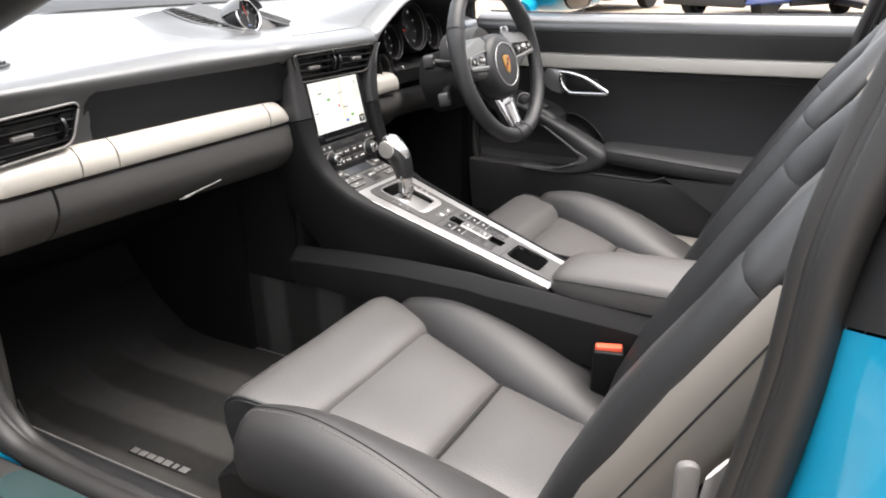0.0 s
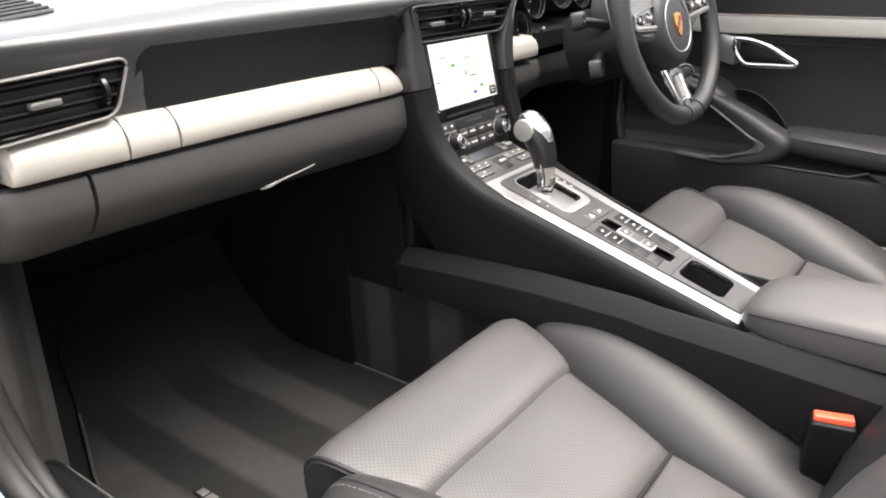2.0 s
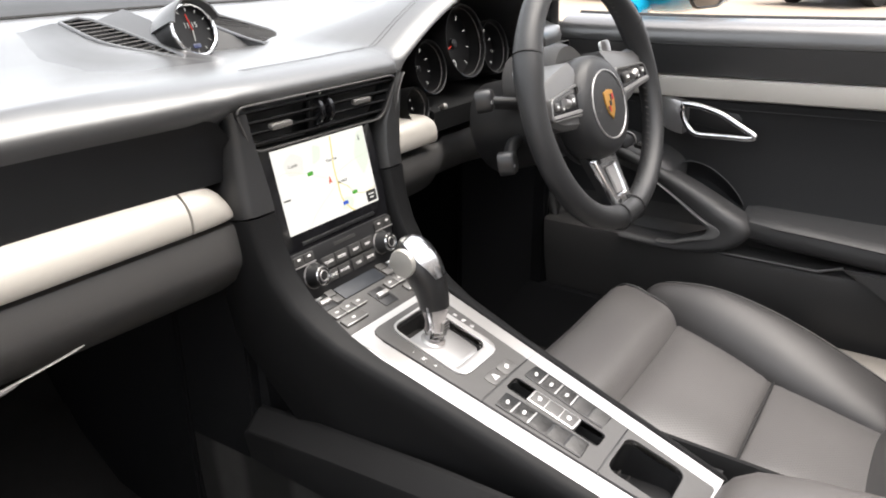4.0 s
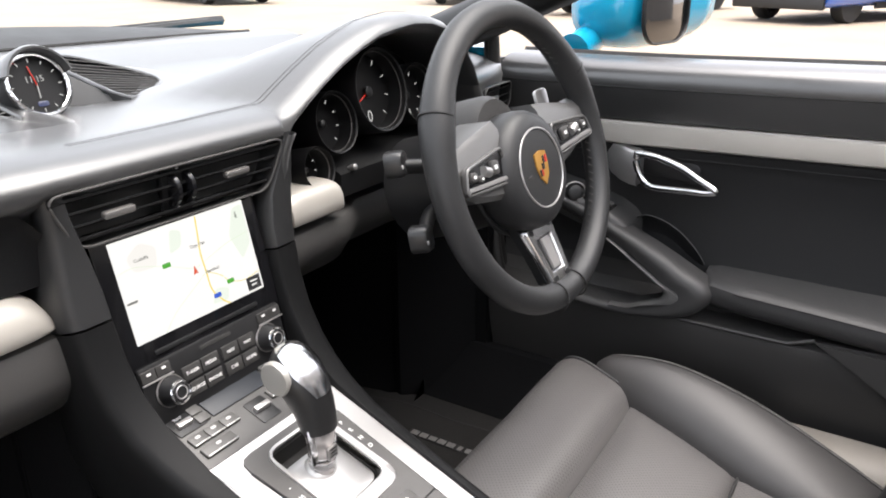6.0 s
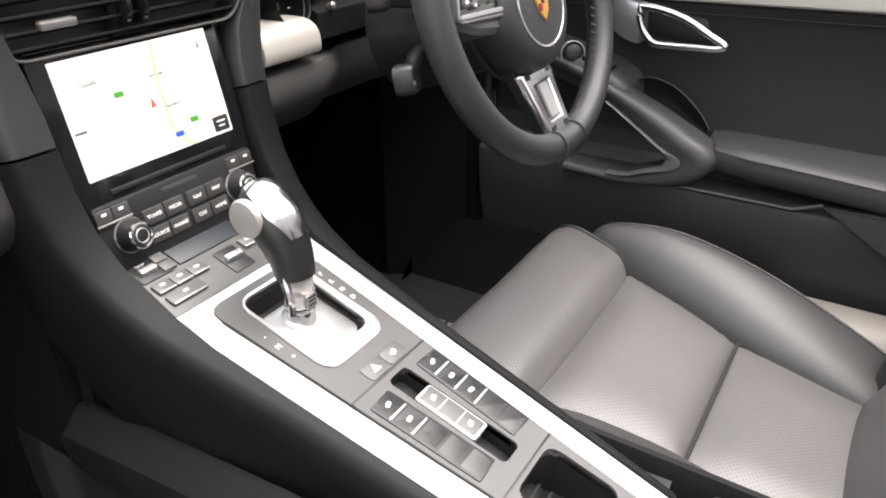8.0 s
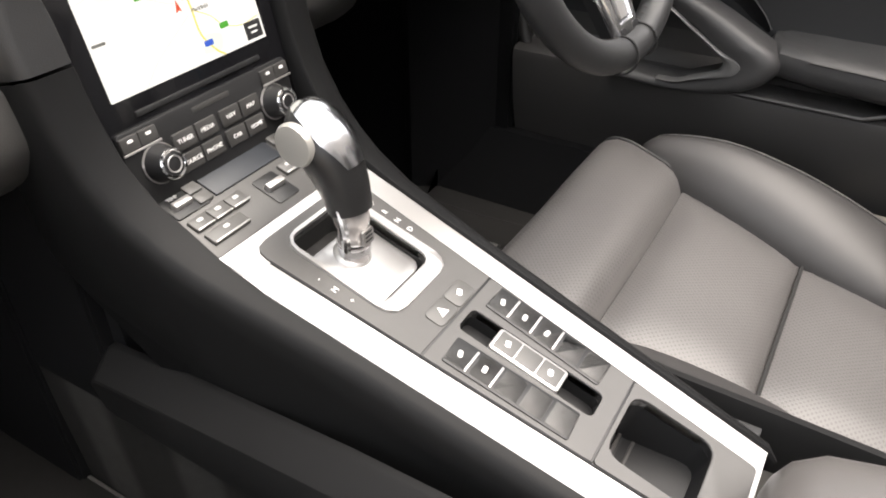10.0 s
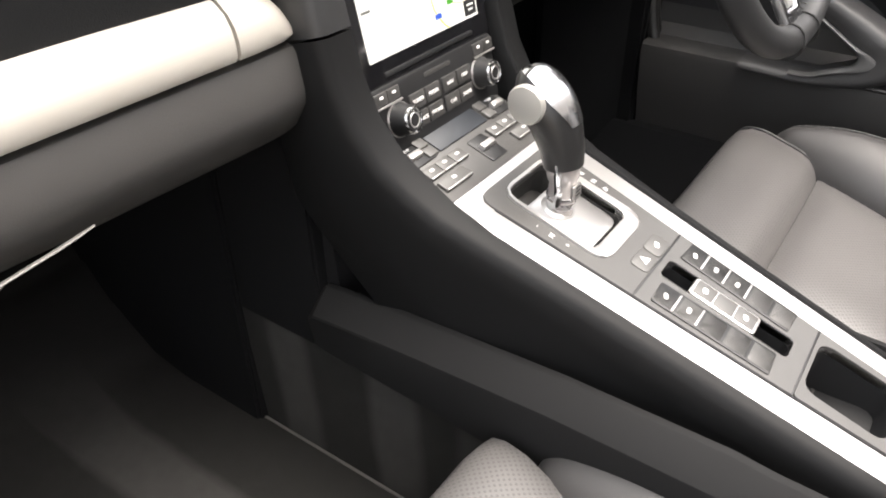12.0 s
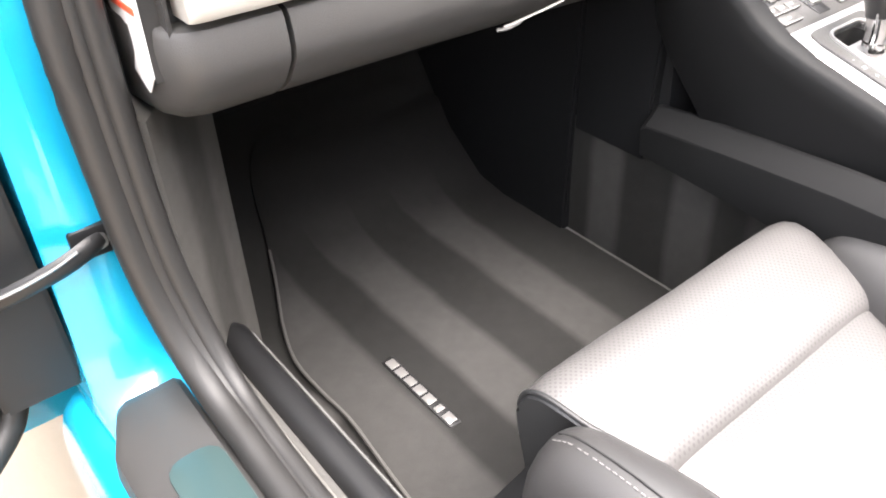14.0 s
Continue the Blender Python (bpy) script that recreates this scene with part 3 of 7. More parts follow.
part("cover", tube(spline([(-0.655, 0.140, 0.318), (-0.655, 0.128, 0.322), (-0.655, 0.05, 0.318), (-0.653, -0.1, 0.314), (-0.652, -0.4, 0.312), (-0.652, -0.6, 0.312)], 4), [0.008, 0.012, 0.0145, 0.016] + [0.0175] * 17, 12, flat=0.95), BLACK, cover)
part("piping", tube(spline([(-0.6400, 0.118, 0.330), (-0.6385, 0.05, 0.3275), (-0.6365, -0.1, 0.3235), (-0.6355, -0.4, 0.3215), (-0.6355, -0.6, 0.3215)], 4), 0.0013, 6), STITCH, cover, "thin grey seam line")
part("end_plug", lathe([(0.012, 0), (0.011, 0.004), (0.006, 0.006), (0.001, 0.0065)], basis((-0.655, 0.139, 0.319), (-1, 0, 0), (0, 0, 1)), 14), BLACK, cover)

check = thing("door_check_strap", (-0.80, 0.10, 0.48), "black metal door check strap bolted to the pillar", "door check")
part("bracket", slab(0.034, 0.028, 0.006, 0.004, 0.001, basis((-0.754, 0.112, 0.506), (1, 0, 0), (0, 0, 1))), BLACK, check)
part("arm", tube(spline([(-0.748, 0.100, 0.512), (-0.765, 0.095, 0.508), (-0.790, 0.094, 0.501), (-0.832, 0.105, 0.488), (-0.875, 0.130, 0.474)], 4), [0.006, 0.0075, 0.0085] + [0.009] * 14, 10, flat=0.55, up=(0, 1, 0)), BLACK, check)
part("arm_edge", tube(spline([(-0.770, 0.0900, 0.5135), (-0.795, 0.0895, 0.5055), (-0.835, 0.1000, 0.493), (-0.872, 0.1240, 0.4795)], 4), 0.0016, 6), DULLMETAL, check, "worn bare metal edge")
part("bolt", lathe([(0.007, 0), (0.007, 0.004), (0.005, 0.006)], basis((-0.750, 0.104, 0.508), (1, 0, 0), (0, 0, 1)), 8), DULLMETAL, check)

# the open passenger door, of which the hinge edge shows
door_open = thing("door_1", (-0.95, 0.12, 0.3), "open blue car door with black inner trim", "door", kind="structure")
M = pose(-0.872, 0.235, 0, 0, 0, 214)
rows = []
for u in (0.0, 0.02, 0.3, 0.7, 1.1, 1.12):
    i = 0.012 if u in (0.0, 1.12) else 0
    rows.append([M @ Vector((u, y, z)) for y, z in ((0.0 + i, 0.30), (0.0 + i, 0.5), (0.0 + i, 0.80), (0.03, 0.86), (0.055 - i, 0.80), (0.06 - i, 0.55), (0.05 - i, 0.30), (0.03, 0.275))])
part("inner_panel", grid(rows, ring=True, cap=True), DOORSKIN, door_open)
rows = []
for u in (-0.02, 0.0, 0.3, 0.7, 1.1, 1.13):
    rows.append([M @ Vector((u, y, z)) for y, z in ((0.0, 0.26), (-0.045, 0.27), (-0.07, 0.5), (-0.05, 0.82), (0.0, 0.86))])
part("outer_skin", grid(rows, ring=True, cap=True), PAINT, door_open)
part("edge_seal", tube(spline([M @ Vector(q) for q in ((0.01, 0.045, 0.80), (0.0, 0.052, 0.6), (0.0, 0.054, 0.42), (0.015, 0.052, 0.325), (0.06, 0.05, 0.29), (0.16, 0.05, 0.275), (0.5, 0.05, 0.27))], 6), 0.013, 12), RUBBER, door_open)

# ---------------------------------------------------------------- the closed door on the driver's side
door = thing("door_2", (0.76, -0.4, 0.3), "closed car door with black leather trim and a pale silver strip", "door", kind="structure")
YS = (0.06, 0.0, -0.1, -0.2, -0.3, -0.45, -0.6, -0.75, -0.86)


def door_rise(y):
    """The waist of the door climbs a little towards the rear."""
    return 0.024 * max(0.0, -0.15 - y)


def door_strip(profile, wob=0.0):
    """A long trim piece of the door: (x, z) pairs carried along the door."""
    return [[(x + wob * (y + 0.3) ** 2, y, z + door_rise(y)) for x, z in profile] for y in YS]


part("upper_pad", grid(door_strip([(0.80, 0.805), (0.80, 0.826), (0.775, 0.832), (0.745, 0.831), (0.722, 0.826), (0.709, 0.816), (0.704, 0.802), (0.707, 0.785), (0.716, 0.763), (0.726, 0.740), (0.76, 0.738)]), ring=True, cap=True), DASHLEATHER, door)
part("pad_stitch", tube([(0.7042, y, 0.793 + door_rise(y)) for y in YS], 0.0011, 5), DARKTHREAD, door)
part("trim_strip", grid(door_strip([(0.76, 0.737), (0.727, 0.737), (0.7235, 0.734), (0.7215, 0.718), (0.7235, 0.704), (0.727, 0.701), (0.76, 0.701)]), ring=True, cap=True), TRIM, door, "pale satin silver trim strip")
rows = [[(x, y, z + (door_rise(y) if z > 0.65 else 0)) for x, z in ((0.80, 0.700), (0.735, 0.700), (0.731, 0.696), (0.736, 0.685), (0.743, 0.668), (0.746, 0.60), (0.744, 0.53), (0.74, 0.50), (0.80, 0.50))] for y in YS]
part("centre_panel", grid(rows, ring=True, cap=True), DOORSKIN, door)
part("panel_stitch", tube([(0.7355, y, 0.684 + door_rise(y)) for y in (0.0, -0.15, -0.5, -0.86)], 0.0011, 5), DARKTHREAD, door)
part("glass_strip", tube([(0.80, y, 0.829 + door_rise(y)) for y in YS], 0.007, 6), RUBBER, door)
# armrest pad that widens towards the front
rows = []
for y, xi, zt in ((-0.300, 0.735, 0.508), (-0.306, 0.70, 0.516), (-0.322, 0.672, 0.5185), (-0.37, 0.662, 0.5165), (-0.45, 0.660, 0.5125), (-0.56, 0.660, 0.506), (-0.70, 0.664, 0.500), (-0.86, 0.668, 0.496)):
    rows.append([(0.75, y, 0.524), (xi + 0.055, y, 0.45 * zt + 0.55 * 0.523), (xi + 0.025, y, zt + 0.004), (xi + 0.010, y, zt + 0.001), (xi + 0.002, y, zt - 0.005), (xi, y, zt - 0.014), (xi + 0.002, y, zt - 0.030), (xi + 0.012, y, zt - 0.040), (xi + 0.03, y, zt - 0.043), (0.75, y, zt - 0.043)])
rest = part("armrest", grid(rows, ring=True, cap=True), DOORLEATHER, door, "padded black leather armrest")
part("seam", tube([(0.6625, -0.36, 0.5115), (0.6605, -0.45, 0.5080), (0.6605, -0.56, 0.5015), (0.6645, -0.70, 0.4955), (0.6685, -0.86, 0.4915)], 0.0012, 5), DARKTHREAD, rest)
rows = []
for y, d in ((0.06, 0.0), (-0.1, 0.0), (-0.2, 0.004), (-0.3, 0.008), (-0.45, 0.008), (-0.50, 0.004), (-0.86, 0.0)):
    rows.append([(0.76, y, 0.50), (0.742, y, 0.50), (0.74, y, 0.468), (0.722, y, 0.452), (0.684 - d, y, 0.450), (0.677 - d, y, 0.446), (0.675 - d, y, 0.435), (0.685, y, 0.36), (0.70, y, 0.30), (0.705, y, 0.24), (0.76, y, 0.24)])
part("lower_panel", grid(rows, ring=True, cap=True), SOFT, door, "dark grey lower door panel")
lid_loop = [(-0.475, 0.462), (-0.86, 0.475), (-0.86, 0.375), (-0.66, 0.372), (-0.60, 0.385)]
part("pocket_lid", prism([(-y, z) for y, z in lid_loop], 0.012, basis((0.676, 0, 0), (0, -1, 0), (0, 0, 1)), 0.004), SOFT, door, "dark grey stowage pocket lid")
part("pocket_lip", tube([(0.672, -0.19, 0.450), (0.668, -0.30, 0.4505), (0.668, -0.44, 0.4505), (0.670, -0.476, 0.464)], 0.003, 6), SOFT, door)
# grab bracket
top_edge = spline([(-0.03, 0.628), (-0.10, 0.607), (-0.165, 0.583), (-0.233, 0.5565), (-0.285, 0.5325), (-0.316, 0.5165), (-0.330, 0.498), (-0.320, 0.474), (-0.292, 0.4535), (-0.245, 0.4415), (-0.19, 0.438), (-0.10, 0.440)], 4)
low_edge = spline([(-0.03, 0.598), (-0.10, 0.580), (-0.155, 0.557), (-0.205, 0.5285), (-0.240, 0.508), (-0.254, 0.4995), (-0.2595, 0.4925), (-0.256, 0.4825), (-0.246, 0.4755), (-0.222, 0.4655), (-0.19, 0.4545), (-0.10, 0.4565)], 4)
rows = []
for i, ((yo, zo), (yi, zi)) in enumerate(zip(top_edge, low_edge)):
    k = i / (len(top_edge) - 1)
    lean = 0.034 * max(0, 1 - k * 2.4) ** 1.2 + 0.012 * max(0, k - 0.7)
    face, back = 0.654 + lean, 0.700 + lean * 0.6
    prof = [(0.0, back), (0.02, face + 0.020), (0.10, face + 0.008), (0.24, face + 0.001), (0.45, face), (0.70, face + 0.002), (0.90, face + 0.006), (1.0, face + 0.013), (1.0, back)]
    rows.append([(x, yo + (yi - yo) * u, zo + (zi - zo) * u) for u, x in prof])
grab = part("grab_bracket", grid(rows, ring=True, cap=True), DOORLEATHER, door, "black leather grab bracket", sharp=60)
rows = []
for i in range(8, len(low_edge) - 3):
    (yo, zo), (yi, zi) = top_edge[i], low_edge[i]
    k = i / (len(top_edge) - 1)
    face = 0.654 + 0.034 * max(0, 1 - k * 2.4) ** 1.2 + 0.012 * max(0, k - 0.7)
    wide = 0.09 + 0.23 * math.exp(-((k - 0.60) / 0.13) ** 2)
    rows.append([(face + d, yi + (yo - yi) * u, zi + (zo - zi) * u) for u, d in ((-0.02, 0.014), (-0.02, 0.0035), (0.03, 0.0005), (wide * 0.6, -0.0012), (wide, -0.0002), (wide, 0.012))])
part("bracket_inlay", grid(rows, ring=True, cap=True), SPOKE, grab, "dull silver inlay round the opening", sharp=50)
# stowage bowl behind the bracket and the ledge with the switches
arc = spline([(-0.165, 0.566), (-0.185, 0.583), (-0.205, 0.588), (-0.235, 0.580), (-0.262, 0.563), (-0.285, 0.541), (-0.298, 0.522)], 4)
rows = [[(0.733, y, z), (0.742, y + 0.004, z - 0.006), (0.7455, y + (-0.225 - y) * 0.5, z + (0.515 - z) * 0.5), (0.7445, -0.225, 0.510)] for y, z in arc]
part("stowage_bowl", grid(rows), BLACK, door, "black stowage bowl behind the bracket", sharp=60)
part("bowl_rim", tube([(0.7335, y, z) for y, z in arc], 0.0012, 6), DOORLEATHER, door, "thin rim of the bowl")
rows = []
for y, zt, xi in ((0.02, 0.632, 0.700), (-0.05, 0.626, 0.694), (-0.11, 0.612, 0.684), (-0.155, 0.597, 0.680), (-0.178, 0.583, 0.684), (-0.190, 0.570, 0.70)):
    rows.append([(0.748, y, zt + 0.012), (0.735, y, zt + 0.004), (xi + 0.016, y, zt), (xi + 0.004, y, zt - 0.005), (xi, y, zt - 0.014), (xi + 0.006, y, zt - 0.045), (0.748, y, zt - 0.06)])
part("switch_ledge", grid(rows, ring=True, cap=True), DOORLEATHER, door, "black leather ledge with the window switches", sharp=60)
part("window_switch", slab(0.05, 0.03, 0.006, 0.004, 0.001, basis((0.708, -0.128, 0.6085), (0, -1, -0.25), (-1, 0, 0.1))), BLACK, door)
part("mirror_switch", lathe([(0.020, -0.006), (0.020, 0.003), (0.017, 0.005), (0.014, 0.004), (0.013, 0.010), (0.010, 0.012), (0.003, 0.012)], basis((0.700, -0.085, 0.616), (0.60, -0.80, 0), (0.2, 0.2, 1)), 24), BLACK, door, "round black mirror switch with a silver rim")
part("switch_rim", tube([basis((0.700, -0.085, 0.616), (0.60, -0.80, 0), (0.2, 0.2, 1)) @ Vector((0.0185 * math.cos(a), 0.0185 * math.sin(a), 0.004)) for a in [2 * math.pi * k / 24 for k in range(24)]], 0.0014, 6, loop=True), DULLMETAL, door)
for k in range(2):
    part("switch_key", slab(0.018, 0.018, 0.005, 0.003, 0.001, basis((0.708, -0.117 - 0.024 * k, 0.6145 - 0.006 * k), (0, -1, -0.25), (-1, 0, 0.1))), DULLMETAL, door)
# door pull: a teardrop loop with a broad front end
rows = []
for y, zt, zb, x in ((-0.122, 0.690, 0.662, 0.738), (-0.134, 0.699, 0.652, 0.727), (-0.155, 0.700, 0.645, 0.713), (-0.172, 0.698, 0.642, 0.706), (-0.184, 0.696, 0.641, 0.704)):
    rows.append([(0.748, y, zt), (x + 0.004, y, zt), (x, y, zt - 0.006), (x - 0.002, y, (zt + zb) / 2), (x, y, zb + 0.006), (x + 0.004, y, zb), (0.748, y, zb)])
pull = part("door_pull", grid(rows, ring=True, cap=True), SILVER, door, "satin silver teardrop door pull")
teardrop = [(0.705, -0.182, 0.6945), (0.703, -0.21, 0.693), (0.701, -0.25, 0.683), (0.700, -0.285, 0.665), (0.700, -0.306, 0.654), (0.700, -0.300, 0.648), (0.701, -0.27, 0.6465), (0.702, -0.235, 0.645), (0.704, -0.208, 0.645), (0.705, -0.193, 0.656), (0.705, -0.183, 0.675)]
part("pull_loop", tube(spline(teardrop + teardrop[:1], 5)[:-1], 0.0056, 10, loop=True), POLISHED, pull, "bright chrome loop")
part("pull_recess", slab(0.10, 0.034, 0.004, 0.016, 0.001, basis((0.743, -0.225, 0.668), (0, -1, -0.12), (0, 0, 1))), BLACK, pull)

door.matrix_basis = Matrix.Translation((0, 0, -0.008)) @ door.matrix_basis

# wing mirror outside the closed door
mirror = thing("wing_mirror", (0.98, -0.05, 0.80), "blue wing mirror with dark glass", "mirror")
rows = []
for x, y0, y1, rz in ((0.845, -0.02, -0.08, 0.020), (0.860, 0.005, -0.105, 0.055), (0.89, 0.010, -0.118, 0.070), (0.95, 0.012, -0.132, 0.078), (1.02, 0.008, -0.145, 0.078), (1.08, -0.01, -0.170, 0.070), (1.115, -0.045, -0.178, 0.054), (1.132, -0.09, -0.165, 0.02)):
    rows.append([(x, (y0 + y1) / 2 + (y0 - y1) / 2 * math.copysign(abs(math.cos(a)) ** 0.7, math.cos(a)), 0.893 + rz * math.copysign(abs(math.sin(a)) ** 0.8, math.sin(a))) for a in [2 * math.pi * j / 28 for j in range(28)]])
part("housing", grid(rows, ring=True, cap=True), PAINT, mirror, sharp=60)
gm = basis((0.936, -0.1375, 0.893), (1, -0.22, 0), (0, 0.02, 1))
part("glass_frame", ringplate(rrect(0.156, 0.128, 0.045, 5), rrect(0.148, 0.120, 0.042, 5), 0.007, gm, 0.002), BLACK, mirror)
part("glass", slab(0.149, 0.121, 0.004, 0.042, 0.001, gm, 5), MIRROR, mirror)
part("foot", tube([(0.82, -0.02, 0.822), (0.90, -0.03, 0.845)], [0.03, 0.026], 14), PAINT, mirror)

# ---------------------------------------------------------------- dashboard
dash = thing("dashboard", (0, 0.2, 0.6), "black leather dashboard with a pale silver strip", "dashboard")
# front edge of the pad, from below upwards: over the passenger's shelf, at its end, and over the centre vents
LEFT = [(0.12, 0.7225), (0.0390, 0.7235), (0.038, 0.750), (0.0383, 0.774), (0.0362, 0.783), (0.0335, 0.791), (0.0325, 0.7985), (0.0342, 0.806), (0.0390, 0.8130), (0.0475, 0.8185)]
ROLL = [(0.12, 0.722), (0.0350, 0.7235), (0.0340, 0.750), (0.0305, 0.775), (0.0245, 0.7845), (0.0180, 0.7920), (0.0135, 0.7995), (0.0150, 0.8085), (0.0215, 0.8155), (0.0340, 0.8210)]
MID = [(0.12, 0.722), (0.0330, 0.7235), (0.0330, 0.750), (0.0315, 0.7880), (0.0120, 0.7985), (0.0085, 0.8000), (0.0082, 0.8055), (0.0108, 0.8118), (0.0185, 0.8178), (0.031, 0.8222)]


def pad_row(x, prof, back=0.0, drop=0.0):
    k = 1 - 0.75 * min(1, max(0, (-x - 0.25) / 0.40)) ** 1.3
    out = []
    for y, z in prof:
        zz = 0.805 + (z - 0.805) * k if z > 0.805 else z
        out.append((x, y - (back if y > 0.3 else 0), zz - (drop if z > 0.78 else 0)))
    return out


def blend(a, b, k):
    return [tuple((1 - k) * p + k * q for p, q in zip(u, v)) for u, v in zip(a, b)]


ARCH = [(0.1305, 0.690), (0.1305, 0.748), (0.1335, 0.792), (0.148, 0.815), (0.172, 0.837), (0.22, 0.867), (0.275, 0.890), (0.34, 0.903), (0.41, 0.904), (0.47, 0.889), (0.52, 0.853), (0.546, 0.806), (0.552, 0.74), (0.552, 0.69)]
arch = spline(ARCH, 3)
mid_x = 0.34


def smooth(v):
    v = min(1, max(0, v))
    return v * v * (3 - 2 * v)


def pad_front(x):
    """The pad's front edge at x, drawn forward as it nears the centre."""
    return blend(blend(LEFT, ROLL, smooth((x + 0.34) / 0.19)), MID, smooth((x + 0.147) / 0.022))


def pad_top(y):
    return float(np.interp(y, (0.05, 0.08, 0.12, 0.2, 0.26, 0.32, 0.45, 0.52), (0.8255, 0.8262, 0.8230, 0.8155, 0.8175, 0.829, 0.855, 0.861)))


def lip_low(x):
    """Lower edge of the rolled lip over the instruments; left of them it runs down into the cheek."""
    return float(np.interp(x, (0.1335, 0.140, 0.148, 0.157, 0.172, 0.204, 0.255, 0.308, 0.365, 0.41, 0.47, 0.52, 0.546), (0.776, 0.788, 0.798, 0.8065, 0.817, 0.836, 0.862, 0.879, 0.887, 0.887, 0.871, 0.836, 0.790)))


def lip_z(x):
    """Height of the pad above the lip: level at the centre, arched over the instruments."""
    a, b = 0.8225, lip_low(x) + 0.021
    return 0.5 * (a + b + math.sqrt((a - b) ** 2 + 0.008 ** 2)) if x < 0.5 else b


def skin(x, y):
    """Height of the dashboard top; the hood runs out forwards and sideways into it."""
    spread, k = smooth((y - 0.02) / 0.22), smooth((y - 0.03) / 0.30)
    xx = mid_x - (mid_x - x) / (1 + (0.52 if x < mid_x else 0.12) * spread)
    flat = pad_row(x, [(y, pad_top(y))])[0][2]
    z = lip_z(xx) if xx >= 0.1335 else 0.8225 - (0.1335 - xx) * 0.6
    w = 0.002 + 0.014 * smooth((y - 0.04) / 0.12)
    d = z - flat
    return flat + 0.5 * (d + math.sqrt(d * d + w * w)) * (1 - k)


TOPS_Y = (0.055, 0.07, 0.09, 0.115, 0.15, 0.19, 0.24, 0.30, 0.36, 0.44, 0.50)
rows = []
stations = [-0.696, -0.691, -0.678, -0.655, -0.60, -0.5, -0.4, -0.34, -0.3, -0.265, -0.23, -0.21, -0.195, -0.175, -0.16, -0.148, -0.138, -0.12, -0.08, -0.04, 0.0, 0.03, 0.06, 0.085, 0.105, 0.112, 0.118, 0.123, 0.128, 0.1315]
stations += [0.1336, 0.137, 0.142, 0.148, 0.156, 0.166, 0.178, 0.195, 0.215, 0.24, 0.275, 0.31, 0.34, 0.38, 0.42, 0.455, 0.485, 0.51, 0.53, 0.546]
for x in stations:
    back = 0.13 * (abs(x) / 0.7) ** 2
    drop = 0.014 if x < -0.694 else 0.007 if x < -0.685 else 0.0
    if x < 0.1335:
        prof = pad_front(x)
        out = {-0.696: 0.035, -0.691: 0.012, -0.678: 0.003}.get(x, 0.0)
        low = 1 - 0.75 * min(1, max(0, (-x - 0.25) / 0.40)) ** 1.3
        front = [(x, y + out if y < 0.1 else y, (z if z < 0.805 else 0.805 + (z - 0.805) * low) - (drop if z > 0.78 else 0)) for y, z in prof]
    else:
        z = lip_z(x)
        zi = lip_low(x)
        front = [(x, 0.14, zi - 0.05), (x, 0.14, zi - 0.006), (x, 0.09, zi - 0.002), (x, 0.040, zi), (x, 0.024, zi + 0.0005), (x, 0.0150, zi + 0.0025), (x, 0.0115, zi + 0.007), (x, 0.0130, z - 0.0105), (x, 0.0205, z - 0.0045), (x, 0.034, z - 0.0008)]
    top = [(x, y if y < 0.2 else y - back * (y - 0.2) / 0.22, skin(x, y) - drop) for y in TOPS_Y]
    rows.append(front + top + [(x, 0.525 - back, skin(x, 0.50) - drop - 0.006), (x, 0.54 - back, 0.77), (x, 0.40 - back, 0.69)])
part("dash_pad", grid(rows, ring=True, cap=True), DASHLEATHER, dash, "black leather dashboard top and instrument hood", sharp=55)
for s, x in ((1, 0.1335), (-1, 0.5515)):
    rows = []
    for z, out in ((0.686, 0.0), (0.72, 0.0), (0.75, 0.0), (0.770, 0.0005), (0.780, 0.004), (0.790, 0.0095), (0.798, 0.0155)):
        rows.append([(x - s * 0.014 + s * out, 0.030, z), (x - s * 0.012 + s * out, 0.0125, z), (x - s * 0.006 + s * out, 0.0085, z), (x + s * (0.002 + out), 0.0095, z), (x + s * (0.0065 + out), 0.016, z), (x + s * (0.009 + out), 0.040, z), (x + s * (0.012 + out), 0.14, z)])
    part("binnacle_cheek", grid(rows), DASHLEATHER, dash, "black leather cheek beside the instruments", sharp=60)
rows = []
for x, f in ((-0.526, 0.60), (-0.522, 0.76), (-0.515, 0.89), (-0.506, 0.96), (-0.49, 1), (-0.4, 1), (-0.34, 1), (-0.3, 1), (-0.265, 1), (-0.23, 1), (-0.21, 1), (-0.195, 1), (-0.175, 1), (-0.16, 0.99), (-0.152, 0.97), (-0.146, 0.93), (-0.141, 0.87), (-0.136, 0.78), (-0.130, 0.66)):
    face = pad_front(min(x, -0.148))[1:6]
    edge = 0.0012 - 0.0030 * max(0.0, (0.97 - f) / 0.37) * (x < -0.3)
    rows.append([(x, y - edge + 0.0020 * (i == 4), 0.7235 + (z - 0.7235) * f) for i, (y, z) in enumerate(face)] + [(x, y + 0.004, 0.7235 + (z - 0.7235) * f) for y, z in face][::-1])
part("dash_insert", grid(rows, ring=True, cap=True), INSERTSHADE, dash, "leather face darkened for shade under the dashboard top", sharp=70)
for off in (0.0, 0.008):
    line = []
    for x in [q for q in stations[1:-4] if q > -0.10]:
        y = 0.046 + off * 0.7 + 0.006 * smooth((x - 0.0) / 0.11)
        line.append((x, y, skin(x, y) + 0.0003))
    part("pad_stitch", tube(line, 0.00025, 5), LEATHER, dash, "fine double seam")
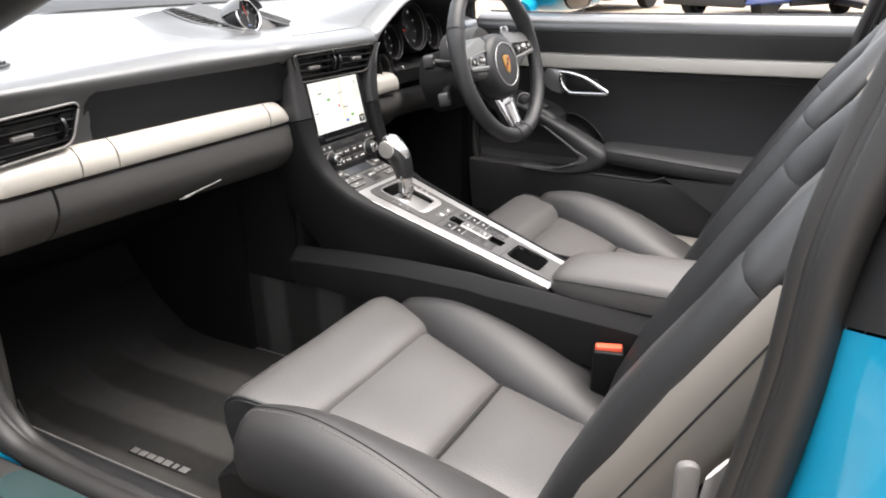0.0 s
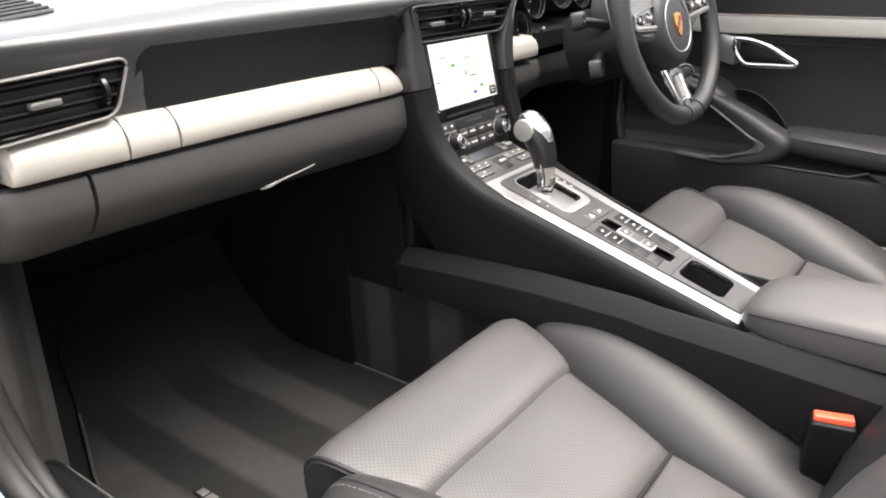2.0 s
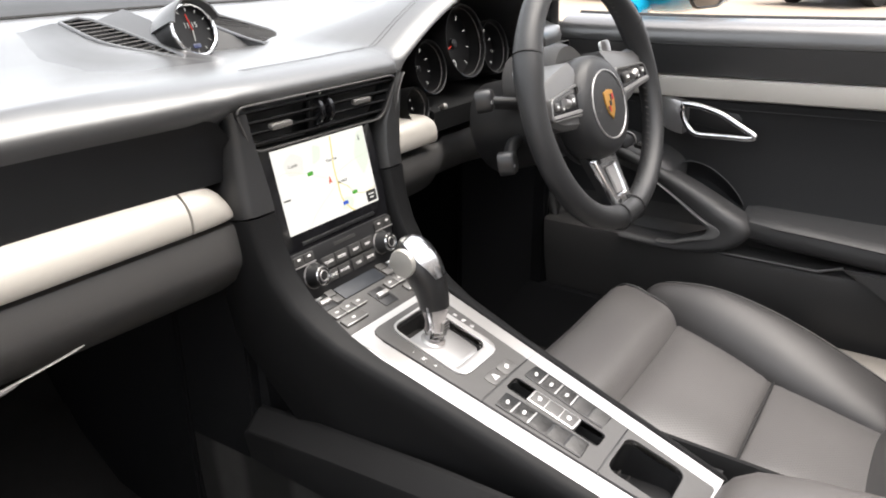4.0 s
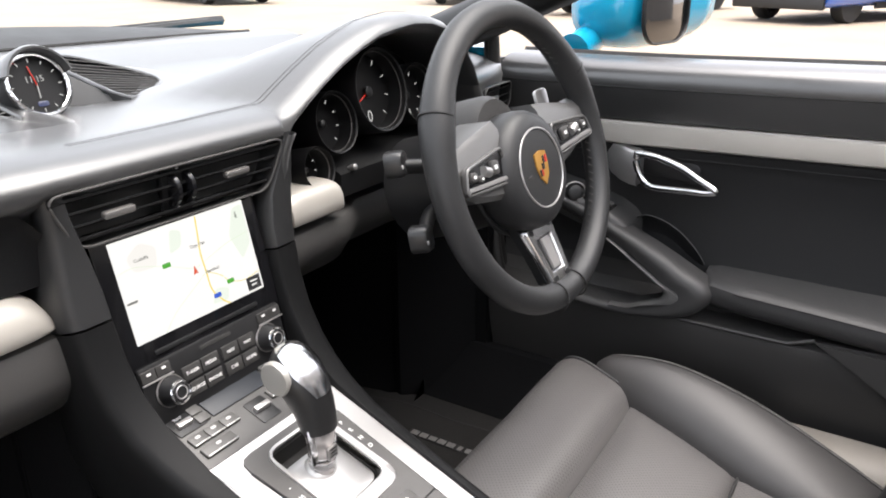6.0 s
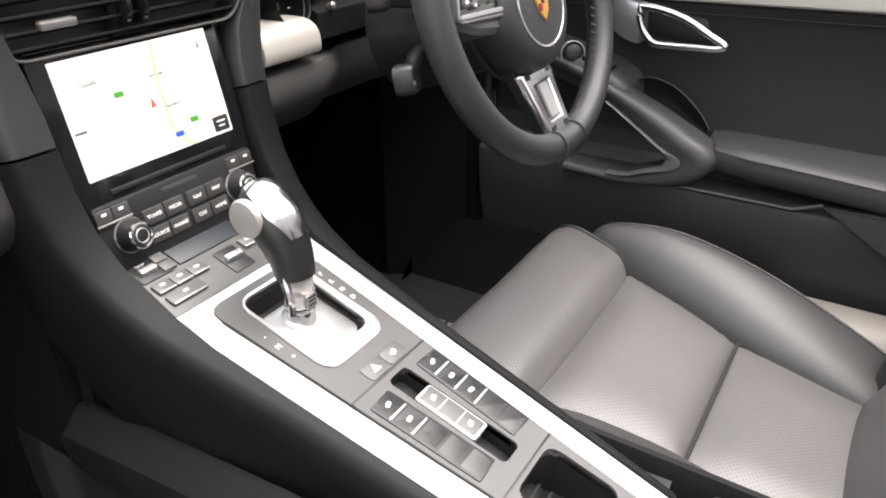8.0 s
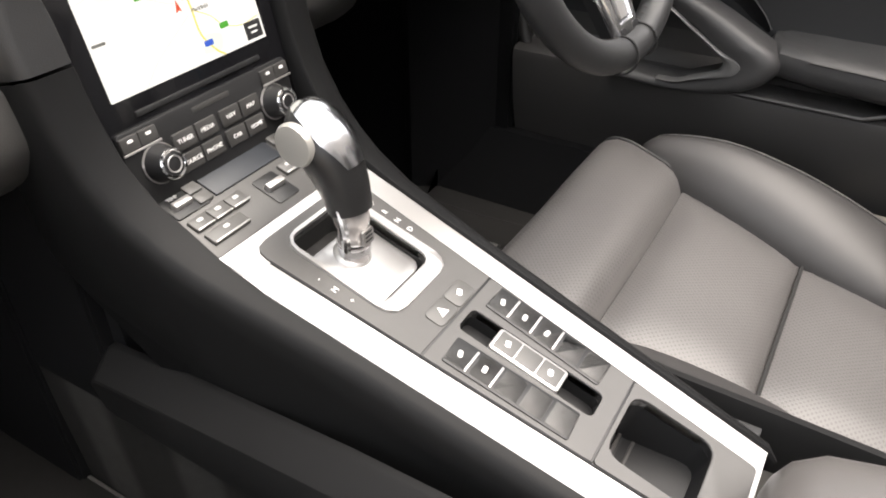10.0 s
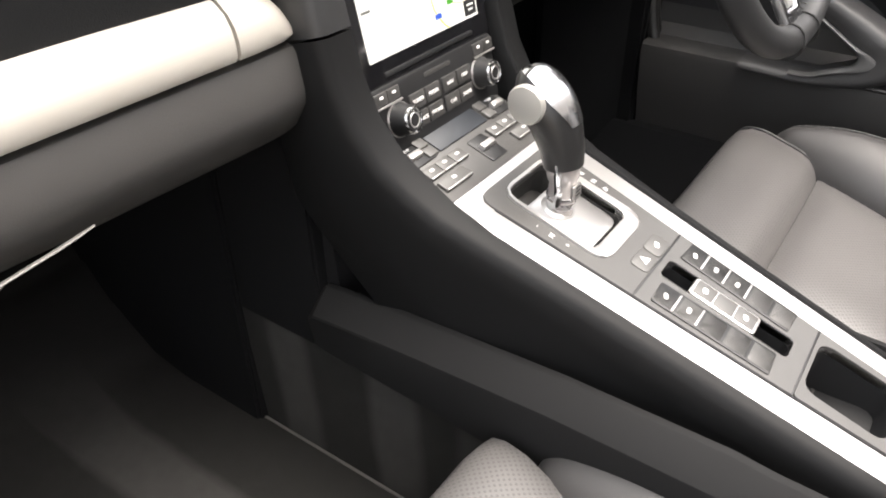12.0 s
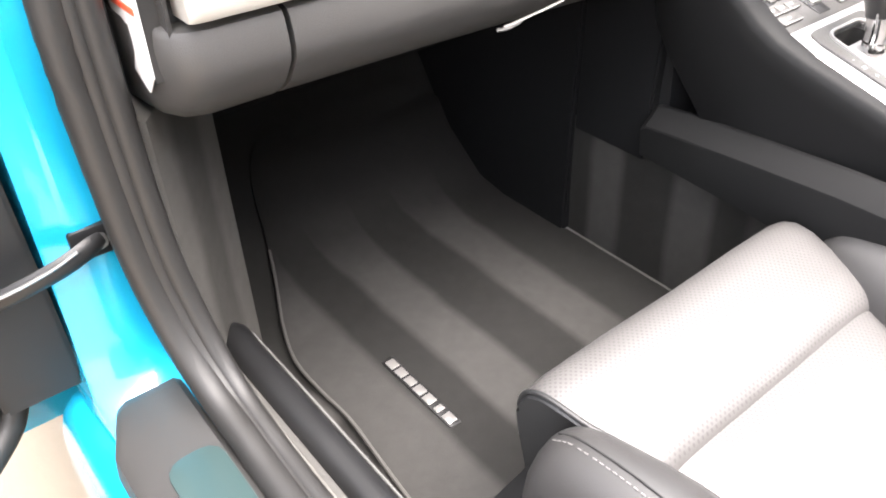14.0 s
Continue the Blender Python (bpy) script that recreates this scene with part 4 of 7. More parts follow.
part("screen_channel", tube([(x, 0.49 - 0.13 * (x / 0.7) ** 2, skin(x, 0.49) + 0.0005) for x in (-0.6, -0.4, -0.2, 0, 0.2, 0.4, 0.5)], 0.003, 6), DARKTHREAD, dash)
# binnacle: recess, gauges
part("binnacle_back", prism([(0.34 + (x - 0.34) * 0.97, 0.69 + (z - 0.69) * 0.80) for x, z in arch], 0.01, basis((0, 0.125, 0), (1, 0, 0), (0, 0, 1)), 0), SHADEBLACK, dash)
rows = [[(x, 0.02 + 0.01, 0.728), (x, 0.04, 0.733), (x, 0.09, 0.742), (x, 0.135, 0.745), (x, 0.135, 0.70), (x, 0.03, 0.70)] for x in (0.245, 0.26, 0.34, 0.45, 0.55)]
part("binnacle_shelf", grid(rows, ring=True, cap=True), SOFTDARK, dash, "black shelf below the instruments")
part("reset_pin", lathe([(0.0022, 0), (0.0022, 0.012), (0.004, 0.013), (0.004, 0.020), (0.002, 0.0215)], basis((0.268, 0.045, 0.728), (1, 0, 0), (0, 0.3, 1)), 14), DULLMETAL, dash, "small grey reset pin")


def gauge(x, z, r, y, digits, needle):
    m = basis((x, y, z), (1, 0, 0), (0, 0.22, 1))
    g = part("gauge", lathe([(r, -0.03), (r, 0.024), (r * 0.975, 0.027), (r * 0.93, 0.026), (r * 0.91, 0.018), (r * 0.88, 0.0), (0.004, 0.0)], m, 40), DIALBLACK, dash, "round black instrument in a deep tube")
    part("bezel", tube([m @ Vector((r * 0.90 * math.cos(a), r * 0.90 * math.sin(a), 0.0195)) for a in [2 * math.pi * k / 36 for k in range(36)]], 0.0008, 6, loop=True), GRAPHITE, g)
    for k in range(9):
        a = radians(225 - 270 * k / 8)
        part("tick", slab(0.0012, r * 0.12, 0.0006, 0.0003, 0.0002, m @ Matrix.Translation((r * 0.78 * math.cos(a), r * 0.78 * math.sin(a), 0.0)) @ Matrix.Rotation(a - math.pi / 2, 4, "Z")), DIALWHITE, g)
    a = radians(needle or 0)
    if needle:
        part("needle", slab(0.0015, r * 0.66, 0.0012, 0.0005, 0.0003, m @ Matrix.Translation((r * 0.36 * math.cos(a), r * 0.36 * math.sin(a), 0.002)) @ Matrix.Rotation(a - math.pi / 2, 4, "Z")), DIALRED, g)
    part("hub_cap", lathe([(r * 0.13, 0), (r * 0.13, 0.005), (r * 0.09, 0.006)], m, 16), BLACK, g)
    if digits:
        words("digits", digits, r * 0.40 if len(digits) < 2 else r * 0.28, m @ Matrix.Translation((-r * 0.05, -r * 0.58, 0.0008)), DIALWHITE, g)
    return g


gauge(0.352, 0.808, 0.054, 0.070, "0", 205)
gauge(0.260, 0.782, 0.038, 0.070, "", None)
gauge(0.213, 0.737, 0.026, 0.060, "", None)
gauge(0.448, 0.790, 0.042, 0.076, "115", None)
gauge(0.512, 0.752, 0.029, 0.082, "", None)
# right end of the dashboard with its own air vent
rows = []
for x, f in ((0.548, 0.0), (0.60, 0.0), (0.67, 0.01), (0.715, 0.03)):
    rows.append([(x, 0.12 + f, 0.69), (x, 0.045 + f, 0.69), (x, 0.040 + f, 0.74), (x, 0.030 + f, 0.792), (x, 0.036 + f, 0.806), (x, 0.065 + f, 0.815), (x, 0.20, 0.835), (x, 0.30, 0.84), (x, 0.30, 0.70)])
part("end_pad", grid(rows, ring=True, cap=True), DASHLEATHER, dash, "leather dashboard end", sharp=50)


def vent(loop, m, depth, slats, lean, tabs, name="air_vent", wheel=None, rim=None):
    """An air outlet: chrome rim, dark box, slanting slats and slider tabs. loop: the rim's corners, own x and y."""
    pts = []
    n = len(loop)
    for i in range(n):
        a, b, c = np.array(loop[i - 1]), np.array(loop[i]), np.array(loop[(i + 1) % n])
        p0, p2 = b + (a - b) / np.linalg.norm(a - b) * 0.015, b + (c - b) / np.linalg.norm(c - b) * 0.015
        for k in np.linspace(0, 1, 7):
            pts.append(tuple((1 - k) ** 2 * p0 + 2 * k * (1 - k) * b + k * k * p2))
    v = part(name, grid([[m @ Vector((x, y, 0)) for x, y in pts], [m @ Vector((x * 0.97, y * 0.95, -depth)) for x, y in pts]], ring=True, cap=False), BLACK, dash, "black air vent with a chrome rim")
    part("vent_back", prism([(x * 0.98, y * 0.97) for x, y in pts], 0.002, m @ Matrix.Translation((0, 0, -depth)), 0), BLACK, v)
    part("rim", tube([m @ Vector((x, y, 0.0)) for x, y in pts], 0.0017 if rim else 0.0012, 8, loop=True), rim or GRAPHITE, v, "thin silver rim")
    ys = [q[1] for q in pts]
    lo, hi = min(ys), max(ys)
    for k in range(slats):
        y = lo + (hi - lo) * (k + 0.7) / (slats + 0.4)
        xs = []
        for i in range(len(pts)):
            (xa, ya), (xb, yb) = pts[i - 1], pts[i]
            if (ya - y) * (yb - y) < 0:
                xs.append(xa + (xb - xa) * (y - ya) / (yb - ya))
        if len(xs) < 2:
            continue
        x0, x1 = min(xs) + 0.002, max(xs) - 0.002
        part("slat", slab(x1 - x0, 0.010, 0.0022, 0.0008, 0.0006, m @ Matrix.Translation(((x0 + x1) / 2, y, -0.007)) @ Matrix.Rotation(radians(lean), 4, "X")), SOFTDARK, v)
    for x, y in tabs:
        part("slider_tab", slab(0.030, 0.0065, 0.006, 0.002, 0.0015, m @ Matrix.Translation((x, y, -0.005))), DULLMETAL, v, "silver slider tab")
    if wheel:
        for x in wheel:
            part("thumb_wheel", lathe([(0.014, -0.003), (0.016, -0.002), (0.016, 0.002), (0.014, 0.003)], m @ Matrix.Translation((x, 0, -0.010)) @ Matrix.Rotation(radians(90), 4, "Y"), 24), GLOSS, v, "ribbed black thumb wheel")
    return v


vm = basis((0, 0.0095, 0.7745), (1, 0, 0), (0, -0.08, 1))
centre_vent = vent([(-0.131, 0.0245), (-0.108, -0.0245), (0.106, -0.0265), (0.131, 0.0235)], vm, 0.035, 4, 62, [(-0.066, -0.003), (0.066, 0.001)], "centre_vent", (-0.008, 0.008))
part("vent_divider", slab(0.034, 0.046, 0.004, 0.004, 0.001, vm @ Matrix.Translation((0, -0.001, -0.012))), BLACK, centre_vent)
for s in (-1, 1):
    part("divider_mark", lathe([(0.0016, 0), (0.0016, 0.0006)], vm @ Matrix.Translation((0, s * 0.019, -0.008)), 12), WHITE, centre_vent)
lm = basis((-0.625, 0.022, 0.7515), (0.999, 0.06, 0.03), (0, 0.02, 1))
vent([(-0.056, 0.0255), (-0.062, -0.027), (0.066, -0.0235), (0.090, 0.0275)], lm, 0.035, 4, 62, [(0.0, 0.0)], "side_vent", (0.058,), DULLMETAL)
rm = basis((0.632, 0.0305, 0.762), (0.99, 0.08, 0), (0, -0.05, 1))
vent([(-0.040, 0.021), (-0.034, -0.021), (0.062, -0.021), (0.066, 0.021)], rm, 0.03, 3, 62, [(0.0, 0.0)], "side_vent")
# trim strip in its pieces
STRIP = [(0.06, 0.7258), (0.0405, 0.7258), (0.0365, 0.7254), (0.0310, 0.7234), (0.0228, 0.7165), (0.0178, 0.7080), (0.0158, 0.7000), (0.0155, 0.691), (0.018, 0.6868), (0.06, 0.6868)]


def strip_piece(xs, shrink=()):
    rows = []
    for i, x in enumerate(xs):
        k = shrink[i] if shrink else 0.0
        rows.append([(x, y + 0.012 * k, 0.6868 + (z - 0.6868) * (1 - k)) for y, z in STRIP])
    return grid(rows, ring=True, cap=True)


for xs, sh in (((-0.669, -0.665, -0.655, -0.559), (0.30, 0.05, 0, 0)), ((-0.5562, -0.5014), ()), ((-0.4984, -0.35, -0.1898), ()), ((-0.1868, -0.172, -0.158, -0.147, -0.138, -0.132, -0.1285), (0, 0.01, 0.06, 0.16, 0.33, 0.58, 0.85))):
    part("trim_strip", strip_piece(xs, sh), TRIM, dash, "pale satin silver trim strip")
RSTRIP = [(0.06, 0.7285), (0.034, 0.7285), (0.027, 0.7272), (0.0205, 0.7225), (0.0165, 0.7145), (0.0150, 0.7050), (0.0150, 0.6960), (0.0175, 0.6925), (0.06, 0.6925)]
rows = [[(x, y + 0.004 * k, 0.6925 + (z - 0.6925) * (1 - k)) for y, z in RSTRIP] for x, k in ((0.1455, 0.20), (0.1475, 0.10), (0.152, 0.03), (0.160, 0.0), (0.215, 0.0), (0.225, 0.03), (0.231, 0.12))]
part("trim_strip", grid(rows, ring=True, cap=True), TRIM, dash, "pale satin silver trim strip", sharp=50)
part("strip_backing", block(-0.662, -0.16, 0.032, 0.10, 0.687, 0.716, 0), BLACK, dash)
# lower pads and glove box
LOW = [(0.10, 0.6815), (0.030, 0.6815), (0.0240, 0.6795), (0.0215, 0.675), (0.0190, 0.658), (0.0182, 0.6480), (0.0200, 0.6385), (0.0262, 0.6285), (0.0345, 0.6165), (0.046, 0.607), (0.058, 0.599), (0.09, 0.594), (0.16, 0.592)]


def low_piece(xs, rise):
    return grid([[(x, y, z if z > 0.66 else z + r) for y, z in LOW] for x, r in zip(xs, rise)], ring=True, cap=True)


lid = part("glove_box_lid", low_piece((-0.5965, -0.59, -0.45, -0.30, -0.20, -0.150, -0.131, -0.1265), (0.006, 0.006, 0.004, 0.0, -0.002, -0.003, -0.003, -0.002)), LOWPAD, dash, "dark grey glove box lid")
part("lid_handle", tube(spline([(-0.393, 0.0200, 0.6165), (-0.384, 0.0170, 0.6185), (-0.36, 0.0165, 0.6210), (-0.335, 0.0165, 0.6235), (-0.314, 0.0180, 0.6255)], 4), [0.0012, 0.0015, 0.0015] + [0.0015] * 12 + [0.0012, 0.0008], 8, flat=0.7), DULLMETAL, lid, "thin chrome handle")
part("handle_hook", tube(spline([(-0.399, 0.0225, 0.6140), (-0.392, 0.0175, 0.6155), (-0.382, 0.0165, 0.6175), (-0.372, 0.0165, 0.6195)], 3), [0.0024] * 8 + [0.0018, 0.001], 8, flat=0.7), GRAPHITE, lid)
rows = []
for x, f, r in ((-0.693, 0.060, 0.022), (-0.690, 0.035, 0.016), (-0.683, 0.016, 0.010), (-0.672, 0.005, 0.007), (-0.655, 0.0, 0.006), (-0.601, 0.0, 0.006)):
    rows.append([(x, y + f, z if z > 0.66 else z + r) for y, z in LOW])
part("lower_pad", grid(rows, ring=True, cap=True), LOWPAD, dash, "dark grey lower pad")
part("gap_backing", block(-0.61, -0.59, 0.04, 0.10, 0.635, 0.68, 0), BLACK, dash)
rows = []
for x, f in ((0.134, 0.0), (0.24, 0.0), (0.30, 0.03), (0.42, 0.03), (0.55, 0.0), (0.72, 0.01)):
    rows.append([(x, y + f, z + 0.01 if z < 0.66 else z) for y, z in LOW])
part("knee_panel", grid(rows, ring=True, cap=True), LOWPAD, dash, "dark grey knee panel below the wheel")
# Sloping sheet added to keep light out of the front footwell.
part("under_cover", grid([[(x, 0.10, 0.604), (x, 0.20, 0.552), (x, 0.35, 0.452), (x, 0.47, 0.392), (x, 0.598, 0.380), (x, 0.598, 0.62), (x, 0.10, 0.62)] for x in (-0.66, -0.12)], ring=True, cap=True), SHADEBLACK, dash, "black slope added under the dashboard to block light")
part("under_cover", block(-0.12, 0.70, 0.12, 0.60, 0.60, 0.62, 0.0), SHADEBLACK, dash)
# end cap with warning label
part("end_cap", block(-0.691, -0.664, 0.034, 0.30, 0.632, 0.79, 0.012), SOFT, dash, "dark rounded dashboard end cap")
part("label_backing", prism([(-0.008, -0.056), (0.014, -0.068), (0.030, -0.052), (0.034, 0.045), (-0.028, 0.045), (-0.028, -0.01)], 0.001, basis((-0.6912, 0.076, 0.700), (0, -1, 0), (0, 0, 1)), 0), WHITE, dash, "white warning label")
for k in range(4):
    part("label_line", slab(0.046, 0.005, 0.0006, 0.0005, 0.0002, basis((-0.6924, 0.074, 0.692 + 0.013 * k), (0, -1, 0), (0, 0, 1))), RED, dash, "red warning line")
part("ignition_switch", lathe([(0.024, -0.01), (0.024, 0.006), (0.021, 0.010), (0.018, 0.008), (0.016, 0.002), (0.004, 0.002)], basis((0.585, 0.012, 0.700), (1, 0, 0), (0, 0.1, 1)), 24), DULLMETAL, dash, "silver ignition switch ring")

# clock pod on the dashboard top with its two side grilles
pod = thing("stopwatch_pod", (0.0, 0.24, 0.838), "round stopwatch clock in a black pod on the dashboard", "clock")
cm = basis((0.008, 0.226, 0.849), (1, 0, 0), (0, 0.36, 1)) @ Matrix.Scale(0.88, 4)
part("pod_housing", lathe([(0.030, -0.05), (0.037, -0.035), (0.0395, 0.0), (0.0395, 0.006), (0.037, 0.007), (0.0365, 0.0)], cm, 36), BLACK, pod)
rows = []
for k in range(13):
    a = radians(15 + 150 * k / 12)
    rows.append([cm @ Vector((r * math.cos(a), r * math.sin(a), z)) for r, z in ((0.0385, 0.020), (0.041, 0.0205), (0.0435, 0.015), (0.043, -0.02), (0.034, -0.075), (0.030, -0.075), (0.0385, -0.02))])
part("pod_hood", grid(rows, ring=True, cap=True), DASHLEATHER, pod, "leather hood over the dial")
part("bezel", tube([cm @ Vector((0.0355 * math.cos(a), 0.0355 * math.sin(a), 0.006)) for a in [2 * math.pi * k / 36 for k in range(36)]], 0.0024, 8, loop=True), CHROME, pod, "bright silver bezel")
part("dial", lathe([(0.035, 0.0), (0.035, 0.001), (0.002, 0.001)], cm, 36), DIALBLACK, pod, "black dial")
for k in range(12):
    a = 2 * math.pi * k / 12
    part("tick", slab(0.0013, 0.0045, 0.0004, 0.0003, 0.0001, cm @ Matrix.Translation((0.029 * math.cos(a), 0.029 * math.sin(a), 0.0012)) @ Matrix.Rotation(a - math.pi / 2, 4, "Z")), DIALWHITE, pod)
for a, ln, mt in ((100, 0.024, DIALRED), (-95, 0.016, DIALWHITE)):
    part("needle", slab(0.0014, ln, 0.001, 0.0004, 0.0003, cm @ Matrix.Translation((ln * 0.45 * math.cos(radians(a)), ln * 0.45 * math.sin(radians(a)), 0.0025)) @ Matrix.Rotation(radians(a - 90), 4, "Z")), mt, pod)
words("digits", "11:15", 0.0105, cm @ Matrix.Translation((0.0, 0.007, 0.0016)), DIALWHITE, pod)
part("dial_window", slab(0.013, 0.006, 0.0006, 0.002, 0.0002, cm @ Matrix.Translation((0.0, -0.0215, 0.0014))), glow("blue_dial_light", (0.16, 0.20, 0.45), 0.14), pod)


def grille(loop, dark):
    """A slatted grille beside the clock pod: closed rim, black bed, level slats and skirts down to the dashboard."""
    q = [np.array(v) for v in loop]
    n = len(q)
    mid = sum(q) / n
    th = thing("speaker_grille", tuple(sum(q) / n - (0, 0, 0.02)), "black slatted speaker grille with a leather surround", "grille", "grilles beside the clock")
    ring = spline([tuple(v) for v in q + [q[0]]], 3)[:-1]
    part("rim", tube(ring, 0.0026, 8, loop=True), DASHLEATHER, th)
    bed = bmesh.new()
    bed.faces.new([bed.verts.new(tuple(v - (0, 0, 0.006))) for v in q])
    part("backing", bed, SHADEBLACK, th)
    hill = []
    for p in ring + ring[:1]:
        v = np.array(p)
        w = (v - mid) * (1, 1, 0)
        w = v + w / np.linalg.norm(w) * (0.075 if p[0] > dark or p[0] < 0 else 0.003)
        low = min(v[2] - 0.003, skin(w[0], w[1]) - 0.002)
        hill.append([tuple(v + (w - v) * u + (0, 0, (low - v[2]) * smooth(u))) for u in (0, 0.15, 0.35, 0.55, 0.75, 1)])
    part("flank", grid(hill), DASHLEATHER, th)
    low, high = min(v[1] for v in q), max(v[1] for v in q)
    for k in range(13):
        y = low + (high - low) * (k + 0.7) / 13.4
        cut = []
        for m in range(n):
            a, b = q[m], q[(m + 1) % n]
            if (a[1] - y) * (b[1] - y) < 0:
                cut.append(tuple(a + (b - a) * (y - a[1]) / (b[1] - a[1])))
        if len(cut) == 2:
            part("slat", tube(cut, 0.0012, 6), SOFT, th)
    return th


grille([(0.070, 0.315, 0.861), (0.110, 0.330, 0.862), (0.160, 0.320, 0.847), (0.193, 0.304, 0.835), (0.197, 0.275, 0.828), (0.162, 0.236, 0.8275), (0.090, 0.190, 0.8275), (0.085, 0.280, 0.847)], 0.11)
grille([(-0.086, 0.348, 0.860), (-0.046, 0.343, 0.860), (-0.028, 0.200, 0.824), (-0.048, 0.222, 0.828), (-0.068, 0.250, 0.834), (-0.084, 0.285, 0.843)], 0.0)
part("pod_flank", grid([[(0.058, 0.292, 0.860), (0.045, 0.235, 0.812)], [(0.080, 0.250, 0.840), (0.060, 0.212, 0.812)], [(0.089, 0.192, 0.826), (0.084, 0.186, 0.814)]]), BLACK, pod, "black flank of the pod")
part("pod_ramp", grid([[(-0.044, 0.343, 0.859), (-0.010, 0.330, 0.872)], [(-0.035, 0.272, 0.841), (-0.020, 0.265, 0.862)], [(-0.027, 0.201, 0.822), (-0.012, 0.205, 0.828)]]), DASHLEATHER, pod, "leather ramp of the pod")
corner = thing("corner_speaker_grille", (-0.55, 0.19, 0.805), "black slatted corner speaker grille on the dashboard", "grille")
tri_pts = [Vector((-0.585, 0.165, 0.8115)), Vector((-0.517, 0.190, 0.815)), Vector((-0.545, 0.250, 0.833)), Vector((-0.590, 0.240, 0.830))]
part("backing", grid([[tri_pts[0], tri_pts[3]], [tri_pts[1], tri_pts[2]]]), BLACK, corner)
for k in range(8):
    u = (k + 0.5) / 8
    part("slat", tube([tri_pts[0].lerp(tri_pts[3], u) + Vector((0, 0, 0.003)), tri_pts[1].lerp(tri_pts[2], u) + Vector((0, 0, 0.003))], 0.0018, 6), SOFT, corner)
part("rim", tube([tri_pts[0], tri_pts[1], tri_pts[2], tri_pts[3]], 0.003, 6, loop=True), DASHLEATHER, corner)

# ---------------------------------------------------------------- centre stack
stack = thing("centre_stack", (0, 0.02, 0.6), "gloss black media unit with a lit map screen", "media unit")
SM = basis((0, 0.0, 0.6525), (1, 0, 0), (0, 0.0212, 0.0905))
part("bezel_panel", slab(0.186, 0.196, 0.014, 0.004, 0.0015, SM @ Matrix.Translation((0, 0.008, -0.0150))), GLOSS, stack, "gloss black front panel")
screen = part("screen", slab(0.1535, 0.0930, 0.0008, 0.0008, 0.0002, SM @ Matrix.Translation((0, 0.0465, -0.0009))), MAPWHITE, stack, "lit navigation map screen")


def on_screen(u, v, z=0.0003):
    return SM @ Matrix.Translation(((u - 0.5) * 0.153, v * 0.0925, z))


def road(points, w, material, z):
    rows = []
    for i, (u, v) in enumerate(points):
        a, b = points[max(0, i - 1)], points[min(len(points) - 1, i + 1)]
        d = Vector(((b[0] - a[0]) * 0.153, (b[1] - a[1]) * 0.0925, 0)).normalized()
        c = Vector(((u - 0.5) * 0.153, v * 0.0925, 0))
        s = Vector((-d.y, d.x, 0)) * w / 2
        rows.append([SM @ (c + s + Vector((0, 0, z - 0.0003))), SM @ (c + s + Vector((0, 0, z))), SM @ (c - s + Vector((0, 0, z))), SM @ (c - s + Vector((0, 0, z - 0.0003)))])
    part("map_road", grid(rows, ring=True, cap=True), material, screen)


road(spline([(0.611, 0.995), (0.597, 0.815), (0.580, 0.622), (0.585, 0.415), (0.592, 0.214), (0.655, 0.06), (0.70, 0.005)], 4), 0.0015, MAPROAD, 0.0003)
road(spline([(0.0, 0.70), (0.12, 0.72), (0.32, 0.62), (0.50, 0.50), (0.58, 0.52), (0.8, 0.62), (0.995, 0.66)], 4), 0.0005, MAPGREEN, 0.00025)
road(spline([(0.585, 0.415), (0.68, 0.33), (0.745, 0.225), (0.86, 0.17), (0.995, 0.20)], 4), 0.0006, MAPROAD, 0.00025)
road(spline([(0.20, 0.005), (0.30, 0.15), (0.46, 0.30), (0.585, 0.415)], 4), 0.0004, MAPGREEN, 0.00025)
for loop in ([(0.060, 0.036), (0.0745, 0.050), (0.0745, 0.090), (0.062, 0.088), (0.050, 0.062)], [(-0.020, 0.066), (-0.006, 0.070), (-0.002, 0.084), (-0.014, 0.088)], [(0.010, 0.006), (0.030, 0.004), (0.034, 0.016), (0.018, 0.020)]):
    part("map_park", prism(rounded(loop, 0.004), 0.0002, SM, 0), MAPPALE, screen)
part("map_town", prism(rounded([(-0.06, 0.062), (-0.036, 0.060), (-0.032, 0.078), (-0.048, 0.086), (-0.064, 0.076)], 0.005), 0.0002, SM, 0), MAPTOWN, screen)
for body, u, v in (("Coalville", 0.174, 0.775), ("Copt Oak", 0.573, 0.712), ("Markfield", 0.634, 0.412)):
    words("map_word", body, 0.0044, on_screen(u, v), MAPTEXT, screen)
part("map_word_bar", slab(0.011, 0.0020, 0.0003, 0.0008, 0.0001, on_screen(0.045, 0.411)), MAPTEXT, screen)
for u, v, mt in ((0.324, 0.628, MAPSIGN), (0.745, 0.225, MAPSIGN), (0.619, 0.138, MAPBLUE)):
    part("map_sign", slab(0.0088, 0.0044, 0.0004, 0.001, 0.0001, on_screen(u, v)), mt, screen)
part("map_marker", prism([(-0.0026, -0.0038), (0, -0.0024), (0.0026, -0.0038), (0, 0.0046)], 0.0006, on_screen(0.509, 0.473), 0), MAPRED, screen)
part("map_box", slab(0.0175, 0.0135, 0.0005, 0.0006, 0.0001, on_screen(0.925, 0.100)), MAPBOX, screen, "dark corner box on the map")
for k in range(2):
    part("box_line", slab(0.010 - 0.003 * k, 0.0016, 0.0003, 0.0004, 0.0001, on_screen(0.925, 0.125 - 0.045 * k, 0.0006)), MAPWHITE, screen)
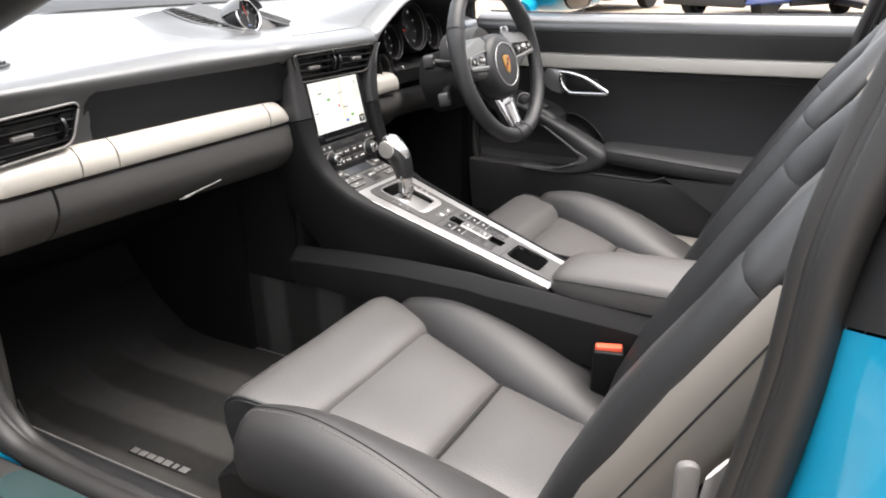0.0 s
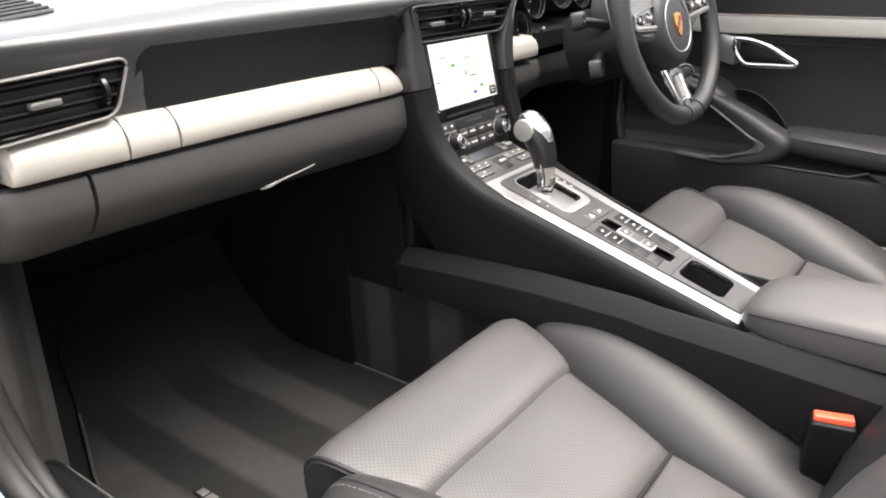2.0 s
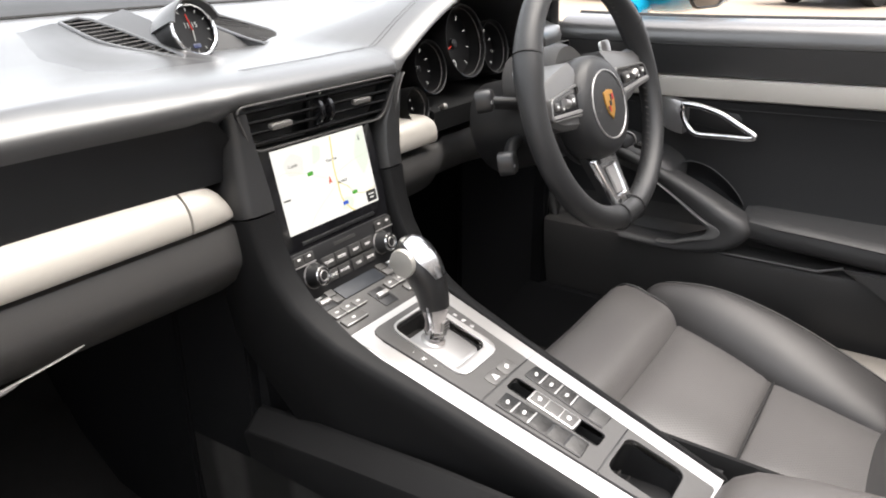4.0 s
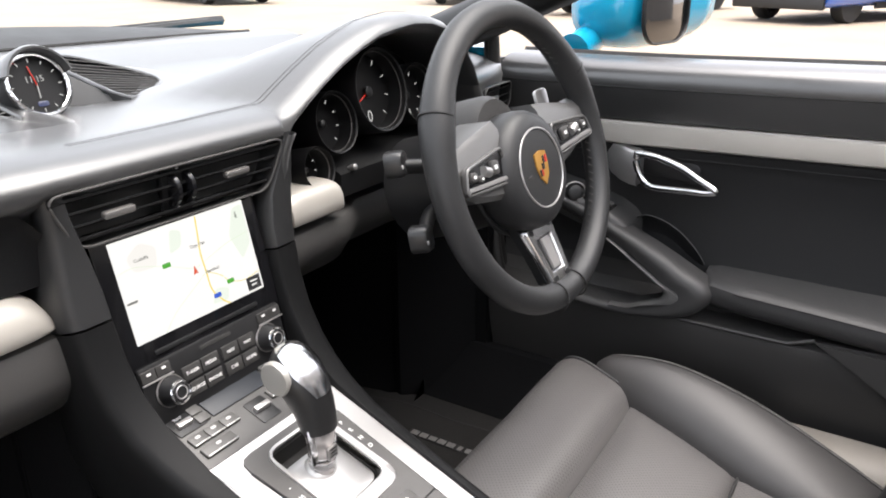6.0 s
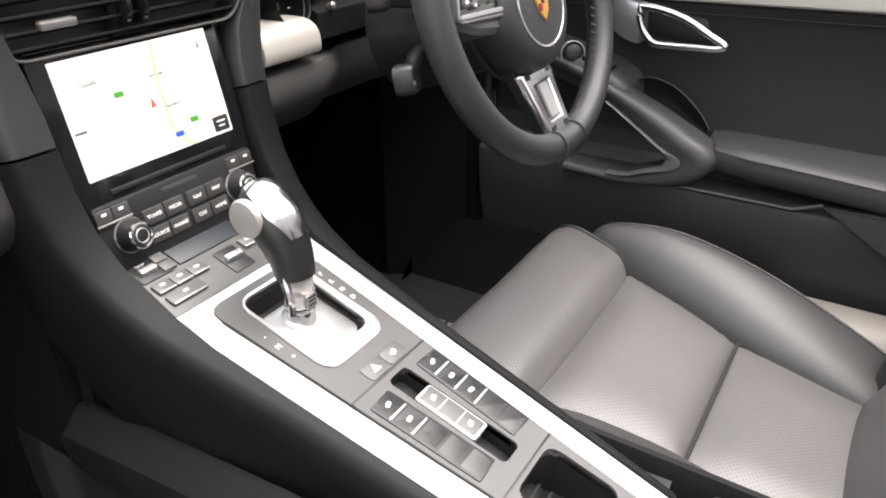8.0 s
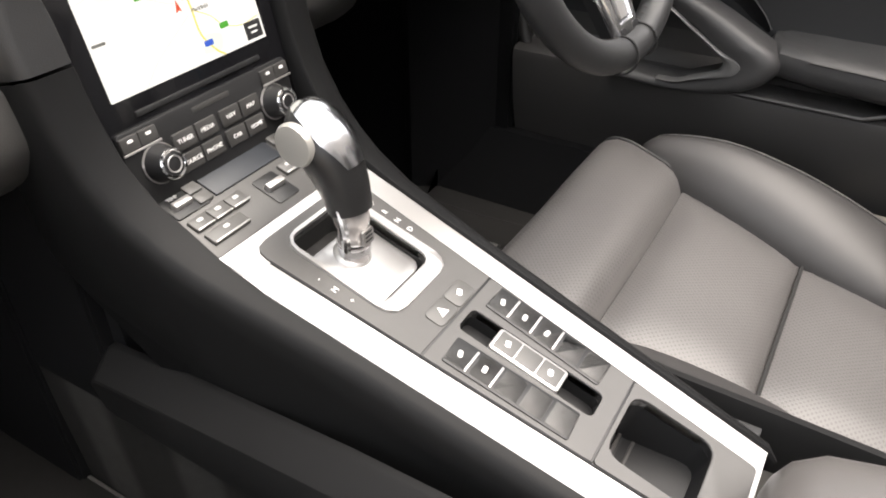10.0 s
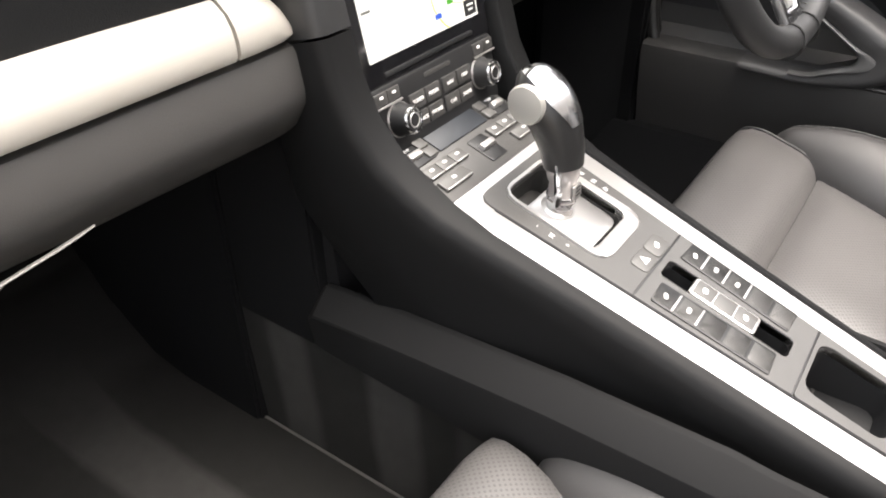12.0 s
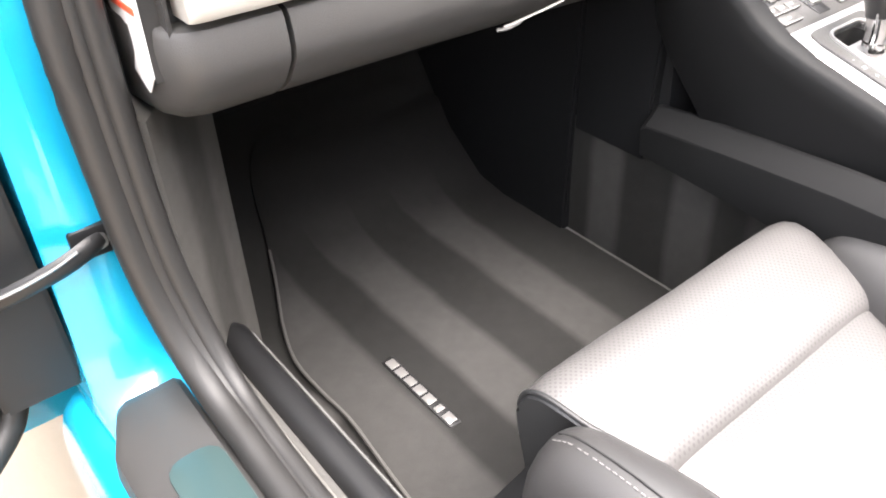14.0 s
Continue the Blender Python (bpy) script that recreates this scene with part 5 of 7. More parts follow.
part("map_compass", prism([(-0.0013, -0.0036), (0, -0.002), (0.0013, -0.0036), (0, 0.0036)], 0.0004, on_screen(0.92, 0.874), 0), MAPTEXT, screen)
# radio keys below the screen
part("disc_slot", slab(0.125, 0.004, 0.0016, 0.001, 0.0004, SM @ Matrix.Translation((0, -0.0125, -0.0010))), BLACK, stack)
part("radio_panel", slab(0.172, 0.060, 0.004, 0.003, 0.0008, SM @ Matrix.Translation((0, -0.0495, -0.0020))), BLACK, stack, "matt black key panel")
for i, (a, b) in enumerate((("TUNER", "SOURCE"), ("MEDIA", "PHONE"), ("NAV", "CAR"), ("MAP", "HOME"))):
    x = (-0.0345, -0.0125, 0.0125, 0.0345)[i]
    for j, body in enumerate((a, b)):
        y = -0.0425 - 0.0165 * j
        key = part("key", slab(0.0205, 0.0135, 0.0035, 0.0012, 0.0008, SM @ Matrix.Translation((x, y, 0.0005))), SOFT, stack, "black labelled key")
        words("key_word", body, 0.0047, SM @ Matrix.Translation((x, y, 0.0042)), WHITE, key)
part("brand_bar", slab(0.038, 0.004, 0.0005, 0.001, 0.0001, SM @ Matrix.Translation((0, -0.0265, 0.002))), SOFT, stack)
for s in (-1, 1):
    for k in range(2):
        key = part("key", slab(0.0155, 0.0105, 0.0035, 0.001, 0.0008, SM @ Matrix.Translation((s * (0.062 + 0.016 * k), -0.0275, 0.0005))), SOFT, stack)
        part("key_mark", slab(0.0045, 0.0022, 0.0004, 0.0008, 0.0001, SM @ Matrix.Translation((s * (0.062 + 0.016 * k), -0.026, 0.0041))), WHITE, key)
    part("key_line", slab(0.033, 0.0016, 0.0012, 0.0004, 0.0003, SM @ Matrix.Translation((s * 0.070, -0.0340, 0.0038))), SILVER, stack)
    knob = part("knob", lathe([(0.0135, 0.0), (0.0145, 0.002), (0.0128, 0.006), (0.0118, 0.014), (0.0108, 0.0165), (0.0095, 0.0168)], SM @ Matrix.Translation((s * 0.061, -0.0495, 0.001)), 28), BLACK, stack, "black knob with a chrome ring")
    part("knob_ring", tube([SM @ Vector((s * 0.061 + 0.0097 * math.cos(a), -0.0495 + 0.0097 * math.sin(a), 0.0176)) for a in [2 * math.pi * k / 28 for k in range(28)]], 0.0016, 6, loop=True), CHROME, knob)
    part("knob_base", tube([SM @ Vector((s * 0.061 + 0.0140 * math.cos(a), -0.0495 + 0.0140 * math.sin(a), 0.003)) for a in [2 * math.pi * k / 28 for k in range(28)]], 0.0012, 6, loop=True), DULLMETAL, knob)
    part("knob_mark", tube([SM @ Vector((s * 0.061 + 0.0058 * math.cos(a), -0.0495 + 0.0058 * math.sin(a), 0.0189)) for a in [2 * math.pi * k / 20 for k in range(20)]], 0.0006, 5, loop=True), SILVER, knob)
    part("knob_cap", lathe([(0.0088, 0.0), (0.0088, 0.0012), (0.0078, 0.0018)], SM @ Matrix.Translation((s * 0.061, -0.0495, 0.0170)), 24), BLACK, knob)

# ---------------------------------------------------------------- centre console
console = thing("centre_console", (0, -0.25, 0.40), "sloping centre console with silver edges and grey switches", "console")
SL = math.atan(0.33)
CN = Vector((0, -math.sin(SL), math.cos(SL)))


def con(x, y, lift=0.0, turn=0.0):
    """A pose on the console's sloping top, y as in the plan."""
    return basis(Vector((x, y, 0.558 + 0.33 * (y + 0.077))) + CN * lift, (1, 0, 0), (0, math.cos(SL), math.sin(SL))) @ Matrix.Rotation(radians(turn), 4, "Z")


CY = 1 / math.cos(SL)
STATIONS = [(0.0115, 0.802, 0.1525, 0.1335, 84), (0.0105, 0.772, 0.1485, 0.1225, 85), (0.0085, 0.742, 0.143, 0.105, 84), (0.003, 0.712, 0.135, 0.0975, 80), (-0.0015, 0.6895, 0.132, 0.0965, 77), (-0.0085, 0.655, 0.130, 0.0945, 74), (-0.021, 0.622, 0.127, 0.0925, 62),
            (-0.040, 0.594, 0.123, 0.0885, 48), (-0.062, 0.5745, 0.1175, 0.0840, 34), (-0.085, 0.5590, 0.1125, 0.0825, 24), (-0.12, 0.5435, 0.105, 0.0812, 18.3), (-0.20, 0.5170, 0.0945, 0.0760, 18.3), (-0.30, 0.4840, 0.0860, 0.0692, 18.3), (-0.40, 0.4510, 0.0780, 0.0626, 18.3), (-0.448, 0.4350, 0.0740, 0.0595, 18.3), (-0.455, 0.427, 0.071, 0.058, 30)]
SLIM = [(0.0115, 0.802, 0.1300, 0.1130, 84), (0.0105, 0.772, 0.1285, 0.1080, 85), (0.0085, 0.742, 0.1290, 0.101, 84), (0.003, 0.712, 0.1325, 0.0975, 80)]


def arm_rows(s, stations):
    rows = []
    for y, z, xo, xi, a in stations:
        n = Vector((0, -math.sin(radians(a)), math.cos(radians(a))))
        p = Vector((0, y, z))
        q = [(xi, -0.02), (xi, -0.002), (xi + 0.002, 0.001), (xo - 0.009, 0.0005), (xo - 0.003, -0.0035), (xo, -0.011), (xo + 0.001, -0.028)]
        r = [Vector((s * x, 0, 0)) + p + n * d for x, d in q]
        if a > 40:
            r += [Vector((s * (xo - 0.002), y + 0.07, z - 0.03 - 0.05 * (a < 70))), Vector((s * 0.10, y + 0.10, z - 0.03 - 0.05 * (a < 70)))]
        else:
            r += [Vector((s * min(xo - 0.003, 0.102), y + 0.012, min(0.452, z - 0.034))), Vector((s * min(xo, 0.10), y + 0.012, 0.40))]
        rows.append(r)
    return rows


for s in (-1, 1):
    top = STATIONS[:5] if s > 0 else SLIM + STATIONS[4:5]
    part("upper_arm", grid(arm_rows(s, top), ring=True, cap=True), LEATHER, console, "black upper pillar beside the screen")
    low = [(STATIONS[4][0] - 0.0006, STATIONS[4][1] - 0.0022, *STATIONS[4][2:])] + STATIONS[5:]
    part("side_arm", grid(arm_rows(s, low), ring=True, cap=True), SOFTDARK, console, "black curved side of the console", sharp=50)
part("core", block(-0.095, 0.095, -0.44, 0.06, 0.36, 0.42, 0.0), BLACK, console)
part("front_core", grid([[(-0.1, 0.03, 0.40), (-0.1, 0.10, 0.40), (-0.1, 0.10, 0.62), (-0.1, 0.05, 0.62)], [(0.1, 0.03, 0.40), (0.1, 0.10, 0.40), (0.1, 0.10, 0.62), (0.1, 0.05, 0.62)]], ring=True, cap=True), BLACK, console)


def rect(x0, x1, y0, y1, r, n=3):
    """A rounded outline in the console's plane, about the console pose at y = -0.077."""
    cx, cy = (x0 + x1) / 2, ((y0 + y1) / 2 + 0.077) * CY
    return [(cx + x, cy + y) for x, y in rrect(x1 - x0, (y1 - y0) * CY, r, n)]


C0 = con(0, -0.077)


def edge_out(y):
    """Half the width of the silver frame, drawn together towards the rear."""
    return 0.0805 + 0.066 * (y + 0.10)


def edge_in(y):
    """Half the width of the graphite panels inside the frame."""
    return 0.0590 + 0.064 * (y + 0.09)


def panel_loop(w, y0, y1, front, rear):
    """A panel's outline with its own corner radius at the front and at the rear."""
    a, b = (y0 + 0.077) * CY, (y1 + 0.077) * CY
    corners = [(w, b), (-w, b), (-w, a), (w, a)]
    broad, tight = rounded(corners, front, 3), rounded(corners, rear, 3)
    return broad[:8] + tight[8:]


def taper(loop, half):
    """Bring the outermost points of an outline to the given half width at their place along the console."""
    top = max(abs(x) for x, y in loop)
    return [(x * half(y / CY - 0.077) / top, y) for x, y in loop]


def well(loop, d, material, name, label=""):
    rows = [[C0 @ Vector((x, y, z)) for x, y in loop] for z in (0.0, -d)]
    bm = grid(rows, ring=True)
    bm.verts.ensure_lookup_table()
    bm.faces.new(bm.verts[len(loop):])
    return part(name, bm, material, console, label)


GEARHOLE = rect(-0.0345, 0.0325, -0.1815, -0.1000, 0.010)
SLOT = rect(-0.0105, 0.0135, -0.336, -0.230, 0.005)
CUBBY = rect(-0.0290, 0.0320, -0.4150, -0.3530, 0.011)
for y0, y1, hole in ((-0.2245, -0.0785, GEARHOLE), (-0.3490, -0.2245, SLOT), (-0.4480, -0.3490, CUBBY)):
    part("silver_frame", ringplate(taper(rect(-0.08, 0.08, y0, y1, 0.0006), edge_out), hole, 0.006, C0 @ Matrix.Translation((0, 0, -0.006)), 0.0003), SILVER, console, "satin silver console frame")
    for s in (-1, 1):
        part("frame_flank", grid([[(s * (edge_out(y) + d), y, 0.558 + 0.33 * (y + 0.077) - h) for d, h in ((-0.0005, 0.0002), (0.0025, 0.0022), (0.0035, 0.009))] for y in (y0, y1)]), SILVER, console)
part("gear_surround", ringplate(taper(panel_loop(0.0590, -0.2238, -0.0885, 0.014, 0.001), edge_in), rect(-0.0355, 0.0335, -0.1825, -0.0990, 0.010), 0.0018, C0 @ Matrix.Translation((0, 0, -0.0002)), 0.0005), GRAPHITE, console, "graphite gear surround")
part("gear_ring", ringplate(rect(-0.0385, 0.0405, -0.1950, -0.0965, 0.016), GEARHOLE, 0.0020, C0 @ Matrix.Translation((0, 0, 0.0016)), 0.0008), SILVER, console, "silver gear gate ring")
for y in (-0.2245, -0.3490):
    part("panel_joint", slab(edge_in(y) * 2, 0.0018, 0.0030, 0.0004, 0.0002, con(0, y, -0.0016)), BLACK, console, "thin dark joint")
for s in (-1, 1):
    part("edge_joint", tube([C0 @ Vector((s * (edge_in(y) + 0.0006), (y + 0.077) * CY, 0.0002)) for y in (-0.105, -0.20, -0.30, -0.440)], 0.0009, 5), BLACK, console)
well(GEARHOLE, 0.030, SOFT, "gear_well", "black gear gate well")
gate = part("gate_plate", slab(0.063, 0.064, 0.004, 0.010, 0.001, con(-0.001, -0.1475, -0.011)), GATE, console, "silver sliding gate plate")
part("switch_panel", ringplate(taper(rect(-0.0510, 0.0510, -0.3482, -0.2253, 0.0015), edge_in), SLOT, 0.0018, C0 @ Matrix.Translation((0, 0, -0.0001)), 0.0005), GRAPHITE, console, "graphite switch panel")
well(SLOT, 0.016, BLACK, "toggle_slot")
well(CUBBY, 0.045, BLACK, "storage_cubby", "deep black storage tray")
part("cubby_rim", ringplate(taper(rect(-0.0430, 0.0430, -0.4440, -0.3498, 0.003), edge_in), CUBBY, 0.0020, C0 @ Matrix.Translation((0, 0, -0.0001)), 0.0006), GRAPHITE, console, "grey tray rim")
for k in range(5):
    part("tray_rib", slab(0.058, 0.003, 0.003, 0.001, 0.0008, con(0.004, -0.362 - 0.011 * k, -0.0448)), SOFT, console)
# keys by the hazard switch
for x, y, w, h in ((-0.0075, -0.2150, 0.0250, 0.0165), (0.0180, -0.2150, 0.0250, 0.0165)):
    key = part("switch", slab(w, h, 0.0012, 0.004, 0.0006, con(x, y, 0.0014)), BUTTON, console, "grey push switch")
    if x < 0:
        part("hazard_mark", prism([(-0.0045, -0.0035), (0.0045, -0.0035), (0, 0.0045)], 0.0004, con(x, y, 0.0027), 0), WHITE, key, "white triangle mark")
    else:
        part("lock_mark", slab(0.0062, 0.0042, 0.0004, 0.001, 0.0001, con(x, y, 0.0027, 25)), WHITE, key)
toggle = part("roof_switch", slab(0.0225, 0.058, 0.006, 0.003, 0.0012, con(0.001, -0.2815, -0.003)), SILVER, console, "silver rocker switch")
for k, y in enumerate((-0.2645, -0.2815, -0.2985)):
    part("rocker_key", slab(0.0172, 0.0168, 0.0008, 0.0008, 0.0004, con(0.001, y, 0.0028)), BUTTON, toggle)
    if k != 1:
        part("rocker_mark", slab(0.0062, 0.0042, 0.0003, 0.0015, 0.0001, con(0.001, y, 0.0037, 15)), WHITE, toggle)
for s, x0, marks in ((1, 0.0325, 3), (-1, -0.0290, 2)):
    row = part("switch_bed", slab(0.026, 0.099, 0.0016, 0.002, 0.0006, con(x0, -0.2825, 0.0012, s * -2.6)), BLACK, console)
    for k in range(5):
        y = -0.2445 - 0.019 * k
        x = x0 - s * 0.0009 * (k - 2)
        key = part("switch", slab(0.0222, 0.0184, 0.0012, 0.0010, 0.0004, con(x, y, 0.0016)), BUTTON, console, "grey push switch")
        if k < marks:
            part("switch_line", slab(0.0215, 0.0018, 0.0012, 0.0005, 0.0003, con(x, y - 0.0080, 0.0022)), SILVER, key, "thin silver line")
            part("switch_mark", slab(0.0066, 0.0038, 0.0004, 0.0015, 0.0001, con(x, y + 0.001, 0.0028, 20 - 13 * k)), PRINT, key)
for x, y, body in ((-0.0470, -0.137, "-"), (-0.0465, -0.151, "M"), (-0.0455, -0.165, "+"), (0.0475, -0.118, "P"), (0.0473, -0.130, "R"), (0.0471, -0.142, "N"), (0.0468, -0.154, "D")):
    words("gear_letter", body, 0.0065, con(x, y, 0.0018), WHITE, console)
# climate keys ahead of the silver frame
part("climate_panel", slab(0.164, 0.074 * CY, 0.008, 0.003, 0.001, con(0, -0.0425, -0.0072)), GRAPHITE, console, "graphite climate panel")
part("climate_display", slab(0.074, 0.0215, 0.0022, 0.001, 0.0006, con(0.0, -0.0270, 0.0003)), LCD, console, "grey climate display")
for s in (-1, 1):
    part("temperature_bed", slab(0.032, 0.024, 0.0018, 0.002, 0.0006, con(s * 0.060, -0.0275, 0.0004)), BLACK, console)
    part("temperature_switch", slab(0.0165, 0.0065, 0.0055, 0.0012, 0.0015, con(s * 0.0635, -0.0290, 0.0015)), SILVER, console, "silver temperature rocker")
    words("switch_word", "TEMP", 0.0040, con(s * 0.064, -0.0205, 0.0023), WHITE, console)
    part("switch", slab(0.0130, 0.0105, 0.0030, 0.001, 0.0008, con(s * 0.0465, -0.0215, 0.0010)), BUTTON, console)
    part("switch", slab(0.0130, 0.0105, 0.0030, 0.001, 0.0008, con(s * 0.0465, -0.0325, 0.0010)), BUTTON, console)
    for k in range(3):
        key = part("switch", slab(0.0172, 0.0122, 0.0030, 0.0012, 0.0008, con(s * (0.066 - 0.018 * k), -0.0495, 0.0006)), BUTTON, console, "grey push switch")
        part("switch_mark", slab(0.0055, 0.0030, 0.0004, 0.0012, 0.0001, con(s * (0.066 - 0.018 * k), -0.0480, 0.0037)), PRINT, key)
        part("switch_line", slab(0.0165, 0.0014, 0.0011, 0.0004, 0.0003, con(s * (0.066 - 0.018 * k), -0.0548, 0.0034)), SILVER, key)
    key = part("switch", slab(0.036, 0.0120, 0.0030, 0.0012, 0.0008, con(s * 0.0565, -0.0650, 0.0006)), BUTTON, console, "grey push switch")
    part("switch_mark", slab(0.0055, 0.0030, 0.0004, 0.0012, 0.0001, con(s * 0.0565, -0.0635, 0.0037)), PRINT, key)
    part("switch_line", slab(0.034, 0.0014, 0.0011, 0.0004, 0.0003, con(s * 0.0565, -0.0700, 0.0034)), SILVER, key)
part("fan_bed", slab(0.0235, 0.030, 0.0012, 0.002, 0.0004, con(0.004, -0.0580, 0.0006)), BLACK, console)
part("fan_switch", slab(0.0185, 0.0065, 0.0060, 0.0012, 0.0015, con(0.004, -0.0570, 0.0010)), SILVER, console, "silver fan rocker")
# armrest lid
armrest = thing("armrest_lid", (-0.02, -0.6, 0.44), "padded grey-black leather armrest on the console", "armrest")
LID = ((-0.4495, -0.05, 0.01, 0.444, 0.453), (-0.453, -0.066, 0.02, 0.442, 0.464), (-0.462, -0.08, 0.033, 0.439, 0.475), (-0.481, -0.092, 0.044, 0.441, 0.484), (-0.526, -0.099, 0.052, 0.44, 0.492), (-0.606, -0.102, 0.058, 0.44, 0.498), (-0.726, -0.104, 0.06, 0.44, 0.503), (-0.866, -0.105, 0.062, 0.44, 0.506))
ROUND = ((-0.94, 0), (-0.985, 0.06), (-1.0, 0.25), (-1.0, 0.48), (-0.985, 0.62), (-0.95, 0.73), (-0.86, 0.83), (-0.65, 0.925), (-0.3, 0.985), (0, 1), (0.3, 0.985), (0.65, 0.91), (0.86, 0.80), (0.95, 0.70), (0.985, 0.60), (1.0, 0.48), (1.0, 0.25), (0.985, 0.06), (0.94, 0))
rows = [[(0.5 * (xl + xr) + 0.5 * (xr - xl) * u, y, zb + (zt - zb) * k) for u, k in ROUND] for y, xl, xr, zb, zt in LID]
part("pad", grid(rows, ring=True, cap=True), LIDSKIN, armrest)
part("seam", tube([(xl + 0.006 * (xr - xl) - 0.0002, y, zb + (zt - zb) * 0.62) for y, xl, xr, zb, zt in LID[2:]], 0.0012, 5), DARKTHREAD, armrest, "dark piped seam")
part("box", block(-0.098, 0.060, -0.86, -0.462, 0.30, 0.4415, 0.006), SOFT, armrest)

# gear lever
lever = thing("gear_lever", (0, -0.14, 0.53), "gear lever with black leather grip and silver button", "gear lever")
part("collar", lathe([(0.0150, -0.012), (0.0150, 0.001), (0.0130, 0.003), (0.0110, 0.004)], con(-0.001, -0.1350, -0.008), 24), SILVER, lever, "chrome collar")
shaft = spline([(-0.001, -0.1350, 0.519), (-0.001, -0.1355, 0.540), (-0.001, -0.1350, 0.560), (-0.001, -0.1335, 0.576)], 4)
part("shaft", tube(shaft, [0.0110] * 4 + [0.0122] * 5 + [0.0140] * 4, 18, up=(0, 1, 0)), CLEAR, lever, "clear and chrome shaft")
part("shaft_band", tube([(-0.001, -0.1353, 0.5370), (-0.001, -0.1355, 0.5425)], 0.0126, 18, up=(0, 1, 0)), CHROME, lever)
part("shaft_band", tube([(-0.001, -0.1354, 0.5455), (-0.001, -0.1354, 0.5475)], 0.0130, 18, up=(0, 1, 0)), CHROME, lever)
for q in (-0.0115, 0.0115):
    part("shaft_rib", tube([(-0.001 + q, -0.1375, 0.541), (-0.001 + q * 1.05, -0.1378, 0.558), (-0.001 + q * 1.2, -0.1355, 0.580)], 0.0036, 8, up=(0, 1, 0)), CHROME, lever, "chrome rib")
part("shaft_plate", slab(0.013, 0.013, 0.002, 0.002, 0.0006, basis((-0.001, -0.1475, 0.553), (1, 0, 0), (0, 0.05, 1))), DULLMETAL, lever)
for k in range(3):
    part("shaft_mark", slab(0.008, 0.0013, 0.0004, 0.0004, 0.0001, basis((-0.001, -0.1497, 0.5575 - 0.0035 * k), (1, 0, 0), (0, 0.05, 1))), BLACK, lever)
cen = spline([(-0.001, -0.1345, 0.5735), (-0.0012, -0.1315, 0.589), (-0.0015, -0.1260, 0.6045), (-0.002, -0.1190, 0.6180), (-0.002, -0.1095, 0.6295), (-0.002, -0.0985, 0.6385), (-0.002, -0.0905, 0.6430)], 3)
wid = spline([(0.0168,), (0.0184,), (0.0206,), (0.0226,), (0.0224,), (0.0180,), (0.004,)], 3)
dep = spline([(0.0165,), (0.0184,), (0.0204,), (0.0215,), (0.0208,), (0.0165,), (0.005,)], 3)
rows = []
for i, c in enumerate(cen):
    a, b = Vector(cen[max(0, i - 1)]), Vector(cen[min(len(cen) - 1, i + 1)])
    t = (b - a).normalized()
    u = t.cross(Vector((1, 0, 0))).normalized()
    rows.append([Vector(c) + Vector((1, 0, 0)) * wid[i][0] * math.cos(q) + u * dep[i][0] * math.sin(q) for q in [2 * math.pi * k / 18 for k in range(18)]])
part("grip", grid(rows, ring=True, cap=True), GRIP, lever, "black leather grip", sharp=60)
# silver inlay over the top and back of the grip
rows = []
for i in range(6, len(cen)):
    a, b = Vector(cen[max(0, i - 1)]), Vector(cen[min(len(cen) - 1, i + 1)])
    t = (b - a).normalized()
    u = t.cross(Vector((1, 0, 0))).normalized()
    if u.y > 0:
        u = -u
    k0 = min(1, 0.52 + (i - 6) / 9)
    rows.append([Vector(cen[i]) + Vector((1, 0, 0)) * wid[i][0] * 1.03 * math.sin(q) + u * dep[i][0] * 1.045 * math.cos(q) for q in [radians(v * k0) for v in (-52, -36, -18, 0, 18, 36, 52)]] + [Vector(cen[i])])
part("grip_inlay", grid(rows, ring=True, cap=True), POLISHED, lever, "polished silver inlay", sharp=60)
part("release_button", lathe([(0.0160, 0), (0.0163, 0.003), (0.0149, 0.0055), (0.009, 0.0068), (0.002, 0.0070)], basis((-0.0212, -0.1090, 0.6275), (0, -1, 0), (0, 0.0, 1)), 26), mat("grey_button_metal", (0.42, 0.41, 0.38), 0.4, metal=0.5), lever, "round satin grey release button")

# ---------------------------------------------------------------- steering wheel and column
wheel = thing("steering_wheel", (0.338, -0.173, 0.752), "three-spoke black leather steering wheel with silver inserts", "steering wheel")
TL = 0.311
WM = basis((0.334, -0.173, 0.757), (math.cos(-0.067), math.sin(-0.067), 0), (0, math.sin(TL), math.cos(TL))) @ Matrix.Rotation(radians(3), 4, "Z")


def on_wheel(x, y, z=0.0, turn=0.0):
    return WM @ Matrix.Translation((x, y, z)) @ Matrix.Rotation(radians(turn), 4, "Z")


ringpts = [WM @ Vector((0.1635 * math.cos(a), 0.1635 * math.sin(a), 0)) for a in [2 * math.pi * k / 72 for k in range(72)]]
rads = []
for k in range(72):
    a = 5 * k
    rads.append(0.0160 + 0.0025 * math.exp(-((a - 25) / 12) ** 2) + 0.0025 * math.exp(-((a - 155) / 12) ** 2))
part("rim", tube(ringpts, rads, 14, loop=True, up=tuple(WM.to_3x3() @ Vector((0, 0, 1)))), LEATHER, wheel, "black leather rim", sharp=60)
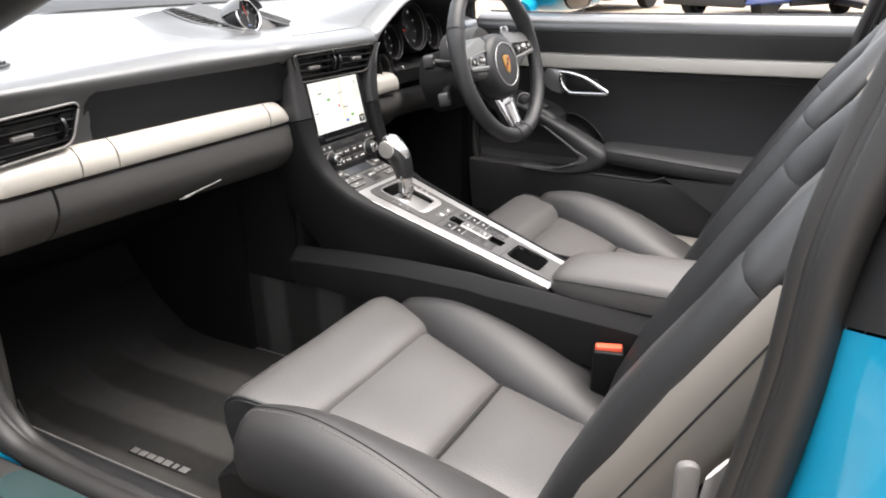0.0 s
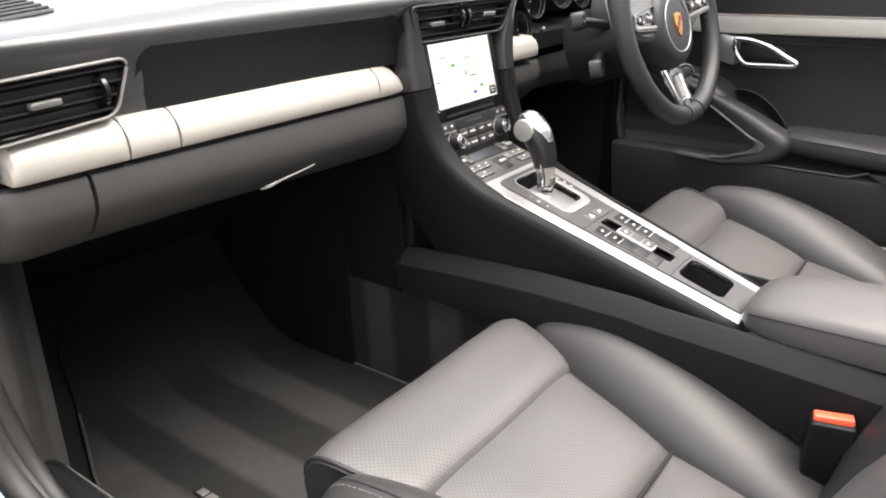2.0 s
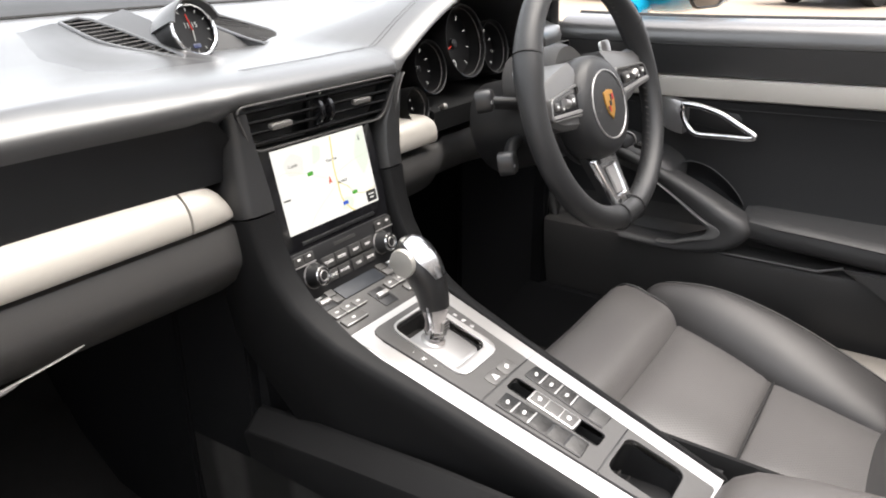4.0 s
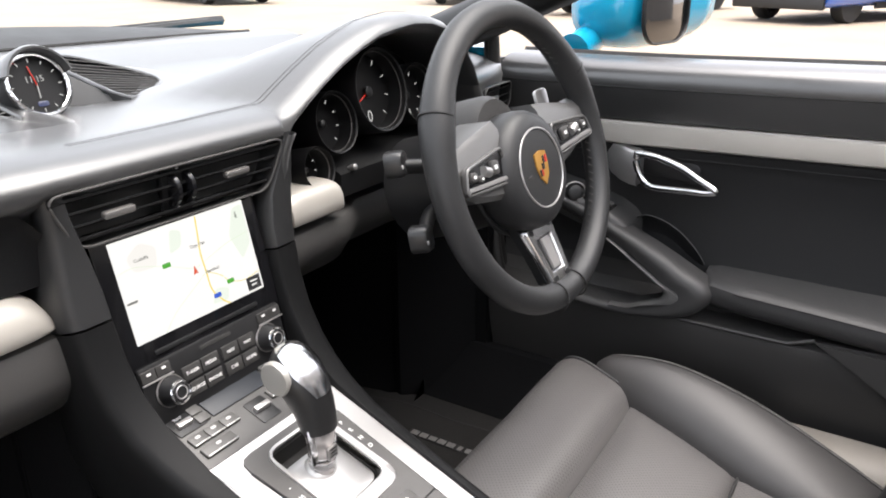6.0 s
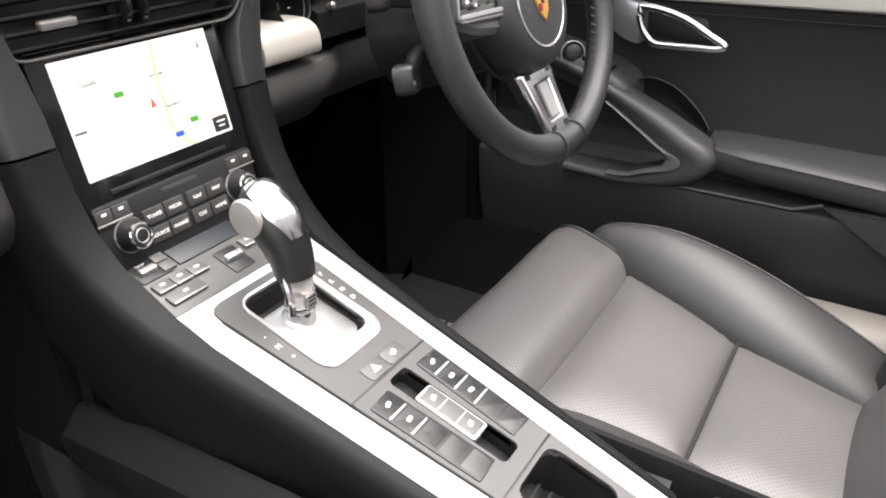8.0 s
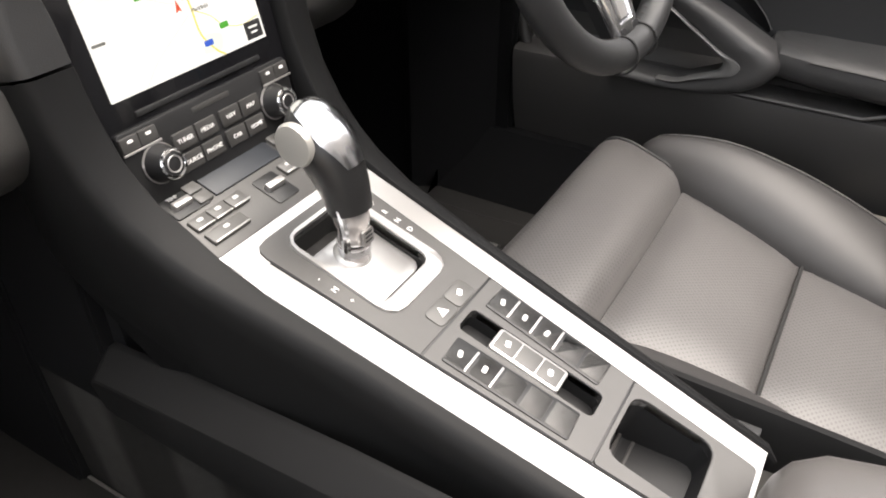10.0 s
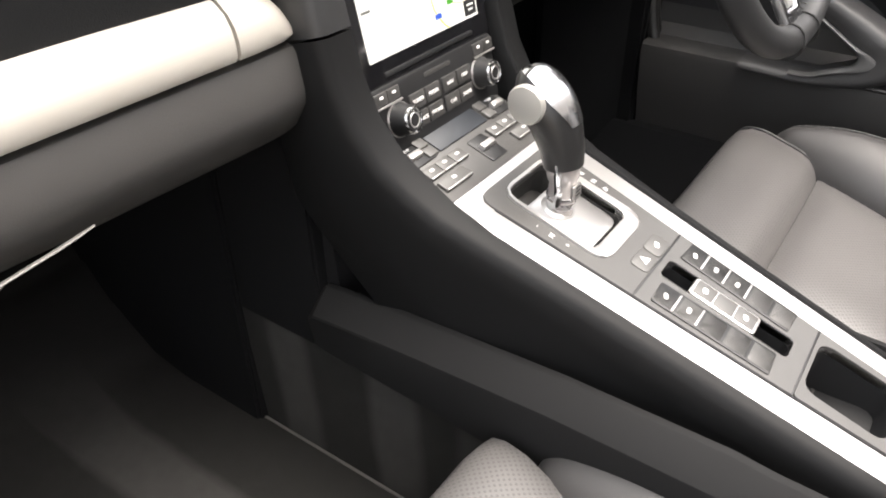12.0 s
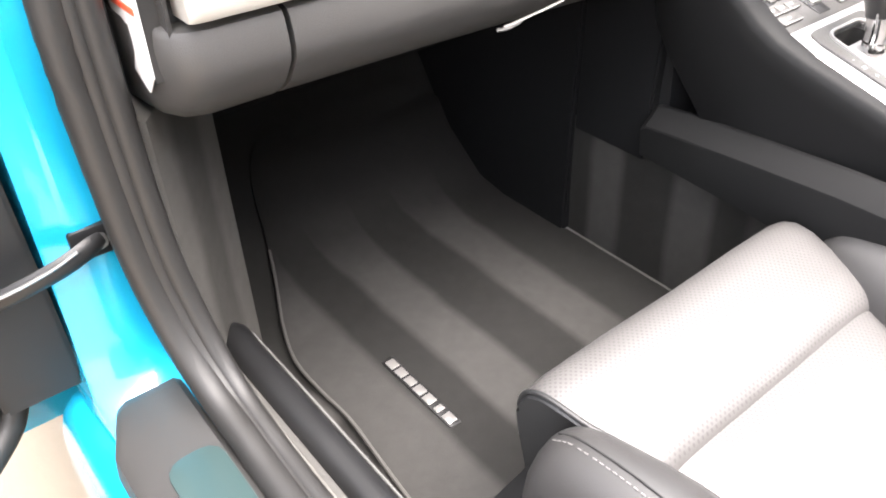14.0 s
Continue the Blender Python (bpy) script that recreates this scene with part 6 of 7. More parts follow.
for a in (28, 152, 262, 278):
    c = WM @ Vector((0.1645 * math.cos(radians(a)), 0.1645 * math.sin(radians(a)), 0))
    rad = WM.to_3x3() @ Vector((math.cos(radians(a)), math.sin(radians(a)), 0))
    ax = WM.to_3x3() @ Vector((0, 0, 1))
    part("rim_seam", tube([c + rad * 0.0177 * math.cos(q) + ax * 0.0177 * math.sin(q) for q in [2 * math.pi * k / 24 for k in range(24)]], 0.0011, 5, loop=True), DARKTHREAD, wheel)
for k in range(96):
    a = 2 * math.pi * k / 96
    p = WM @ Vector((0.1472 * math.cos(a), 0.1472 * math.sin(a), 0.002))
    q = WM @ Vector((0.1468 * math.cos(a + 0.02), 0.1468 * math.sin(a + 0.02), -0.003))
    if k == 0:
        sew = []
    sew.append(tube([p, q], 0.0006, 4))
part("rim_stitching", join(*sew), STITCHDARK, wheel, "grey stitching")
HD = -0.005
HY = -0.014
hub = part("airbag_cover", lathe([(0.0600, -0.042), (0.0665, -0.034), (0.0690, -0.022), (0.0695, -0.008), (0.0680, 0.003), (0.0640, 0.0115), (0.0580, 0.0160), (0.0500, 0.0178), (0.0465, 0.0182), (0.03, 0.0186), (0.004, 0.0188)], on_wheel(0, HY, HD), 48), LEATHER, wheel, "round black airbag cover", sharp=60)
part("hub_ring", tube([WM @ Vector((0.0452 * math.cos(a), HY + 0.0452 * math.sin(a), 0.0186 + HD)) for a in [2 * math.pi * k / 48 for k in range(48)]], 0.0013, 6, loop=True), SILVER, hub, "thin silver ring")
part("cover_gap", tube([WM @ Vector((0.0702 * math.cos(a), HY + 0.0702 * math.sin(a), -0.030 + HD)) for a in [2 * math.pi * k / 48 for k in range(48)]], 0.0035, 8, loop=True), BLACK, hub, "dark gap round the cover")
crest_loop = [(-0.0125, 0.016), (0, 0.0185), (0.0125, 0.016), (0.0130, 0.002), (0.0095, -0.011), (0, -0.021), (-0.0095, -0.011), (-0.0130, 0.002)]
badge = part("badge", prism(crest_loop, 0.0018, on_wheel(0, HY + 0.001, 0.0186 + HD), 0.0006), GOLD, hub, "small gold shield badge with red fields")
for x, y, w, h in ((0.0062, 0.0075, 0.0095, 0.0085), (-0.0055, -0.0065, 0.0080, 0.0080)):
    for k in range(2):
        part("badge_field", slab(w * 0.42, h, 0.0005, 0.0006, 0.0001, on_wheel(x + (k - 0.5) * w * 0.55, y + HY + 0.001, 0.0204 + HD)), CRESTRED if k else BLACK, badge)
part("badge_field", slab(0.006, 0.007, 0.0006, 0.001, 0.0001, on_wheel(0, HY + 0.001, 0.0204 + HD)), BLACK, badge)
part("airbag_mark", slab(0.010, 0.003, 0.0004, 0.0006, 0.0001, on_wheel(-0.030, HY - 0.004, 0.0186 + HD)), SOFT, hub)
for s in (-1, 1):
    rows = []
    for x, y0, y1, z0, z1 in ((0.045, -0.032, 0.058, -0.045, 0.004), (0.075, -0.028, 0.054, -0.045, 0.005), (0.105, -0.022, 0.048, -0.036, 0.003), (0.130, -0.012, 0.042, -0.018, 0.003), (0.152, -0.010, 0.044, -0.012, 0.002)):
        dz = HD * (1 - (x - 0.045) / 0.107)
        rows.append([WM @ Vector((s * x, y, z + dz)) for y, z in ((y0, z0), (y0, z1 - 0.006), (y0 + 0.006, z1), (y1 - 0.014, z1), (y1 - 0.004, z1 - 0.006), (y1, z0))])
    sp = part("spoke", grid(rows, ring=True, cap=True), SPOKE, wheel, "grey satin upper spoke")
    fm = on_wheel(0, 0, -0.0045) @ Matrix.Rotation(radians(-4 * s), 4, "Y")
    rim_out = rounded([(s * 0.056, 0.027), (s * 0.137, 0.0205), (s * 0.147, -0.007), (s * 0.056, -0.0155)], 0.008)
    rim_in = rounded([(s * 0.059, 0.0235), (s * 0.1345, 0.0172), (s * 0.1425, -0.0045), (s * 0.059, -0.0115)], 0.006)
    part("control_frame", ringplate(rim_out, rim_in, 0.0065, fm, 0.0012), SPOKE, sp, "satin silver control frame")
    part("control_bed", prism(rim_in, 0.0035, fm, 0), GLOSS, sp)
    bar = [(s * 0.061, -0.0055), (s * 0.140, 0.0005), (s * 0.1415, -0.0035), (s * 0.061, -0.0100)]
    part("control_bar", prism(rounded(bar, 0.0012), 0.0072, fm, 0.0008), SILVER, sp, "bright silver bar")
    for x, y, w, h in ((0.082, 0.0090, 0.015, 0.015), (0.127, 0.0095, 0.012, 0.010), (0.113, 0.0045, 0.010, 0.007)):
        key = part("control_key", slab(w, h, 0.0075, 0.003, 0.0015, fm @ Matrix.Translation((s * x, y, 0)) @ Matrix.Rotation(radians(8 * s), 4, "Z")), GRAPHITE, sp, "grey control key")
        part("key_mark", slab(w * 0.4, h * 0.3, 0.0004, 0.0006, 0.0001, fm @ Matrix.Translation((s * x, y, 0.0075))), WHITE, key)
    part("roller", tube([fm @ Vector((s * 0.096, 0.0070, 0.006)), fm @ Vector((s * 0.108, 0.0115, 0.006))], 0.0055, 14), SILVER, sp, "silver roller")
    part("gear_paddle", slab(0.030, 0.060, 0.004, 0.006, 0.0015, on_wheel(s * 0.118, 0.035, -0.035)), SILVER, wheel, "silver gear paddle")
LS = on_wheel(0, -0.15) @ Matrix.Rotation(radians(-12), 4, "X") @ Matrix.Translation((0, 0.15, 0))
lower = [(-0.036, -0.058), (-0.028, -0.10), (-0.023, -0.150), (0.023, -0.150), (0.028, -0.10), (0.036, -0.058)]
low_spoke = part("lower_spoke", prism(lower, 0.014, LS @ Matrix.Translation((0, 0, -0.016)), 0.003), BLACK, wheel)
out_loop = rounded([(-0.0315, -0.076), (-0.021, -0.153), (0.021, -0.153), (0.0315, -0.076)], 0.007)
in_loop = rounded([(-0.0165, -0.094), (-0.0135, -0.136), (0.0135, -0.136), (0.0165, -0.094)], 0.003)
part("spoke_insert", ringplate(out_loop, in_loop, 0.0105, LS @ Matrix.Translation((0, 0, -0.007)), 0.0022), POLISHED, wheel, "polished silver spoke insert")
part("insert_floor", prism(in_loop, 0.002, LS @ Matrix.Translation((0, 0, -0.0045)), 0), BLACK, low_spoke)
part("insert_bar", prism(rounded([(-0.004, -0.096), (-0.004, -0.134), (0.0125, -0.134), (0.0150, -0.096)], 0.003), 0.004, LS @ Matrix.Translation((0, 0, -0.0030)), 0.001), SILVER, low_spoke, "sunk polished bar of the spoke")
for x, y in ((-0.022, -0.084), (0.022, -0.084), (-0.0135, -0.1445), (0.0135, -0.1445)):
    part("insert_screw", prism(rrect(0.0085, 0.006, 0.002), 0.001, LS @ Matrix.Translation((x, y, 0.0034)), 0), BLACK, low_spoke)

column = thing("steering_column", (0.338, -0.06, 0.72), "black steering column cover with two stalks", "steering column")
part("shroud", lathe([(0.050, -0.02), (0.056, -0.035), (0.058, -0.06), (0.064, -0.10), (0.066, -0.17)], on_wheel(0, -0.012), 28), BLACK, column)
part("shroud_top", lathe([(0.044, -0.03), (0.050, -0.04), (0.052, -0.11)], on_wheel(0, 0.03), 24), SOFT, column, "leather-grained upper cover")
for path, tip in (([(0.300, -0.095, 0.742), (0.268, -0.075, 0.748), (0.240, -0.060, 0.752)], (0.236, -0.058, 0.752)), ([(0.300, -0.085, 0.700), (0.262, -0.085, 0.694), (0.232, -0.098, 0.686), (0.215, -0.106, 0.682)], (0.210, -0.108, 0.681))):
    st = part("stalk", tube(spline(path, 4), 0.0085, 10), BLACK, column, "black control stalk")
    part("stalk_end", slab(0.026, 0.030, 0.022, 0.009, 0.006, basis(Vector(tip) + Vector((0, 0.012, 0)), (1, 0.3, 0), (0, 0.2, 1))), STALKTIP, st)
    part("stalk_mark", slab(0.008, 0.004, 0.0006, 0.001, 0.0002, basis(Vector(tip) + Vector((-0.003, -0.0105, 0.002)), (1, 0.3, 0), (0, 0.2, 1))), PRINT, st)
part("stalk", tube([(0.38, -0.10, 0.735), (0.43, -0.085, 0.742), (0.455, -0.08, 0.745)], 0.0085, 10), BLACK, column, "black control stalk")

# ---------------------------------------------------------------- seats


def half_width(y):
    return float(np.interp(y, (-0.66, -0.43, -0.27, -0.20, -0.15), (0.105, 0.122, 0.158, 0.185, 0.192)))


def cushion(cx, y0, y1, z, bulge, front=1.0):
    """A padded panel between two cross seams, its height z(y), sunk at the seams; front: how far at the front one."""
    rows = []
    nu, nv = 17, 11
    for j in range(nv):
        v = j / (nv - 1)
        y = y0 + (y1 - y0) * v
        w = half_width(y) * 1.03
        r = []
        for i in range(nu):
            u = -1 + 2 * i / (nu - 1)
            e = (1 - abs(u) ** 6) * (1 - front * abs(2 * v - 1) ** 4 if v > 0.5 else 1 - abs(2 * v - 1) ** 4)
            r.append((cx + u * w, y, z(y) + bulge * (e - 1) + 0.004 * (u * u - 0.3)))
        rows.append(r)
    top = rows
    skirt0 = [(x, y, zz - 0.05) for x, y, zz in top[0]]
    skirt1 = [(x, y, zz - 0.05) for x, y, zz in top[-1]]
    rows = [skirt0] + top + [skirt1]
    return grid(rows)


def dashes(path, step, length, r):
    """Single stitches along a path."""
    pts = [Vector(p) for p in path]
    out, left = [], 0.0
    for p, q in zip(pts, pts[1:]):
        d = q - p
        along = left
        while along + length < d.length:
            out.append(tube([p + d.normalized() * along, p + d.normalized() * (along + length)], r, 4))
            along += step
        left = max(0.0, along - d.length)
    return join(*out)


def seat(cx, outer, name, label, lift=0.0, sunk=0.45, inner_low=False):
    """A sports seat; outer is -1 where its outer side faces -x."""
    th = thing(name, (cx, -0.45, 0.19), label, "car seat", "front seats")
    # front roll
    prof = [(-0.275, 0.350), (-0.2735, 0.3665), (-0.2690, 0.3735), (-0.2610, 0.3795), (-0.2500, 0.3845), (-0.236, 0.3885), (-0.21, 0.3930), (-0.185, 0.3980), (-0.165, 0.3980), (-0.152, 0.3920), (-0.1445, 0.380), (-0.1425, 0.362), (-0.147, 0.335), (-0.156, 0.300), (-0.24, 0.295)]
    if sunk > 1:
        prof[:6] = [(-0.273, 0.345), (-0.2685, 0.3575), (-0.2645, 0.3665), (-0.2580, 0.3770), (-0.2490, 0.3850), (-0.236, 0.3895)]
    rows = []
    for u in (-1, -0.985, -0.95, -0.85, -0.5, 0, 0.5, 0.85, 0.95, 0.985, 1):
        k = abs(u) ** 10
        r = []
        for y, z in prof:
            w = half_width(max(y, -0.27)) * (1.0 if y > -0.26 else 1.02)
            r.append((cx + u * w, y - 0.004 * k, z - 0.007 * k - 0.004 * (1 - abs(u)) * (z > 0.37)))
        rows.append(r)
    roll = part("cushion_front", grid(rows, ring=True, cap=True), PERF, th, "perforated black leather front pad", sharp=60)
    u = outer
    edge = [(cx + u * (half_width(max(y, -0.27)) + 0.0006), y - 0.004, z - 0.0065) for y, z in prof]
    part("piping", tube(spline(edge[3:13], 3), 0.0026, 8), LEATHER, roll, "black leather piping")
    inner = [(cx + u * (half_width(max(y, -0.27)) + 0.004), y - 0.006, z - 0.010) for y, z in prof]
    rim = grid([[edge[k], inner[k]] for k in range(len(prof))], cap=False)
    rim.faces.new([rim.verts.new(q) for q in inner])
    part("end_panel", rim, LEATHER, roll, "plain black leather end")
    mainz = lambda y: float(np.interp(y, (-0.66, -0.55, -0.43, -0.35, -0.27), (0.285, 0.303, 0.327, 0.348, 0.3655)))
    part("cushion_centre", cushion(cx, -0.428, -0.271, lambda y: mainz(y) + 0.004, 0.013, sunk), PERF, th, "perforated black leather seat panel", sharp=60)
    part("cushion_rear", cushion(cx, -0.66, -0.431, lambda y: mainz(y) + 0.004, 0.013), PERF, th, "perforated black leather rear panel", sharp=60)
    w = half_width(-0.4295)
    part("cross_seam", tube([(cx + u * w, -0.4295, mainz(-0.4295) - 0.0045) for u in (-1, -0.5, 0, 0.5, 1)], 0.0022, 5), DARKTHREAD, th)
    CREST = ((-0.192, 0.352), (-0.196, 0.374), (-0.205, 0.390), (-0.23, 0.404), (-0.30, 0.4125), (-0.37, 0.402), (-0.45, 0.377), (-0.55, 0.332), (-0.64, 0.285), (-0.70, 0.26))
    for s in (-1, 1):
        rows = []
        low = 0.045 if inner_low and s == -outer else 0.0
        for i, (y, zc) in enumerate([(q, z - low) for q, z in CREST]):
            wi = half_width(y) - 0.006
            f = (0.30, 0.62, 0.86, 1, 1, 1, 1, 1, 1, 1)[i]
            zi = min(zc - 0.012, mainz(y) + 0.002 if y < -0.27 else float(np.interp(y, (-0.27, -0.21, -0.19), (0.363, 0.378, 0.375))))
            xm, xo = 0.208, 0.208 + 0.040 * f
            zb = 0.27
            wi2 = xm - (xm - wi) * f
            prof = [(wi2 + 0.004, zb), (wi2, zi - 0.012), (wi2 + (xm - wi2) * 0.10, zi + (zc - zi) * 0.30), (wi2 + (xm - wi2) * 0.42, zi + (zc - zi) * 0.72), (wi2 + (xm - wi2) * 0.75, zi + (zc - zi) * 0.95), (xm, zc), (xm + (xo - xm) * 0.45, zc - 0.006), (xm + (xo - xm) * 0.85, zc - 0.022), (xo, zc - 0.048), (xo - 0.002, min(zc - 0.07, 0.31)), (xo - 0.02, zb)]
            rows.append([(cx + s * x, y, z) for x, z in prof])
        fine = [spline([r[j] for r in rows], 3) for j in range(len(rows[0]))]
        rows = [[c[i] for c in fine] for i in range(len(fine[0]))]
        b = part("side_bolster", grid(rows, ring=True, cap=True), SEATSKIN, th, "padded black leather side bolster", sharp=70)
        crest = spline([(cx + s * 0.208, y, zc - low + 0.0002) for y, zc in CREST[2:9]], 4)
        part("bolster_seam", tube(crest, 0.0009, 5), DARKTHREAD, b, "sewn crest seam")
        part("stitching", dashes([(x + s * 0.0065, y, z - 0.0018) for x, y, z in crest], 0.0062, 0.0038, 0.0007), THREAD, b, "row of grey stitches")
    # base under the cushion
    rows = []
    for y, zt in ((-0.165, 0.30), (-0.19, 0.315), (-0.45, 0.30), (-0.72, 0.26)):
        rows.append([(cx - 0.235, y, 0.19), (cx - 0.238, y, zt - 0.01), (cx - 0.20, y, zt), (cx + 0.20, y, zt), (cx + 0.238, y, zt - 0.01), (cx + 0.235, y, 0.19)])
    part("seat_base", grid(rows, ring=True, cap=True), BLACK, th, "black plastic seat base")
    for s in (-1, 1):
        part("seat_rail", block(cx + s * 0.20 - 0.018, cx + s * 0.20 + 0.018, -0.70, -0.135, 0.165, 0.20, 0.003), BLACK, th)
    # backrest; a is the way up it, f its forward normal
    a, f = Vector((0, -0.489, 0.872)), Vector((0, 0.872, 0.489))
    o = Vector((cx, -0.599, 0.390))

    def bk(x, s, d):
        return o + Vector((x, 0, 0)) + a * s + f * d
    rows = []
    for s, w, d in ((-0.14, 0.10, -0.045), (-0.10, 0.115, -0.030), (0.0, 0.125, -0.022), (0.10, 0.13, -0.025), (0.25, 0.13, -0.035), (0.38, 0.125, -0.035), (0.42, 0.12, -0.04)):
        rows.append([bk(u * w, s, d + 0.010 * (1 - abs(u) ** 4) - 0.01 * 0) for u in (-1, -0.9, -0.6, -0.2, 0.2, 0.6, 0.9, 1)] + [bk(w * 0.9, s, d - 0.06), bk(-w * 0.9, s, d - 0.06)])
    part("backrest_panel", grid(rows, ring=True, cap=True), PERF, th, "perforated black leather backrest panel", sharp=60)
    for sd in (-1, 1):
        def strip(table):
            return [[bk(sd * xi, s, d - 0.05), bk(sd * (xi - 0.004), s, d - 0.028), bk(sd * (xi + (xo - xi) * 0.12), s, d - 0.008), bk(sd * (xi + (xo - xi) * 0.40), s, d + 0.002), bk(sd * (xi + (xo - xi) * 0.68), s, d), bk(sd * (xi + (xo - xi) * 0.90), s, d - 0.008), bk(sd * xo, s, d - 0.020), bk(sd * (xo + 0.001), s, d - 0.030), bk(sd * (xo - 0.012), s, d - 0.040)] for s, xi, xo, d in table]
        part("back_bolster", grid(strip(((-0.10, 0.12, 0.19, -0.035), (-0.02, 0.125, 0.222, -0.012), (0.06, 0.128, 0.236, -0.002), (0.16, 0.13, 0.245, 0.002), (0.27, 0.13, 0.248, 0.0), (0.35, 0.127, 0.2450, -0.0020), (0.366, 0.127, 0.2445, -0.0026), (0.3685, 0.127, 0.2440, -0.0034))), ring=True, cap=True), LEATHER, th, "black leather backrest bolster", sharp=70)
        part("shoulder_pad", grid(strip(((0.3690, 0.127, 0.2440, -0.0034), (0.3715, 0.127, 0.2445, -0.0028), (0.388, 0.125, 0.2430, -0.0032), (0.43, 0.115, 0.236, -0.008), (0.48, 0.100, 0.212, -0.016), (0.53, 0.085, 0.178, -0.022), (0.58, 0.07, 0.143, -0.026), (0.62, 0.06, 0.125, -0.03))), ring=True, cap=True), LEATHER, th, "black leather shoulder pad", sharp=70)
        # side shell behind the bolster
        SHELL = ((-0.06, 0.195, -0.045, 0.060), (0.0, 0.223, -0.030, 0.076), (0.10, 0.240, -0.023, 0.082), (0.25, 0.249, -0.023, 0.078), (0.38, 0.243, -0.027, 0.072), (0.48, 0.212, -0.034, 0.064), (0.54, 0.176, -0.040, 0.05))
        st = []
        for s, xo, d, wd in SHELL:
            st.append([bk(sd * (xo - 0.012), s, d + 0.004), bk(sd * (xo + 0.003), s, d - 0.004), bk(sd * (xo + 0.006), s, d - wd * 0.3), bk(sd * (xo + 0.002), s, d - wd * 0.8), bk(sd * (xo - 0.010), s, d - wd), bk(sd * (xo - 0.05), s, d - wd)])
        sh = part("side_shell", grid(st, ring=True, cap=True), WARMGREY, th, "warm grey leather side shell", sharp=60)
        part("shell_seam", tube([bk(sd * (xo + 0.0055), s, d - wd * 0.42) for s, xo, d, wd in SHELL[1:6]], 0.0012, 5), DARKTHREAD, sh)
    rows = []
    for s, w, d in ((0.40, 0.115, -0.042), (0.46, 0.10, -0.032), (0.53, 0.09, -0.026), (0.60, 0.085, -0.022), (0.66, 0.08, -0.028), (0.69, 0.065, -0.045), (0.70, 0.05, -0.06)):
        rows.append([bk(u * w, s, d + 0.008 * (1 - abs(u) ** 4)) for u in (-1, -0.9, -0.6, -0.2, 0.2, 0.6, 0.9, 1)] + [bk(w * 0.95, s, d - 0.05), bk(-w * 0.95, s, d - 0.05)])
    part("headrest", grid(rows, ring=True, cap=True), LEATHER, th, "integrated black leather headrest", sharp=60)
    rows = []
    for s, w, d in ((-0.12, 0.17, -0.10), (0.0, 0.20, -0.135), (0.2, 0.225, -0.14), (0.4, 0.205, -0.125), (0.55, 0.14, -0.105), (0.69, 0.06, -0.09)):
        rows.append([bk(-w, s, d + 0.03), bk(-w * 0.9, s, d), bk(w * 0.9, s, d), bk(w, s, d + 0.03), bk(w * 0.9, s, d + 0.06), bk(-w * 0.9, s, d + 0.06)])
    part("back_shell", grid(rows, ring=True, cap=True), BLACK, th, "black plastic back shell", sharp=60)
    part("height_lever", lathe([(0.02, 0), (0.02, 0.006), (0.016, 0.010), (0.004, 0.010)], basis((cx + outer * 0.236, -0.215, 0.225), (0, -outer, 0), (0, 0, 1)), 20), BLACK, th)
    th.matrix_basis = Matrix.Translation((0, 0, lift)) @ th.matrix_basis
    return th


seat(-0.325, -1, "passenger_seat", "black perforated leather sports seat with warm grey side shell")
seat(0.340, 1, "driver_seat", "black perforated leather sports seat behind the steering wheel", 0.014, 1.3, True)

# ---------------------------------------------------------------- belts, buckles, mats
buckle = thing("seat_belt_buckle", (-0.147, -0.57, 0.28), "black seat belt buckle with a red button", "buckle")
bmx = basis((-0.147, -0.580, 0.381), (0.25, -0.97, 0), (-0.1, -0.05, 1))
part("casing", slab(0.046, 0.114, 0.022, 0.005, 0.003, bmx @ Matrix.Translation((0, -0.042, -0.010))), SOFTDARK, buckle)
part("release_button", slab(0.040, 0.015, 0.007, 0.002, 0.002, basis((-0.147, -0.580, 0.395), (0.25, -0.97, 0.05), (0.97, 0.25, 0))), RED, buckle, "red push button")
belt = thing("seat_belt", (-0.66, -0.79, 0.45), "pale grey seat belt with a metal tongue", "seat belt")
part("webbing", tube(spline([(-0.672, -0.80, 0.60), (-0.676, -0.79, 0.50), (-0.678, -0.78, 0.36), (-0.675, -0.76, 0.25)], 4), 0.022, 8, flat=0.08, up=(0.3, 1, 0)), BELT, belt)
part("guide", slab(0.018, 0.062, 0.008, 0.007, 0.003, basis((-0.664, -0.778, 0.562), (0.35, -0.93, 0), (0.1, -0.05, 1))), mat("pale_grey_plastic", (0.13, 0.125, 0.118), 0.45), belt, "pale grey belt guide")
part("tongue", ringplate(rrect(0.040, 0.055, 0.006), rrect(0.022, 0.012, 0.003), 0.003, basis((-0.688, -0.757, 0.528), (0.35, -0.93, 0), (0.1, -0.3, 1)), 0.0006), CHROME, belt, "bright metal tongue")


